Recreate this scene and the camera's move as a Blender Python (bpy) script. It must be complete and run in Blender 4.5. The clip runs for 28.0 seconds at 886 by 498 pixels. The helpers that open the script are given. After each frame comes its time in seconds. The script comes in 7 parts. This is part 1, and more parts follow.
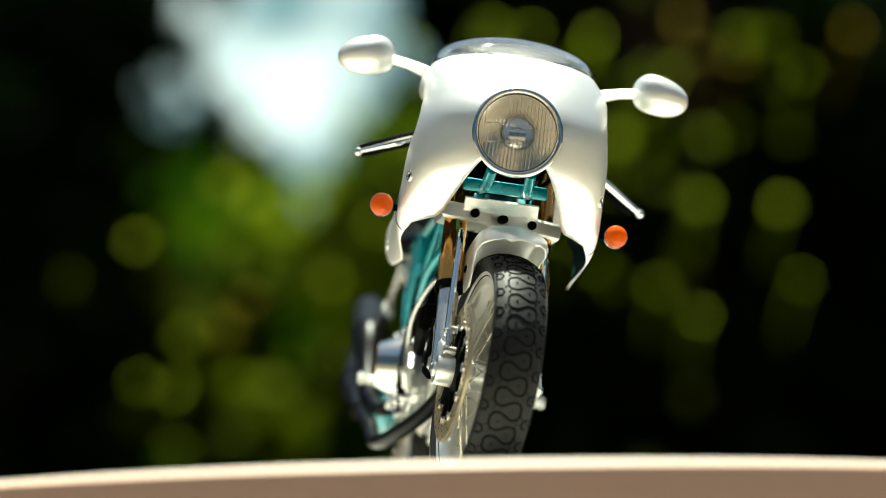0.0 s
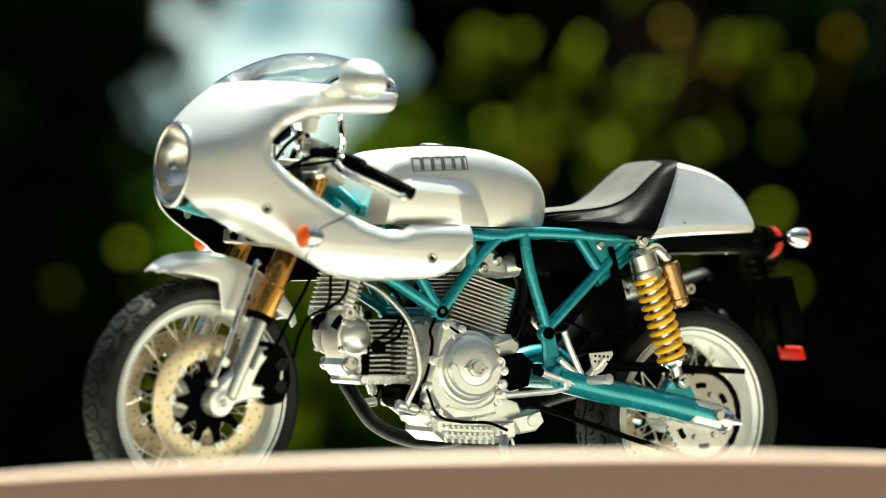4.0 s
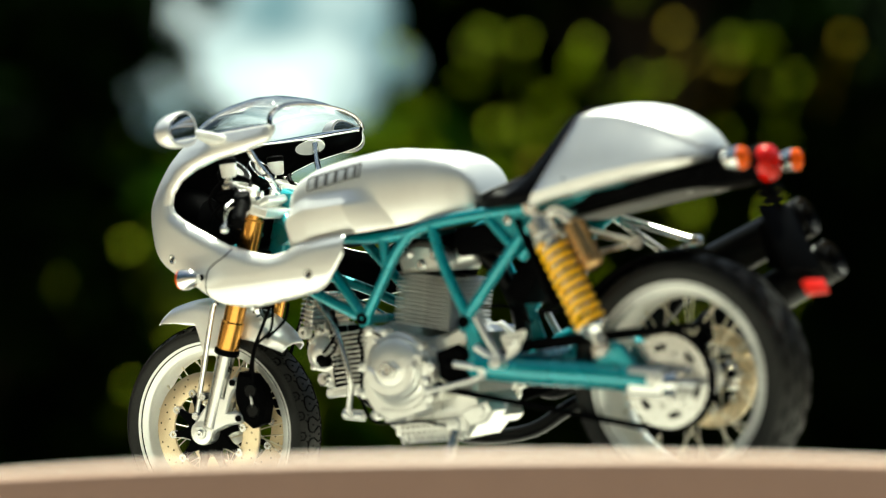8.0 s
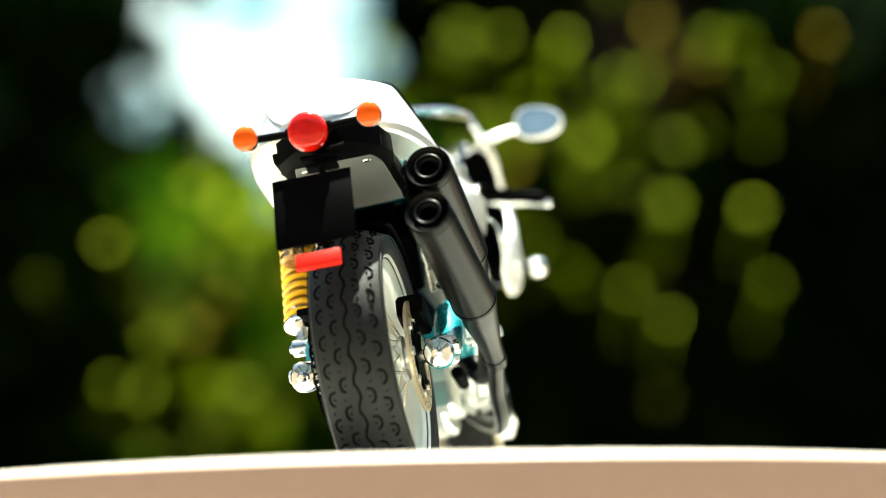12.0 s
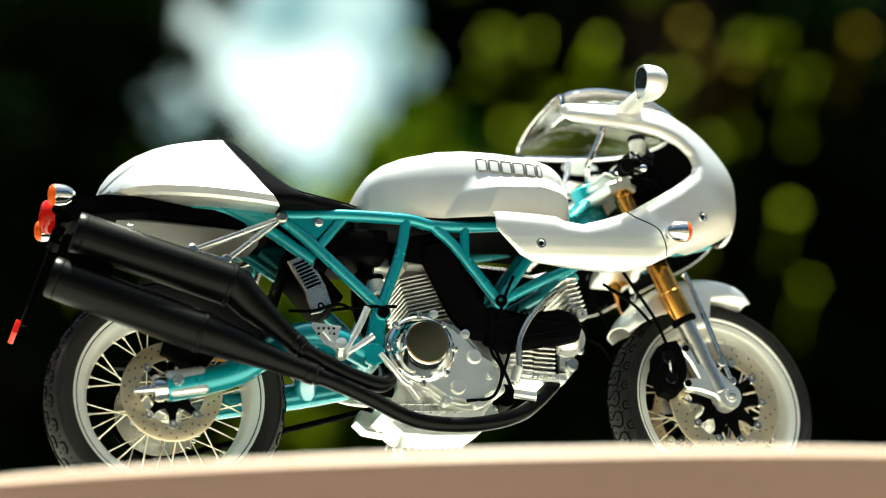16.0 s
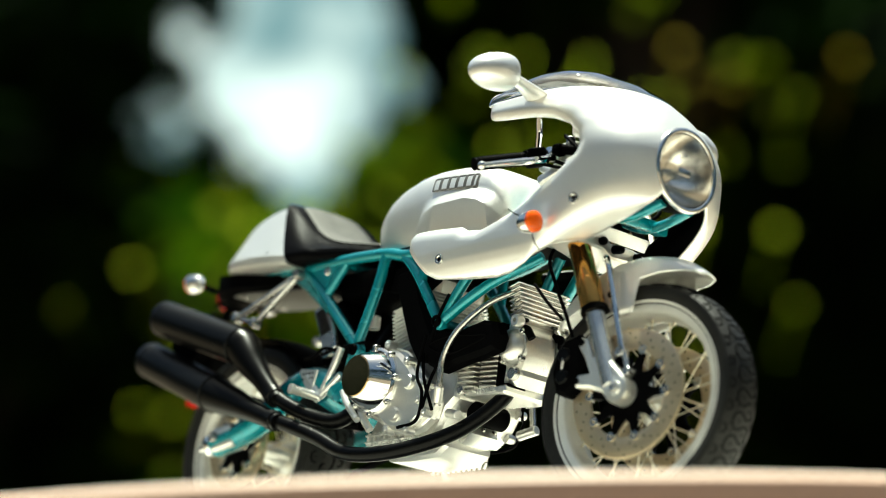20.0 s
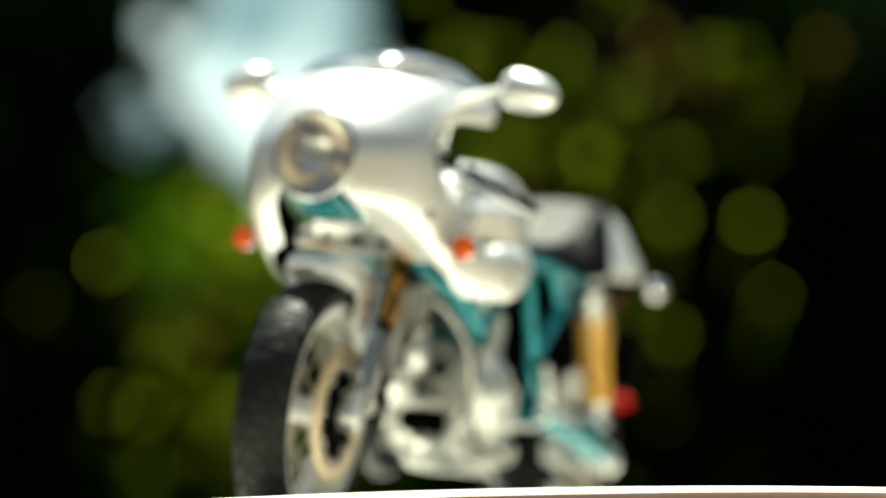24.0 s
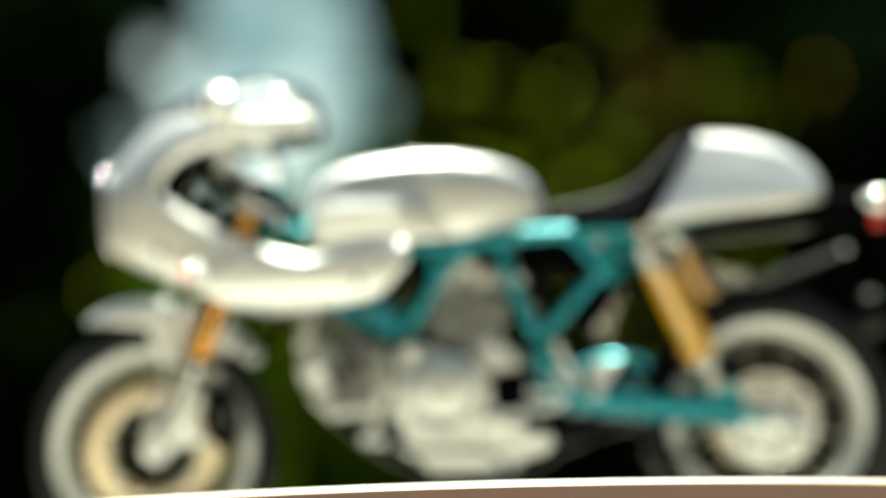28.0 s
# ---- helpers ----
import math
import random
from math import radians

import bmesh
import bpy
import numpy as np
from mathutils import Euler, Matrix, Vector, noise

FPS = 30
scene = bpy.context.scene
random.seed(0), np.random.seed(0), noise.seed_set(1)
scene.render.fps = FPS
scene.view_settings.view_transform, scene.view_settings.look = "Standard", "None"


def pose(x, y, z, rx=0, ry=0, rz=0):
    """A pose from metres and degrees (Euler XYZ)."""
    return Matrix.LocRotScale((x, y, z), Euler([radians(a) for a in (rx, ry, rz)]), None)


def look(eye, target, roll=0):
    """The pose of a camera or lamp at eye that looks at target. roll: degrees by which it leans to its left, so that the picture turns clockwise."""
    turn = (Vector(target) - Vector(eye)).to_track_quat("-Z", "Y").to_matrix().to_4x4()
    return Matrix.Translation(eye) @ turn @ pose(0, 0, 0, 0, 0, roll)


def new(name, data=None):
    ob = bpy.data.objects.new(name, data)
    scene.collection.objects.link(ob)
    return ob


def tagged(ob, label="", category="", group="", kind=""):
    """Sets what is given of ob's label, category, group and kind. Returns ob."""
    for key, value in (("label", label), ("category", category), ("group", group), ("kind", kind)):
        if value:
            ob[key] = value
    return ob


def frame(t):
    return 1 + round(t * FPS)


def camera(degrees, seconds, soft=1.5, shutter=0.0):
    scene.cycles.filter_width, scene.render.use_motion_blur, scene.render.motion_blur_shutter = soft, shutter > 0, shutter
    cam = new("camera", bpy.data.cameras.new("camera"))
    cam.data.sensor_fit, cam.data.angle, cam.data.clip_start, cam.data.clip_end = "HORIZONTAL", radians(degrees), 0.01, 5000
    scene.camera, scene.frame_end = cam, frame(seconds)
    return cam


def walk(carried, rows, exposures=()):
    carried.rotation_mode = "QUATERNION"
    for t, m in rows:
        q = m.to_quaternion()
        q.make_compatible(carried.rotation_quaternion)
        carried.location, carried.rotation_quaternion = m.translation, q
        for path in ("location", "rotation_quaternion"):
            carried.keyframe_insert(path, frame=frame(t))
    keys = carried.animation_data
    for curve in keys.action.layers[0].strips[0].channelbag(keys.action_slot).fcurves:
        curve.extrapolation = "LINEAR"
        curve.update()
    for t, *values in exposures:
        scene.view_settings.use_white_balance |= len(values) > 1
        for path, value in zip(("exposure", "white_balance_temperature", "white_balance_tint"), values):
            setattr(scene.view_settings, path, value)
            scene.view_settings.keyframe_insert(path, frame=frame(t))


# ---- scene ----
cam = camera(19.439, 28.0, soft=1.0)
# one long-lens close-up camera just below the level of the turntable's top
def shot(x, y, z, yaw, pitch, roll):
    return Matrix.Translation((x, y, z)) @ Euler((0, 0, radians(yaw))).to_matrix().to_4x4() @ Euler((radians(90 + pitch), 0, 0)).to_matrix().to_4x4() @ pose(0, 0, 0, 0, 0, roll)

PATH = [
    (0.0, shot(0.00170, -0.54549, -0.03513, 0.213, 9.764, -1.217)),
    (0.5, shot(0.00201, -0.54674, -0.03492, 0.117, 9.690, -0.899)),
    (1.0, shot(0.00303, -0.54923, -0.03646, 0.193, 9.788, -1.301)),
    (1.5, shot(0.00439, -0.55093, -0.03632, 0.274, 9.803, -1.154)),
    (2.0, shot(0.00524, -0.55558, -0.03612, 0.256, 9.729, -1.091)),
    (2.5, shot(0.00528, -0.55748, -0.03680, 0.252, 9.826, -1.157)),
    (3.0, shot(0.00433, -0.55476, -0.03759, 0.119, 9.925, -1.364)),
    (3.5, shot(0.00401, -0.55108, -0.03790, -0.005, 9.921, -1.357)),
    (5.5, shot(0.00453, -0.55449, -0.03729, 0.178, 9.831, -1.354)),
    (6.0, shot(0.00425, -0.55443, -0.03743, 0.227, 9.814, -1.283)),
    (6.5, shot(0.00380, -0.55376, -0.03728, 0.128, 9.879, -1.352)),
    (7.0, shot(0.00338, -0.55347, -0.03719, 0.028, 9.937, -1.322)),
    (7.5, shot(0.00298, -0.55468, -0.03754, -0.034, 9.890, -1.166)),
    (8.0, shot(0.00211, -0.55426, -0.03789, 0.014, 9.887, -0.912)),
    (8.5, shot(0.00085, -0.54894, -0.03776, -0.084, 9.907, -0.993)),
    (9.0, shot(-0.00024, -0.54568, -0.03800, -0.180, 9.994, -1.004)),
    (9.5, shot(-0.00065, -0.54576, -0.03768, -0.220, 9.973, -0.997)),
    (10.0, shot(-0.00193, -0.54427, -0.03758, -0.387, 9.973, -1.026)),
    (10.5, shot(-0.00201, -0.54373, -0.03690, -0.324, 9.870, -1.073)),
    (11.0, shot(-0.00288, -0.54245, -0.03658, -0.399, 9.766, -1.261)),
    (11.5, shot(-0.00299, -0.54168, -0.03601, -0.383, 9.688, -1.311)),
    (12.0, shot(-0.00349, -0.54175, -0.03652, -0.484, 9.820, -1.203)),
    (12.5, shot(-0.00412, -0.54158, -0.03741, -0.490, 9.831, -1.095)),
    (13.0, shot(-0.00346, -0.54222, -0.03864, -0.433, 9.967, -1.226)),
    (13.5, shot(-0.00343, -0.54207, -0.03924, -0.400, 10.144, -1.205)),
    (15.5, shot(-0.00043, -0.54562, -0.03803, 0.309, 10.025, -1.734)),
    (16.0, shot(-0.00017, -0.54871, -0.03814, 0.371, 9.950, -1.628)),
    (16.5, shot(0.00020, -0.54907, -0.03752, 0.491, 9.894, -1.552)),
    (17.0, shot(0.00072, -0.54828, -0.03672, 0.483, 9.829, -1.395)),
    (17.5, shot(0.00005, -0.54414, -0.03620, 0.392, 9.813, -1.395)),
    (18.0, shot(-0.00056, -0.54018, -0.03539, 0.278, 9.711, -1.400)),
    (18.5, shot(0.00051, -0.54451, -0.03633, 0.314, 9.838, -1.463)),
    (19.0, shot(0.00107, -0.54604, -0.03683, 0.230, 10.083, -1.446)),
    (19.5, shot(0.00214, -0.54742, -0.03723, 0.226, 10.386, -1.317)),
    (20.0, shot(0.00156, -0.54943, -0.03761, 0.091, 10.367, -1.361)),
    (20.5, shot(0.00219, -0.54817, -0.03588, 0.085, 10.201, -1.226)),
    (22.5, shot(0.00242, -0.54256, -0.03490, -0.058, 10.148, -1.704)),
    (23.5, shot(0.00157, -0.53199, -0.03250, -0.389, 10.173, -1.731)),
    (24.5, shot(0.00055, -0.52731, -0.03191, -0.490, 10.113, -1.701)),
    (26.0, shot(-0.00173, -0.52720, -0.03320, -0.641, 10.080, -1.719)),
    (27.0, shot(-0.00334, -0.52079, -0.03480, -0.658, 10.480, -1.690)),
    (28.0, shot(-0.00384, -0.51149, -0.03610, -0.586, 10.850, -1.820)),
]
EXPOSURES = [(t, e, 6750, -9) for t, e in ((0.0, 1.25), (6.0, 1.25), (9.0, 1.15), (10.0, 1.15), (10.6, 1.5), (11.5, 2.15), (13.5, 2.4), (15.5, 1.75), (17.0, 1.35), (19.0, 1.2), (24.0, 1.25), (26.5, 1.3), (28.0, 1.1))]
walk(cam, PATH, EXPOSURES)
cam.data.dof.use_dof = True
cam.data.dof.aperture_fstop = 9.7
focus = new("focus_target")
cam.data.dof.focus_object = focus

# ---- light ----
SUN_EL, SUN_AZ = 78.5, 82.0      # azimuth in the ground plane, from +x towards +y
world = bpy.data.worlds.new("sky")
scene.world = world
world.use_nodes = True
wn = world.node_tree
sky = wn.nodes.new("ShaderNodeTexSky")
sky.sky_type = "NISHITA"
sky.sun_disc = False
sky.dust_density = 3.0
sky.sun_elevation = radians(SUN_EL)
sky.sun_rotation = radians(90 - SUN_AZ)
wn.links.new(sky.outputs[0], wn.nodes["Background"].inputs[0])
wn.nodes["Background"].inputs[1].default_value = 0.05
sun = new("sun", bpy.data.lights.new("sun", "SUN"))
sun.data.energy = 5.0
sun.data.angle = radians(0.53)
sun.data.color = (1.0, 0.965, 0.90)
sun_way = Vector((math.cos(radians(SUN_EL)) * math.cos(radians(SUN_AZ)), math.cos(radians(SUN_EL)) * math.sin(radians(SUN_AZ)), math.sin(radians(SUN_EL))))
sun.matrix_world = look(sun_way * 20, (0, 0, 0))

# ---- materials ----
def mat(name, col, metal=0.0, rough=0.5, vary=0.12, scale=900.0, bump=0.15, coat=0.0, col2=None, spec=0.5):
    """A surface with colour and gloss varied at two scales and a fine relief."""
    m = bpy.data.materials.new(name)
    m.use_nodes = True
    nt = m.node_tree
    b = nt.nodes["Principled BSDF"]
    b.inputs["Metallic"].default_value = metal
    b.inputs["Coat Weight"].default_value = coat
    b.inputs["Coat Roughness"].default_value = 0.06
    tc = nt.nodes.new("ShaderNodeTexCoord")
    big = nt.nodes.new("ShaderNodeTexNoise")
    big.inputs["Scale"].default_value = scale / 12
    big.inputs["Detail"].default_value = 4
    fine = nt.nodes.new("ShaderNodeTexNoise")
    fine.inputs["Scale"].default_value = scale * 2.2
    fine.inputs["Detail"].default_value = 6
    for n in (big, fine):
        nt.links.new(tc.outputs["Object"], n.inputs["Vector"])
    both = nt.nodes.new("ShaderNodeMix")
    both.inputs[0].default_value = 0.4
    nt.links.new(big.outputs[0], both.inputs[2])
    nt.links.new(fine.outputs[0], both.inputs[3])
    mix = nt.nodes.new("ShaderNodeMix")
    mix.data_type = "RGBA"
    c = Vector(col)
    lo = c * (1 - vary) if col2 is None else Vector(col2)
    hi = c * (1 + vary)
    mix.inputs[6].default_value = (*[min(1, v) for v in lo], 1)
    mix.inputs[7].default_value = (*[min(1, v) for v in hi], 1)
    ramp = nt.nodes.new("ShaderNodeMapRange")
    ramp.inputs[1].default_value, ramp.inputs[2].default_value = 0.35, 0.65
    nt.links.new(both.outputs[0], ramp.inputs[0])
    nt.links.new(ramp.outputs[0], mix.inputs[0])
    nt.links.new(mix.outputs[2], b.inputs["Base Color"])
    rr = nt.nodes.new("ShaderNodeMapRange")
    rr.inputs[3].default_value, rr.inputs[4].default_value = max(0.02, rough - 0.06), min(1, rough + 0.08)
    nt.links.new(big.outputs[0], rr.inputs[0])
    nt.links.new(rr.outputs[0], b.inputs["Roughness"])
    b.inputs["Specular IOR Level"].default_value = spec
    if bump:
        bp = nt.nodes.new("ShaderNodeBump")
        bp.inputs["Strength"].default_value = bump
        bp.inputs["Distance"].default_value = 0.00012
        nt.links.new(fine.outputs[0], bp.inputs["Height"])
        nt.links.new(bp.outputs[0], b.inputs["Normal"])
    return m

def clear(name, col, rough=0.02, weight=1.0, ior=1.45):
    m = bpy.data.materials.new(name)
    m.use_nodes = True
    b = m.node_tree.nodes["Principled BSDF"]
    b.inputs["Base Color"].default_value = (*col, 1)
    b.inputs["Roughness"].default_value = rough
    b.inputs["Transmission Weight"].default_value = weight
    b.inputs["IOR"].default_value = ior
    return m

M_SILVER = mat("satin_silver_paint", (0.87, 0.865, 0.84), 0.66, 0.34, 0.03, 1500, 0.05, coat=0.15)
M_TEAL = mat("teal_paint", (0.012, 0.27, 0.32), 0.40, 0.26, 0.10, 900, 0.06, coat=0.5)
M_ALU = mat("cast_aluminium", (0.82, 0.81, 0.77), 0.80, 0.29, 0.08, 1500, 0.35)
# aluminium core darkened: the shade between the fins is put into its colour
M_BARREL = mat("shade_dark_barrel", (0.035, 0.030, 0.026), 0.2, 0.6, 0.2, 1500, 0.3)
M_HOLE = mat("hole_shade", (0.05, 0.035, 0.02), 0.0, 0.8, 0.2, 1500, 0.1, spec=0.1)
M_SPOKE = mat("pale_spoke_steel", (0.80, 0.74, 0.60), 0.85, 0.28, 0.06, 1200, 0.05)
M_STEEL = mat("brushed_steel", (0.62, 0.61, 0.58), 0.95, 0.25, 0.08, 1200, 0.15)
M_CHROME = mat("chrome", (0.78, 0.78, 0.77), 1.0, 0.07, 0.03, 900, 0.0)
M_RIM = mat("polished_rim", (0.78, 0.78, 0.75), 0.40, 0.32, 0.05, 1200, 0.08)
M_DISC = mat("brake_disc_metal", (0.66, 0.53, 0.35), 0.82, 0.30, 0.10, 1600, 0.2)
M_GOLD = mat("gold_anodised", (0.62, 0.30, 0.07), 0.95, 0.16, 0.10, 900, 0.03)
M_BRONZE = mat("bronze_anodised", (0.50, 0.31, 0.14), 0.9, 0.24, 0.08, 900, 0.03)
M_BLACK = mat("black_plastic", (0.002, 0.002, 0.0022), 0.0, 0.48, 0.3, 1500, 0.2, spec=0.006)
M_PIPE = mat("black_ceramic", (0.0018, 0.0018, 0.0018), 0.0, 0.30, 0.25, 1800, 0.12, spec=0.10)
M_RUBBER = mat("tyre_rubber", (0.012, 0.0118, 0.011), 0.0, 0.5, 0.4, 900, 0.5, spec=0.2)
M_GROOVE = mat("groove_shade", (0.002, 0.002, 0.002), 0.0, 0.9, 0.2, 900, 0.1, spec=0.05)
M_SEAT = mat("seat_vinyl", (0.003, 0.003, 0.0035), 0.0, 0.30, 0.2, 2500, 0.4, spec=0.018)
M_PAD = mat("seat_pad_cloth", (0.085, 0.083, 0.076), 0.0, 0.6, 0.3, 3500, 0.7, spec=0.3)
M_GREY = mat("grey_plastic", (0.13, 0.13, 0.125), 0.0, 0.5, 0.2, 1200, 0.2, spec=0.2)
M_YELLOW = mat("yellow_spring_paint", (0.95, 0.50, 0.01), 0.0, 0.3, 0.08, 900, 0.05, coat=0.4)
M_WHITE = mat("white_plastic", (0.72, 0.70, 0.66), 0.0, 0.45, 0.05, 900, 0.1)
M_INK = mat("black_ink", (0.02, 0.02, 0.02), 0.0, 0.5, 0.1, 900, 0.0)
M_DARKLINE = mat("dark_outline", (0.12, 0.12, 0.12), 0.0, 0.5, 0.1, 900, 0.0)
M_REDREFL = mat("red_reflector", (0.66, 0.014, 0.008), 0.0, 0.4, 0.15, 3000, 0.3, spec=0.12)
M_REFLECT = mat("lamp_reflector", (0.97, 0.94, 0.89), 0.96, 0.16, 0.03, 900, 0.0)
M_MIRROR = mat("mirror_glass", (0.85, 0.85, 0.85), 1.0, 0.03, 0.01, 900, 0.0)
# mirror metal with a brown reflection put into its colour
M_TINTED_MIRROR = mat("brown_reflection_mirror", (0.50, 0.32, 0.14), 1.0, 0.06, 0.03, 900, 0.0)
M_AMBER = clear("amber_lens", (1.0, 0.13, 0.001), 0.10, 0.25)
M_RED = clear("red_lens", (0.75, 0.006, 0.003), 0.10, 0.3)
M_GLASS = clear("clear_acrylic", (0.97, 0.98, 0.98), 0.02, 1.0, 1.45)
M_LENS = clear("headlamp_glass", (0.99, 0.99, 0.98), 0.02, 1.0, 1.16)
# one laminate, two colours: sunlight put into the top, warm shade into the side
M_TOP = mat("sunlit_tone_laminate", (0.70, 0.67, 0.60), 0.0, 0.45, 0.03, 120, 0.1)
M_CREAM = mat("shaded_tone_laminate", (0.70, 0.455, 0.345), 0.0, 0.5, 0.04, 120, 0.15)

# ---- mesh helpers: the motorcycle is drawn at full size and scaled to 1:12 ----
S = 1 / 12

def V(*a):
    return Vector(a)

def spline(pts, n=8, closed=False):
    """Points of a smooth curve through pts."""
    p = [Vector(q) for q in pts]
    if len(p) < 3:
        return p
    out = []
    k = len(p)
    for i in range(k if closed else k - 1):
        a = p[(i - 1) % k] if closed or i > 0 else p[0] * 2 - p[1]
        b, c = p[i], p[(i + 1) % k]
        d = p[(i + 2) % k] if closed or i + 2 < k else p[-1] * 2 - p[-2]
        for j in range(n):
            t = j / n
            out.append(0.5 * ((2 * b) + (c - a) * t + (2 * a - 5 * b + 4 * c - d) * t * t + (3 * b - a - 3 * c + d) * t ** 3))
    if not closed:
        out.append(p[-1])
    return out

def tube(bm, pts, r, seg=12, closed=False, cap=True):
    """A round tube along pts; r is one radius or one for each point."""
    n = len(pts)
    rs = r if isinstance(r, (list, tuple)) else [r] * n
    rings = []
    up = None
    for i in range(n):
        a = pts[(i - 1) % n] if closed or i > 0 else pts[0]
        b = pts[(i + 1) % n] if closed or i < n - 1 else pts[-1]
        d = (Vector(b) - Vector(a)).normalized()
        if up is None:
            up = d.cross(Vector((0.13, 0.31, 0.94)))
            if up.length < 0.2:
                up = d.cross(Vector((1, 0, 0)))
        up = (up - d * up.dot(d)).normalized()
        w = d.cross(up)
        rings.append([bm.verts.new(Vector(pts[i]) + (up * math.cos(2 * math.pi * k / seg) + w * math.sin(2 * math.pi * k / seg)) * rs[i]) for k in range(seg)])
    for i in range(n if closed else n - 1):
        p, q = rings[i], rings[(i + 1) % n]
        for k in range(seg):
            bm.faces.new((p[k], p[(k + 1) % seg], q[(k + 1) % seg], q[k]))
    if cap and not closed:
        bm.faces.new(rings[0][::-1])
        bm.faces.new(rings[-1])
    return bm

def lathe(bm, prof, origin, axis, seg=48, closed=False):
    """Turns prof, rows of (radius, height along the axis), about the axis through origin."""
    ax = Vector(axis).normalized()
    u = ax.orthogonal().normalized()
    w = ax.cross(u)
    o = Vector(origin)
    rings = []
    for r, h in prof:
        if r < 1e-6:
            rings.append([bm.verts.new(o + ax * h)])
        else:
            rings.append([bm.verts.new(o + ax * h + (u * math.cos(2 * math.pi * k / seg) + w * math.sin(2 * math.pi * k / seg)) * r) for k in range(seg)])
    m = len(rings)
    for i in range(m if closed else m - 1):
        p, q = rings[i], rings[(i + 1) % m]
        for k in range(seg):
            k2 = (k + 1) % seg
            if len(p) == 1 and len(q) == 1:
                continue
            if len(p) == 1:
                bm.faces.new((p[0], q[k2], q[k]))
            elif len(q) == 1:
                bm.faces.new((p[k], p[k2], q[0]))
            else:
                bm.faces.new((p[k], p[k2], q[k2], q[k]))
    return bm

def rod(bm, a, b, r, r2=None, seg=14, bev=0.15):
    """A turned rod from a to b with slightly rounded ends."""
    a, b = Vector(a), Vector(b)
    r2 = r if r2 is None else r2
    L = (b - a).length
    e = min(r, r2) * bev
    e = min(e, L * 0.3)
    return lathe(bm, [(0, 0), (r - e, 0), (r, e), (r2, L - e), (r2 - e, L), (0, L)], a, b - a, seg)

def box(bm, c, size, m=None, bev=0.0, seg=2):
    ret = bmesh.ops.create_cube(bm, size=1)
    vs = ret["verts"]
    if bev:
        for v in vs:
            v.co = Vector((v.co.x * size[0], v.co.y * size[1], v.co.z * size[2]))
        es = list({e for v in vs for e in v.link_edges})
        r = bmesh.ops.bevel(bm, geom=es + vs, offset=bev, segments=seg, affect="EDGES", profile=0.5)
        vs = list({v for f in r["faces"] for v in f.verts} | {v for v in vs if v.is_valid})
        mm = Matrix.Translation(c) @ (m or Matrix())
        for v in vs:
            v.co = mm @ v.co
    else:
        mm = Matrix.Translation(c) @ (m or Matrix())
        for v in vs:
            v.co = mm @ Vector((v.co.x * size[0], v.co.y * size[1], v.co.z * size[2]))
    return bm

def prism(bm, outline, y0, y1, bev=0.0, m=None):
    """A plate with outline in (x, z), from y0 to y1, its rims bevelled."""
    n = len(outline)
    cx = sum(p[0] for p in outline) / n
    cz = sum(p[1] for p in outline) / n
    def ring(y, k):
        out = []
        for i in range(n):
            a, b, c = (Vector(outline[(i + j) % n]) for j in (-1, 0, 1))
            d = ((b - a).normalized() + (c - b).normalized())
            d = d.normalized() if d.length > 1e-6 else Vector((1, 0))
            nn = Vector((d.y, -d.x))
            if nn.dot(b - Vector((cx, cz))) < 0 and sign > 0:
                pass
            q = b - nn * k * sign
            out.append(bm.verts.new((q.x, y, q.y)))
        return out
    area = sum(outline[i][0] * outline[(i + 1) % n][1] - outline[(i + 1) % n][0] * outline[i][1] for i in range(n))
    sign = 1 if area > 0 else -1
    s = 1 if y1 > y0 else -1
    rows = [ring(y0, bev), ring(y0 + s * bev, 0), ring(y1 - s * bev, 0), ring(y1, bev)] if bev else [ring(y0, 0), ring(y1, 0)]
    for p, q in zip(rows, rows[1:]):
        for i in range(n):
            bm.faces.new((p[i], p[(i + 1) % n], q[(i + 1) % n], q[i]))
    bm.faces.new(rows[0])
    bm.faces.new(rows[-1][::-1])
    if m is not None:
        for r in rows:
            for v in r:
                v.co = m @ v.co
    return bm

def loft(bm, rings, cap=True, closed=True):
    """Skins rings of equally many points."""
    vs = [[bm.verts.new(p) for p in r] for r in rings]
    n = len(vs[0])
    for p, q in zip(vs, vs[1:]):
        for i in range(n if closed else n - 1):
            bm.faces.new((p[i], p[(i + 1) % n], q[(i + 1) % n], q[i]))
    if cap:
        bm.faces.new(vs[0][::-1])
        bm.faces.new(vs[-1])
    return bm

def grid(bm, fn, nu, nv):
    vs = [[bm.verts.new(fn(i / nu, j / nv)) for j in range(nv + 1)] for i in range(nu + 1)]
    for i in range(nu):
        for j in range(nv):
            bm.faces.new((vs[i][j], vs[i + 1][j], vs[i + 1][j + 1], vs[i][j + 1]))
    return bm

def part(name, bm, material, parent, label="", m=None, angle=35, scale=S):
    """Links a bmesh as one mesh under a thing or a part."""
    if m is not None:
        bm.transform(m)
    bm.transform(Matrix.Scale(scale, 4))
    bmesh.ops.recalc_face_normals(bm, faces=bm.faces)
    me = bpy.data.meshes.new(name)
    bm.to_mesh(me)
    bm.free()
    for p in me.polygons:
        p.use_smooth = True
    me.set_sharp_from_angle(angle=radians(angle))
    for mm in (material if isinstance(material, (list, tuple)) else [material]):
        me.materials.append(mm)
    ob = new(name, me)
    ob.parent = parent
    if label:
        ob["label"] = label
    return ob

def interp(x, xs, ys):
    return float(np.interp(x, xs, ys))

def smooth(a, b, x):
    t = min(1, max(0, (x - a) / (b - a)))
    return t * t * (3 - 2 * t)

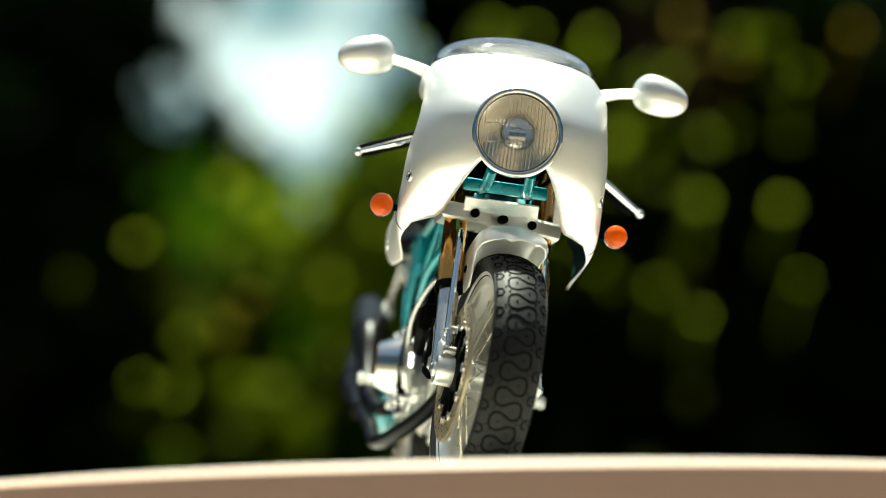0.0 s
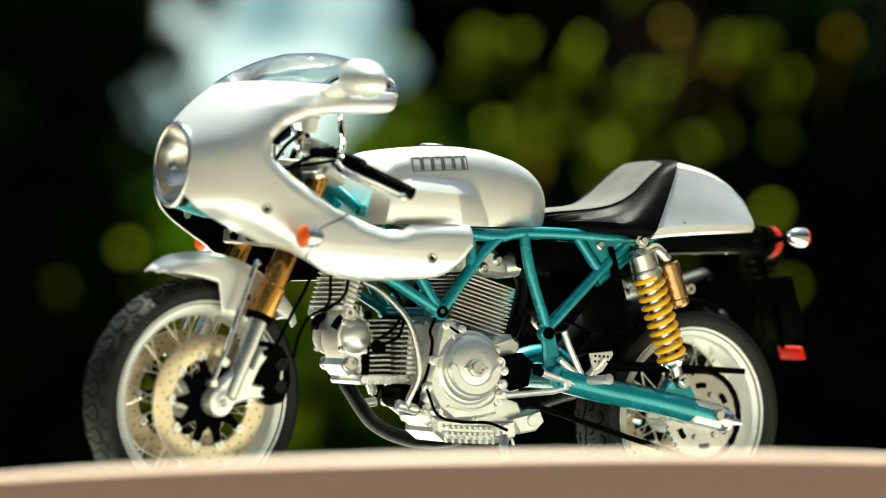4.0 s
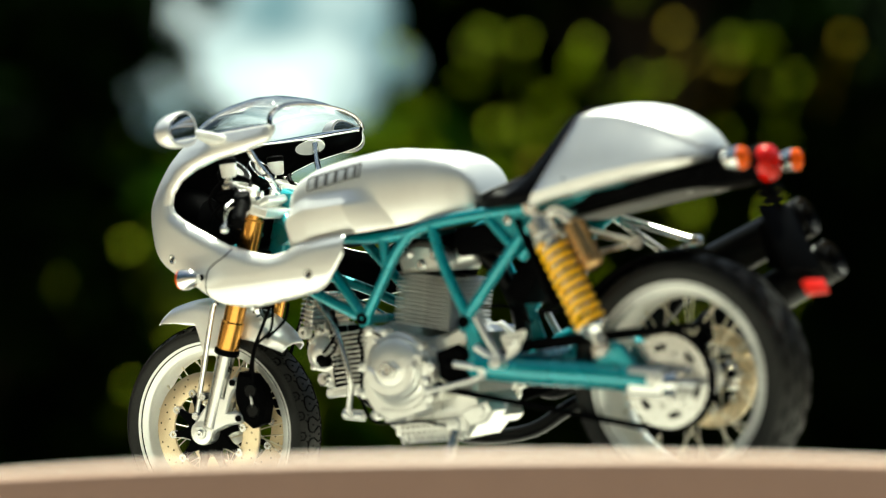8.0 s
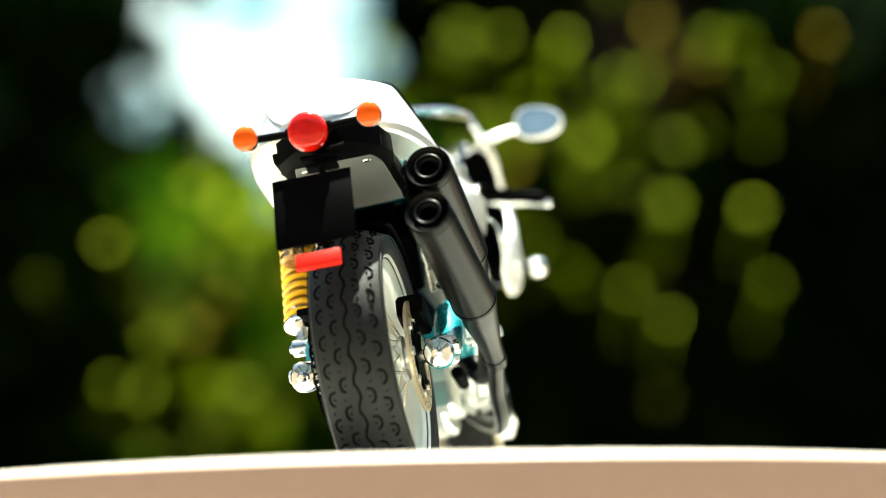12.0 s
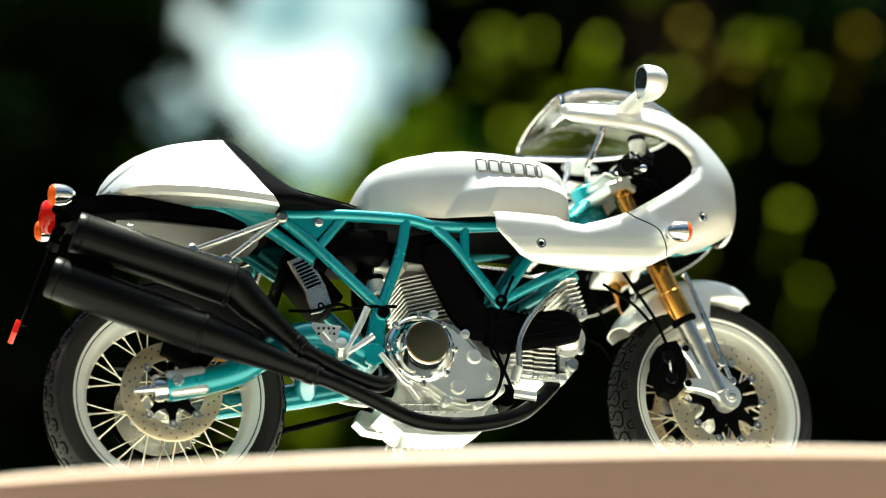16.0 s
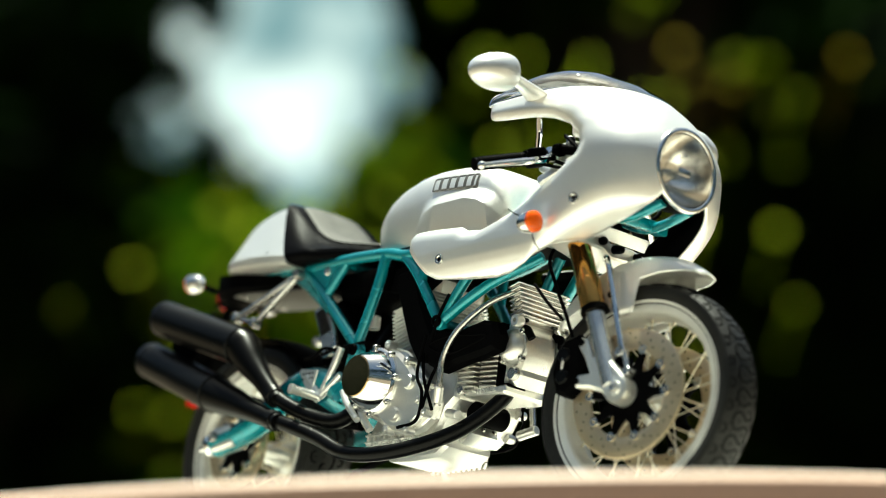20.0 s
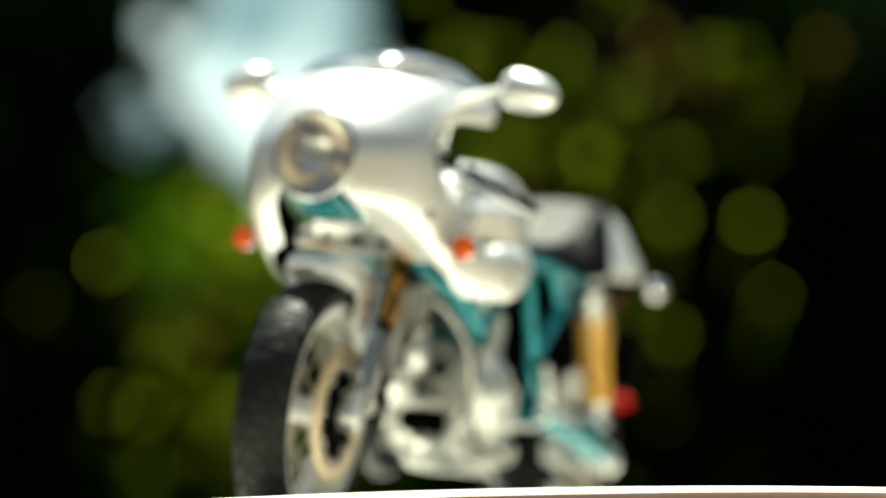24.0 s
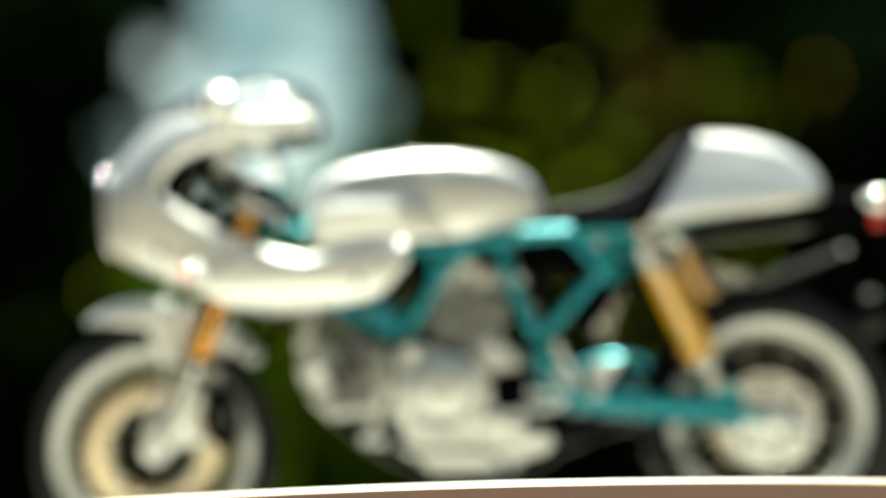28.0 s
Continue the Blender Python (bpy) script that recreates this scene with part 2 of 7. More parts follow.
# ---- turntable and ground ----
R_TABLE = 0.153
turntable = tagged(new("turntable"), "round cream turntable platter with a pale rounded rim", "turntable")
bm = bmesh.new()
lathe(bm, [(0, -0.0003), (R_TABLE - 0.0025, -0.0003), (R_TABLE - 0.0012, -0.0005), (R_TABLE - 0.0003, -0.0012), (R_TABLE, -0.0025), (R_TABLE, -0.021), (R_TABLE - 0.002, -0.023), (0, -0.023)], (0, 0, 0), (0, 0, 1), 256)
part("platter", bm, M_CREAM, turntable, scale=1)
# thin sheet added to carry the sunlit tone of the top
bm = bmesh.new()
lathe(bm, [(0, 0), (R_TABLE - 0.0030, 0), (R_TABLE - 0.0027, -0.0002), (R_TABLE - 0.0027, -0.0004), (0, -0.0004)], (0, 0, 0), (0, 0, 1), 256)
part("platter_sheet", bm, M_TOP, turntable, "smooth top sheet, added with sunlit paleness put into its colour", scale=1)
bm = bmesh.new()
lathe(bm, [(0, -0.0232), (0.105, -0.0232), (0.11, -0.028), (0.118, -0.066), (0.12, -0.07), (0, -0.07)], (0, 0, 0), (0, 0, 1), 128)
part("base", bm, M_CREAM, turntable, scale=1)
# ---- garden behind ----
def leafy(name, cols, rough=0.45, trans=0.35):
    m = bpy.data.materials.new(name)
    m.use_nodes = True
    nt = m.node_tree
    b = nt.nodes["Principled BSDF"]
    geo = nt.nodes.new("ShaderNodeNewGeometry")
    ramp = nt.nodes.new("ShaderNodeValToRGB")
    ramp.color_ramp.elements[0].color = (*cols[0], 1)
    ramp.color_ramp.elements[1].color = (*cols[-1], 1)
    for i, c in enumerate(cols[1:-1]):
        e = ramp.color_ramp.elements.new((i + 1) / (len(cols) - 1))
        e.color = (*c, 1)
    nt.links.new(geo.outputs["Random Per Island"], ramp.inputs[0])
    nt.links.new(ramp.outputs[0], b.inputs["Base Color"])
    b.inputs["Roughness"].default_value = rough
    b.inputs["Specular IOR Level"].default_value = 0.04
    tr = nt.nodes.new("ShaderNodeBsdfTranslucent")
    nt.links.new(ramp.outputs[0], tr.inputs[0])
    mx = nt.nodes.new("ShaderNodeMixShader")
    mx.inputs[0].default_value = trans
    nt.links.new(b.outputs[0], mx.inputs[1])
    nt.links.new(tr.outputs[0], mx.inputs[2])
    nt.links.new(mx.outputs[0], nt.nodes["Material Output"].inputs[0])
    return m

# one foliage in lit and shaded tones; the shade is put into the colour
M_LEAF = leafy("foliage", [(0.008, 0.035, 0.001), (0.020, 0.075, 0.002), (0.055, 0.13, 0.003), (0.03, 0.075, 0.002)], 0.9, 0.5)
M_LEAF_MID = leafy("shade_toned_foliage", [(0.0015, 0.007, 0.0002), (0.0045, 0.017, 0.0005), (0.009, 0.024, 0.0007), (0.014, 0.019, 0.0008)], 0.9, 0.5)
M_LEAF_DARK = leafy("shade_darkened_foliage", [(0.0006, 0.0025, 0.0003), (0.0018, 0.008, 0.0005), (0.007, 0.022, 0.0008)], 0.9, 0.3)
# brighter leaf tones that stand in for sunlight
M_SPRIG = leafy("sun_toned_leaves", [(0.11, 0.19, 0.003), (0.21, 0.26, 0.005)], 0.8, 0.5)
M_SPRIG_PALE = leafy("pale_sun_toned_leaves", [(0.20, 0.27, 0.016), (0.28, 0.33, 0.04)], 0.8, 0.5)
M_BARK = mat("bark", (0.030, 0.022, 0.015), 0.0, 0.85, 0.35, 30, 0.8)
M_GROUND = mat("sandy_ground", (0.15, 0.115, 0.08), 0.0, 0.9, 0.25, 40, 0.6, col2=(0.09, 0.07, 0.05))

bm = bmesh.new()
n = 96
rings = [0.4, 1.0, 2.5, 6, 15, 40, 150, 600, 3000]
prev = [bm.verts.new((0.4 * math.cos(2 * math.pi * k / n), 0.4 * math.sin(2 * math.pi * k / n), -0.07)) for k in range(n)]
bm.faces.new(prev)
for r in rings[1:]:
    cur = [bm.verts.new((r * math.cos(2 * math.pi * k / n), r * math.sin(2 * math.pi * k / n), -0.07)) for k in range(n)]
    for k in range(n):
        bm.faces.new((prev[k], cur[k], cur[(k + 1) % n], prev[(k + 1) % n]))
    prev = cur
tagged(part("ground", bm, M_GROUND, None, scale=1), "dry sandy ground under and around the turntable", "ground", kind="structure")

GAP = [(-0.0740, 0.3468), (-0.0800, 0.2902), (-0.0770, 0.2760), (-0.0900, 0.2640), (-0.0960, 0.2520), (-0.0905, 0.2400), (-0.0790, 0.2330), (-0.0760, 0.2220), (-0.0640, 0.2130), (-0.0599, 0.2030), (-0.0487, 0.2059), (-0.0430, 0.2230), (-0.0330, 0.2300), (-0.0270, 0.2443), (-0.0300, 0.2560), (-0.0230, 0.2680), (-0.0285, 0.2882), (-0.0250, 0.3448)]
PEEKS = [(-0.1112, 0.2334, 0.0070), (-0.1029, 0.2718, 0.0034), (-0.1740, 0.2699, 0.0016), (-0.0565, 0.1927, 0.0030), (-0.0160, 0.2487, 0.0034), (-0.1761, 0.2537, 0.0010)]

def in_gap(p):
    """Whether a place lies in the gap between the crowns, where the sky shows: bearing and steepness from the turntable."""
    if p[1] < 3:
        return False
    x, y = p[0] / (p[1] + 0.55), (p[2] + 0.03) / (p[1] + 0.55)
    if any((x - a) ** 2 + (y - b) ** 2 < r * r for a, b, r in PEEKS):
        return True
    c = False
    j = len(GAP) - 1
    for i in range(len(GAP)):
        xi, yi = GAP[i]
        xj, yj = GAP[j]
        if (yi > y) != (yj > y) and x < (xj - xi) * (y - yi) / (yj - yi) + xi:
            c = not c
        j = i
    return c

def leaf(bm, p, rng, s):
    q = Euler(rng.uniform(-1.2, 1.2, 3) + np.array((0, 0, rng.uniform(0, 6.28)))).to_matrix()
    a, b2 = q @ Vector((s, 0, 0)), q @ Vector((0, s * 0.45, 0))
    dz = q @ Vector((0, 0, s * 0.12))
    vs = [bm.verts.new(p + v) for v in (-a, -a * 0.2 + b2 + dz, a * 0.45 + b2 * 0.8 + dz, a, a * 0.45 - b2 * 0.8 + dz, -a * 0.2 - b2 + dz)]
    bm.faces.new((vs[0], vs[1], vs[2], vs[3]))
    bm.faces.new((vs[0], vs[3], vs[4], vs[5]))

def leaf_cloud(bm, rng, blobs, n, size, at=(0, 0)):
    """n single leaves scattered through and over ellipsoid clumps (centre, radii)."""
    w = np.array([b[1][0] * b[1][1] * b[1][2] for b in blobs]) ** 0.67
    w = w / w.sum()
    pick = rng.choice(len(blobs), size=n, p=w)
    for i in range(n):
        c, r = blobs[pick[i]]
        d = rng.normal(size=3)
        d /= np.linalg.norm(d)
        k = rng.uniform(0.3, 1.05) ** 0.5
        p = Vector((c[0] + d[0] * r[0] * k, c[1] + d[1] * r[1] * k, c[2] + d[2] * r[2] * k))
        q = p + Vector((at[0], at[1], 0))
        if in_gap(q) and rng.uniform() < 0.97:
            continue
        if any(in_gap(q + Vector(o)) for o in ((size, 0, 0), (-size, 0, 0), (0, 0, size), (0, 0, -size))) and rng.uniform() < 0.55:
            continue
        leaf(bm, p, rng, size * rng.uniform(0.6, 1.5))

def tree(name, label, x, y, h, blobs, n, size, leaf, seed, lean=0.0):
    """A tapered trunk with limbs that reach into leafy clumps."""
    rng = np.random.default_rng(seed)
    root = tagged(new(name), label, "tree")
    root.location = (x, y, -0.07)
    bm = bmesh.new()
    top = Vector((lean, 0, h))
    tr = spline([(0, 0, 0), (lean * 0.2 + 0.06, 0.03, h * 0.35), (lean * 0.6 - 0.04, -0.02, h * 0.7), top], 6)
    tube(bm, tr, [0.035 * h * (1 - 0.75 * i / (len(tr) - 1)) for i in range(len(tr))], 12)
    lathe(bm, [(0.055 * h, 0), (0.042 * h, 0.03 * h), (0.034 * h, 0.1 * h)], (0, 0, 0), (0, 0, 1), 12)
    part("trunk", bm, M_BARK, root, scale=1)
    for c, r in blobs:
        k = min(0.85, max(0.25, (c[2] - 0.3) / h))
        a = tr[int(k * 0.7 * (len(tr) - 1))]
        if in_gap((c[0] + x, c[1] + y, c[2])):
            continue
        bm = bmesh.new()
        pts = spline([a, a.lerp(Vector(c), 0.5) + Vector((0, 0, 0.12)), c], 5)
        tube(bm, pts, [0.012 * h * (1 - 0.8 * i / (len(pts) - 1)) for i in range(len(pts))], 7)
        part("limb", bm, M_BARK, root, scale=1)
    bm = bmesh.new()
    leaf_cloud(bm, rng, blobs, n, size, (x, y))
    part("crown", bm, leaf, root, scale=1)
    return root

def clumps(rng, x0, x1, z0, z1, n, r0, r1, dy=0.8):
    return [((rng.uniform(x0, x1), rng.uniform(-dy, dy), rng.uniform(z0, z1)), (rng.uniform(r0, r1), rng.uniform(r0, r1), rng.uniform(r0, r1) * 0.75)) for _ in range(n)]

g = np.random.default_rng(5)
# each crown's leaf colour carries its depth of shade
tree("tree", "broad leafy tree at the garden's edge, shade put into its leaf colour", -2.3, 11.5, 3.6, clumps(g, -1.4, 0.9, 0.3, 4.4, 40, 0.4, 0.7), 11000, 0.085, M_LEAF_DARK, 11)
t2 = tree("tree", "yellow-green leafy tree below a gap of sky, sunlit tone in its colour", -0.6, 12.6, 2.3, clumps(g, -1.1, 0.8, 0.2, 2.6, 26, 0.3, 0.55), 8000, 0.075, M_LEAF, 12)
t3 = tree("tree", "tall leafy tree, shade put into its colour, with bright-coloured outer leaves", 1.2, 12.0, 4.0, clumps(g, -1.2, 0.6, 0.4, 4.4, 42, 0.35, 0.60), 11000, 0.08, M_LEAF_MID, 13)
t4 = tree("tree", "dense tree with deep shade put into its leaf colour", 2.6, 11.2, 3.8, clumps(g, -0.9, 1.4, 0.2, 4.4, 40, 0.4, 0.7), 11000, 0.085, M_LEAF_DARK, 14)

# small sprigs with sunlight put into their leaf colour, scattered over stretches of the crowns
# (tree, bearing from, to, steepness from, to, count, least and largest radius)
for root, a0, a1, e0, e1, count, r0, r1 in ((t2, -0.13, -0.02, 0.085, 0.20, 46, 0.025, 0.075), (t2, -0.09, -0.03, 0.10, 0.16, 14, 0.06, 0.11), (t2, -0.075, -0.025, 0.150, 0.198, 44, 0.035, 0.08), (t3, 0.0, 0.085, 0.18, 0.275, 18, 0.012, 0.036), (t3, 0.03, 0.145, 0.09, 0.20, 8, 0.012, 0.034), (t2, -0.15, -0.10, 0.15, 0.26, 10, 0.02, 0.06), (t3, -0.02, 0.05, 0.19, 0.25, 12, 0.03, 0.07), (t3, 0.085, 0.155, 0.185, 0.28, 9, 0.010, 0.026)):
    rng = np.random.default_rng(int(1000 * (a0 + e0 + 1)))
    y = root.location.y - 1.6
    for i in range(count):
        az, el, r = rng.normal((a0 + a1) / 2, (a1 - a0) / 2.6), rng.normal((e0 + e1) / 2, (e1 - e0) / 2.6), r0 + (r1 - r0) * rng.uniform() ** 2
        p = (az * (y + 0.55), y, el * (y + 0.55) - 0.03)
        if in_gap(p):
            continue
        bm = bmesh.new()
        leaf_cloud(bm, rng, [((p[0] - root.location.x, y - root.location.y, p[2] + 0.07), (r, r * 0.6, r * 0.9))], max(5, int(40 * (r / 0.1) ** 2)), 0.045)
        part("sprig", bm, M_SPRIG if i % 3 else M_SPRIG_PALE, root, "leaves with sunlight put into a bright colour", scale=1)

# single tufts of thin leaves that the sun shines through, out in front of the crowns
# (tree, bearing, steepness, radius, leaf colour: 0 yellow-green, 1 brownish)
# leaf colours raised to stand in for sun glints
M_TUFT = [leafy("glint_toned_leaves", [(0.25, 0.34, 0.017), (0.36, 0.41, 0.034)], 0.8, 0.8), leafy("glint_toned_brown_leaves", [(0.24, 0.19, 0.02), (0.30, 0.24, 0.03)], 0.8, 0.8)]
for root, az, el, r, hue in ((t4, 0.1312, 0.1862, 0.019, 0), (t4, 0.0813, 0.1558, 0.010, 0), (t3, 0.0991, 0.1881, 0.010, 0), (t2, -0.1499, 0.1609, 0.014, 0), (t3, 0.0929, 0.2615, 0.014, 1), (t3, 0.0980, 0.2475, 0.012, 1), (t3, 0.0798, 0.2421, 0.009, 0), (t3, 0.1137, 0.2471, 0.011, 1), (t3, 0.0888, 0.2408, 0.012, 0), (t2, -0.1222, 0.1214, 0.019, 0), (t2, -0.1090, 0.1189, 0.021, 0), (t2, -0.0891, 0.1417, 0.023, 1), (t2, -0.0469, 0.1598, 0.024, 0), (t2, -0.0887, 0.1991, 0.024, 0), (t2, -0.0776, 0.1920, 0.028, 0), (t2, -0.0666, 0.1827, 0.024, 0), (t2, -0.0311, 0.1819, 0.026, 0), (t2, -0.0349, 0.2229, 0.024, 0), (t3, 0.0210, 0.2228, 0.010, 0), (t3, 0.0362, 0.2054, 0.009, 1), (t4, 0.0962, 0.1421, 0.007, 0), (t4, 0.1365, 0.1557, 0.007, 0), (t3, -0.0164, 0.2547, 0.011, 0), (t4, 0.1402, 0.2396, 0.006, 0), (t4, 0.1612, 0.2553, 0.006, 1), (t3, 0.0332, 0.2582, 0.009, 0), (t3, 0.0578, 0.2553, 0.008, 0), (t2, -0.0531, 0.1926, 0.029, 0), (t2, -0.0620, 0.1985, 0.026, 0), (t2, -0.1046, 0.1387, 0.017, 0), (t3, 0.0443, 0.1757, 0.007, 0), (t3, 0.0677, 0.2138, 0.007, 0), (t2, -0.0802, 0.1538, 0.017, 1), (t2, -0.1244, 0.1772, 0.011, 0), (t2, -0.0218, 0.2044, 0.023, 0)):
    rng = np.random.default_rng(int(1e5 * (az + 1) + 1e4 * el))
    y = root.location.y - 2.4
    c = Vector((az * (y + 0.55), y, el * (y + 0.55) - 0.03)) - root.location
    bm = bmesh.new()
    for k in range(max(2, round((15 if root is t2 else 6) * (r / 0.05) ** 2))):
        a, d = rng.uniform(0, 6.28), r * rng.uniform() ** 0.5
        q = (Vector((0, 0.7, 0.7)) + Vector(rng.normal(0, 0.16, 3))).to_track_quat("Z", "Y").to_matrix() @ Matrix.Rotation(rng.uniform(0, 6.28), 3, "Z")
        w = rng.uniform(0.014, 0.022)
        o = c + Vector((d * math.cos(a), rng.uniform(-0.03, 0.03), d * math.sin(a)))
        ring = [bm.verts.new(o + q @ Vector((w * p[0], w * p[1], w * p[2]))) for p in ((-1.4, 0, 0), (-0.3, 0.7, 0.1), (0.6, 0.55, 0.1), (1.5, 0, 0), (0.6, -0.55, 0.1), (-0.3, -0.7, 0.1))]
        bm.faces.new(ring[:4])
        bm.faces.new((ring[0], ring[3], ring[4], ring[5]))
    stalk = [c + Vector((0, 0.6, -0.12)), c + Vector((0, 0.25, -0.02)), c]
    tube(bm, spline(stalk, 4), 0.003, 5)
    part("tuft", bm, M_TUFT[hue], root, "thin leaves lit through by the sun, coloured brighter in place of glints", scale=1)

# woods that close the garden, their shade put into the leaf colour
bm = bmesh.new()
rng = np.random.default_rng(21)
for i in range(40000):
    a = rng.uniform(0, 2 * math.pi) if i % 2 == 0 else rng.normal(math.pi / 2, 0.17)
    r = rng.uniform(14.5, 21)
    # taller half behind the camera is unseen, added to block the sky
    z = (6.5 if math.sin(a) > -0.1 else 12.0) * rng.uniform(0, 1) ** 0.8
    p = Vector((r * math.cos(a), r * math.sin(a), z - 0.05))
    size = 0.34 * rng.uniform(0.6, 1.5)
    # leaves stop short of the peepholes
    if p[1] > 3:
        d = p[1] + 0.55
        size = min([size] + [0.75 * (math.hypot(p[0] / d - a, (p[2] + 0.03) / d - b) - r) * d + 0.01 for a, b, r in PEEKS])
    if size > 0.03 and any(in_gap(p + Vector((dx * size, 0, dz * size))) for dx, dz in ((1, 0), (-1, 0), (0, 1), (0, -1), (0.7, 0.7), (-0.7, 0.7), (0.7, -0.7), (-0.7, -0.7))):
        size = min(size, 0.12)
    if size > 0.03 and not any(in_gap(p + Vector((dx * size, 0, dz * size))) for dx, dz in ((0, 0), (1, 0), (-1, 0), (0, 1), (0, -1))):
        leaf(bm, p, rng, size)
tagged(part("woods", bm, M_LEAF_DARK, None, scale=1), "woods round the garden, shade put into their colour, with an unseen added half", "woods", kind="stuff")

# glowing sheet far beyond the trees, added to brighten the sky in the gap
M_SKY_GLOW = bpy.data.materials.new("sky_glow")
M_SKY_GLOW.use_nodes = True
nt = M_SKY_GLOW.node_tree
nt.nodes.remove(nt.nodes["Principled BSDF"])
em = nt.nodes.new("ShaderNodeEmission")
tc = nt.nodes.new("ShaderNodeTexCoord")
nz = nt.nodes.new("ShaderNodeTexNoise")
nz.inputs["Scale"].default_value = 0.13
nz.inputs["Detail"].default_value = 6
# two brighter spots put into a paler blue glow
off = nt.nodes.new("ShaderNodeVectorMath")
off.operation = "DISTANCE"
off.inputs[1].default_value = (-25.5, 420, 98)
off2 = nt.nodes.new("ShaderNodeVectorMath")
off2.operation = "DISTANCE"
off2.inputs[1].default_value = (-46.5, 418, 105)
nearer = nt.nodes.new("ShaderNodeMath")
nearer.operation = "MINIMUM"
core = nt.nodes.new("ShaderNodeMapRange")
core.inputs[1].default_value, core.inputs[2].default_value = 15.0, 3.0
add = nt.nodes.new("ShaderNodeMath")
add.operation = "MULTIPLY_ADD"
add.inputs[1].default_value = 0.55
cr = nt.nodes.new("ShaderNodeValToRGB")
cr.color_ramp.elements[0].position, cr.color_ramp.elements[1].position = 0.42, 0.98
cr.color_ramp.elements[0].color = (0.09, 0.16, 0.19, 1)
cr.color_ramp.elements[1].color = (0.56, 0.62, 0.64, 1)
nt.links.new(tc.outputs["Object"], nz.inputs["Vector"])
nt.links.new(tc.outputs["Object"], off.inputs[0])
nt.links.new(tc.outputs["Object"], off2.inputs[0])
nt.links.new(off.outputs["Value"], nearer.inputs[0])
nt.links.new(off2.outputs["Value"], nearer.inputs[1])
nt.links.new(nearer.outputs[0], core.inputs[0])
nt.links.new(core.outputs[0], add.inputs[0])
nt.links.new(nz.outputs[0], add.inputs[2])
nt.links.new(add.outputs[0], cr.inputs[0])
nt.links.new(cr.outputs[0], em.inputs[0])
em.inputs[1].default_value = 1.0
nt.links.new(em.outputs[0], nt.nodes["Material Output"].inputs[0])
bm = bmesh.new()
grid(bm, lambda u, v: Vector((-110 + 220 * u, 420 - 60 * (2 * u - 1) ** 2, 30 + 150 * v)), 24, 8)
tagged(part("backdrop", bm, M_SKY_GLOW, None, scale=1), "glowing sheet added as bright hazy sky beyond the trees", "sky", kind="structure")
# ---- the model motorcycle: x ahead, y to its left, z up, full-size metres ----
motorcycle = tagged(new("model_motorcycle"), "silver and teal cafe racer scale model motorcycle on its side stand", "model motorcycle")
BIKE = motorcycle

RAKE = Vector((-0.149, 0, 0.375)).normalized()
STEER = Matrix.Translation((0.545, 0, 0.655)) @ Matrix.Rotation(radians(8), 4, RAKE) @ Matrix.Translation((-0.545, 0, -0.655))
FX, FZ, FR = 0.738, 0.290, 0.2885      # front axle and tyre radius
RX, RZ, RR = -0.716, 0.303, 0.3015     # rear axle and tyre radius

def torus(bm, c, axis, R, r, seg=48, rs=10):
    prof = [(R + r * math.cos(2 * math.pi * k / rs), r * math.sin(2 * math.pi * k / rs)) for k in range(rs)]
    return lathe(bm, prof, c, axis, seg, closed=True)

# wheels
def tyre_radius(R, rim, hw, y):
    """Radius of the tread surface at a distance y from the wheel's middle."""
    return R - 0.30 * hw * (abs(y) / hw) ** 2.3

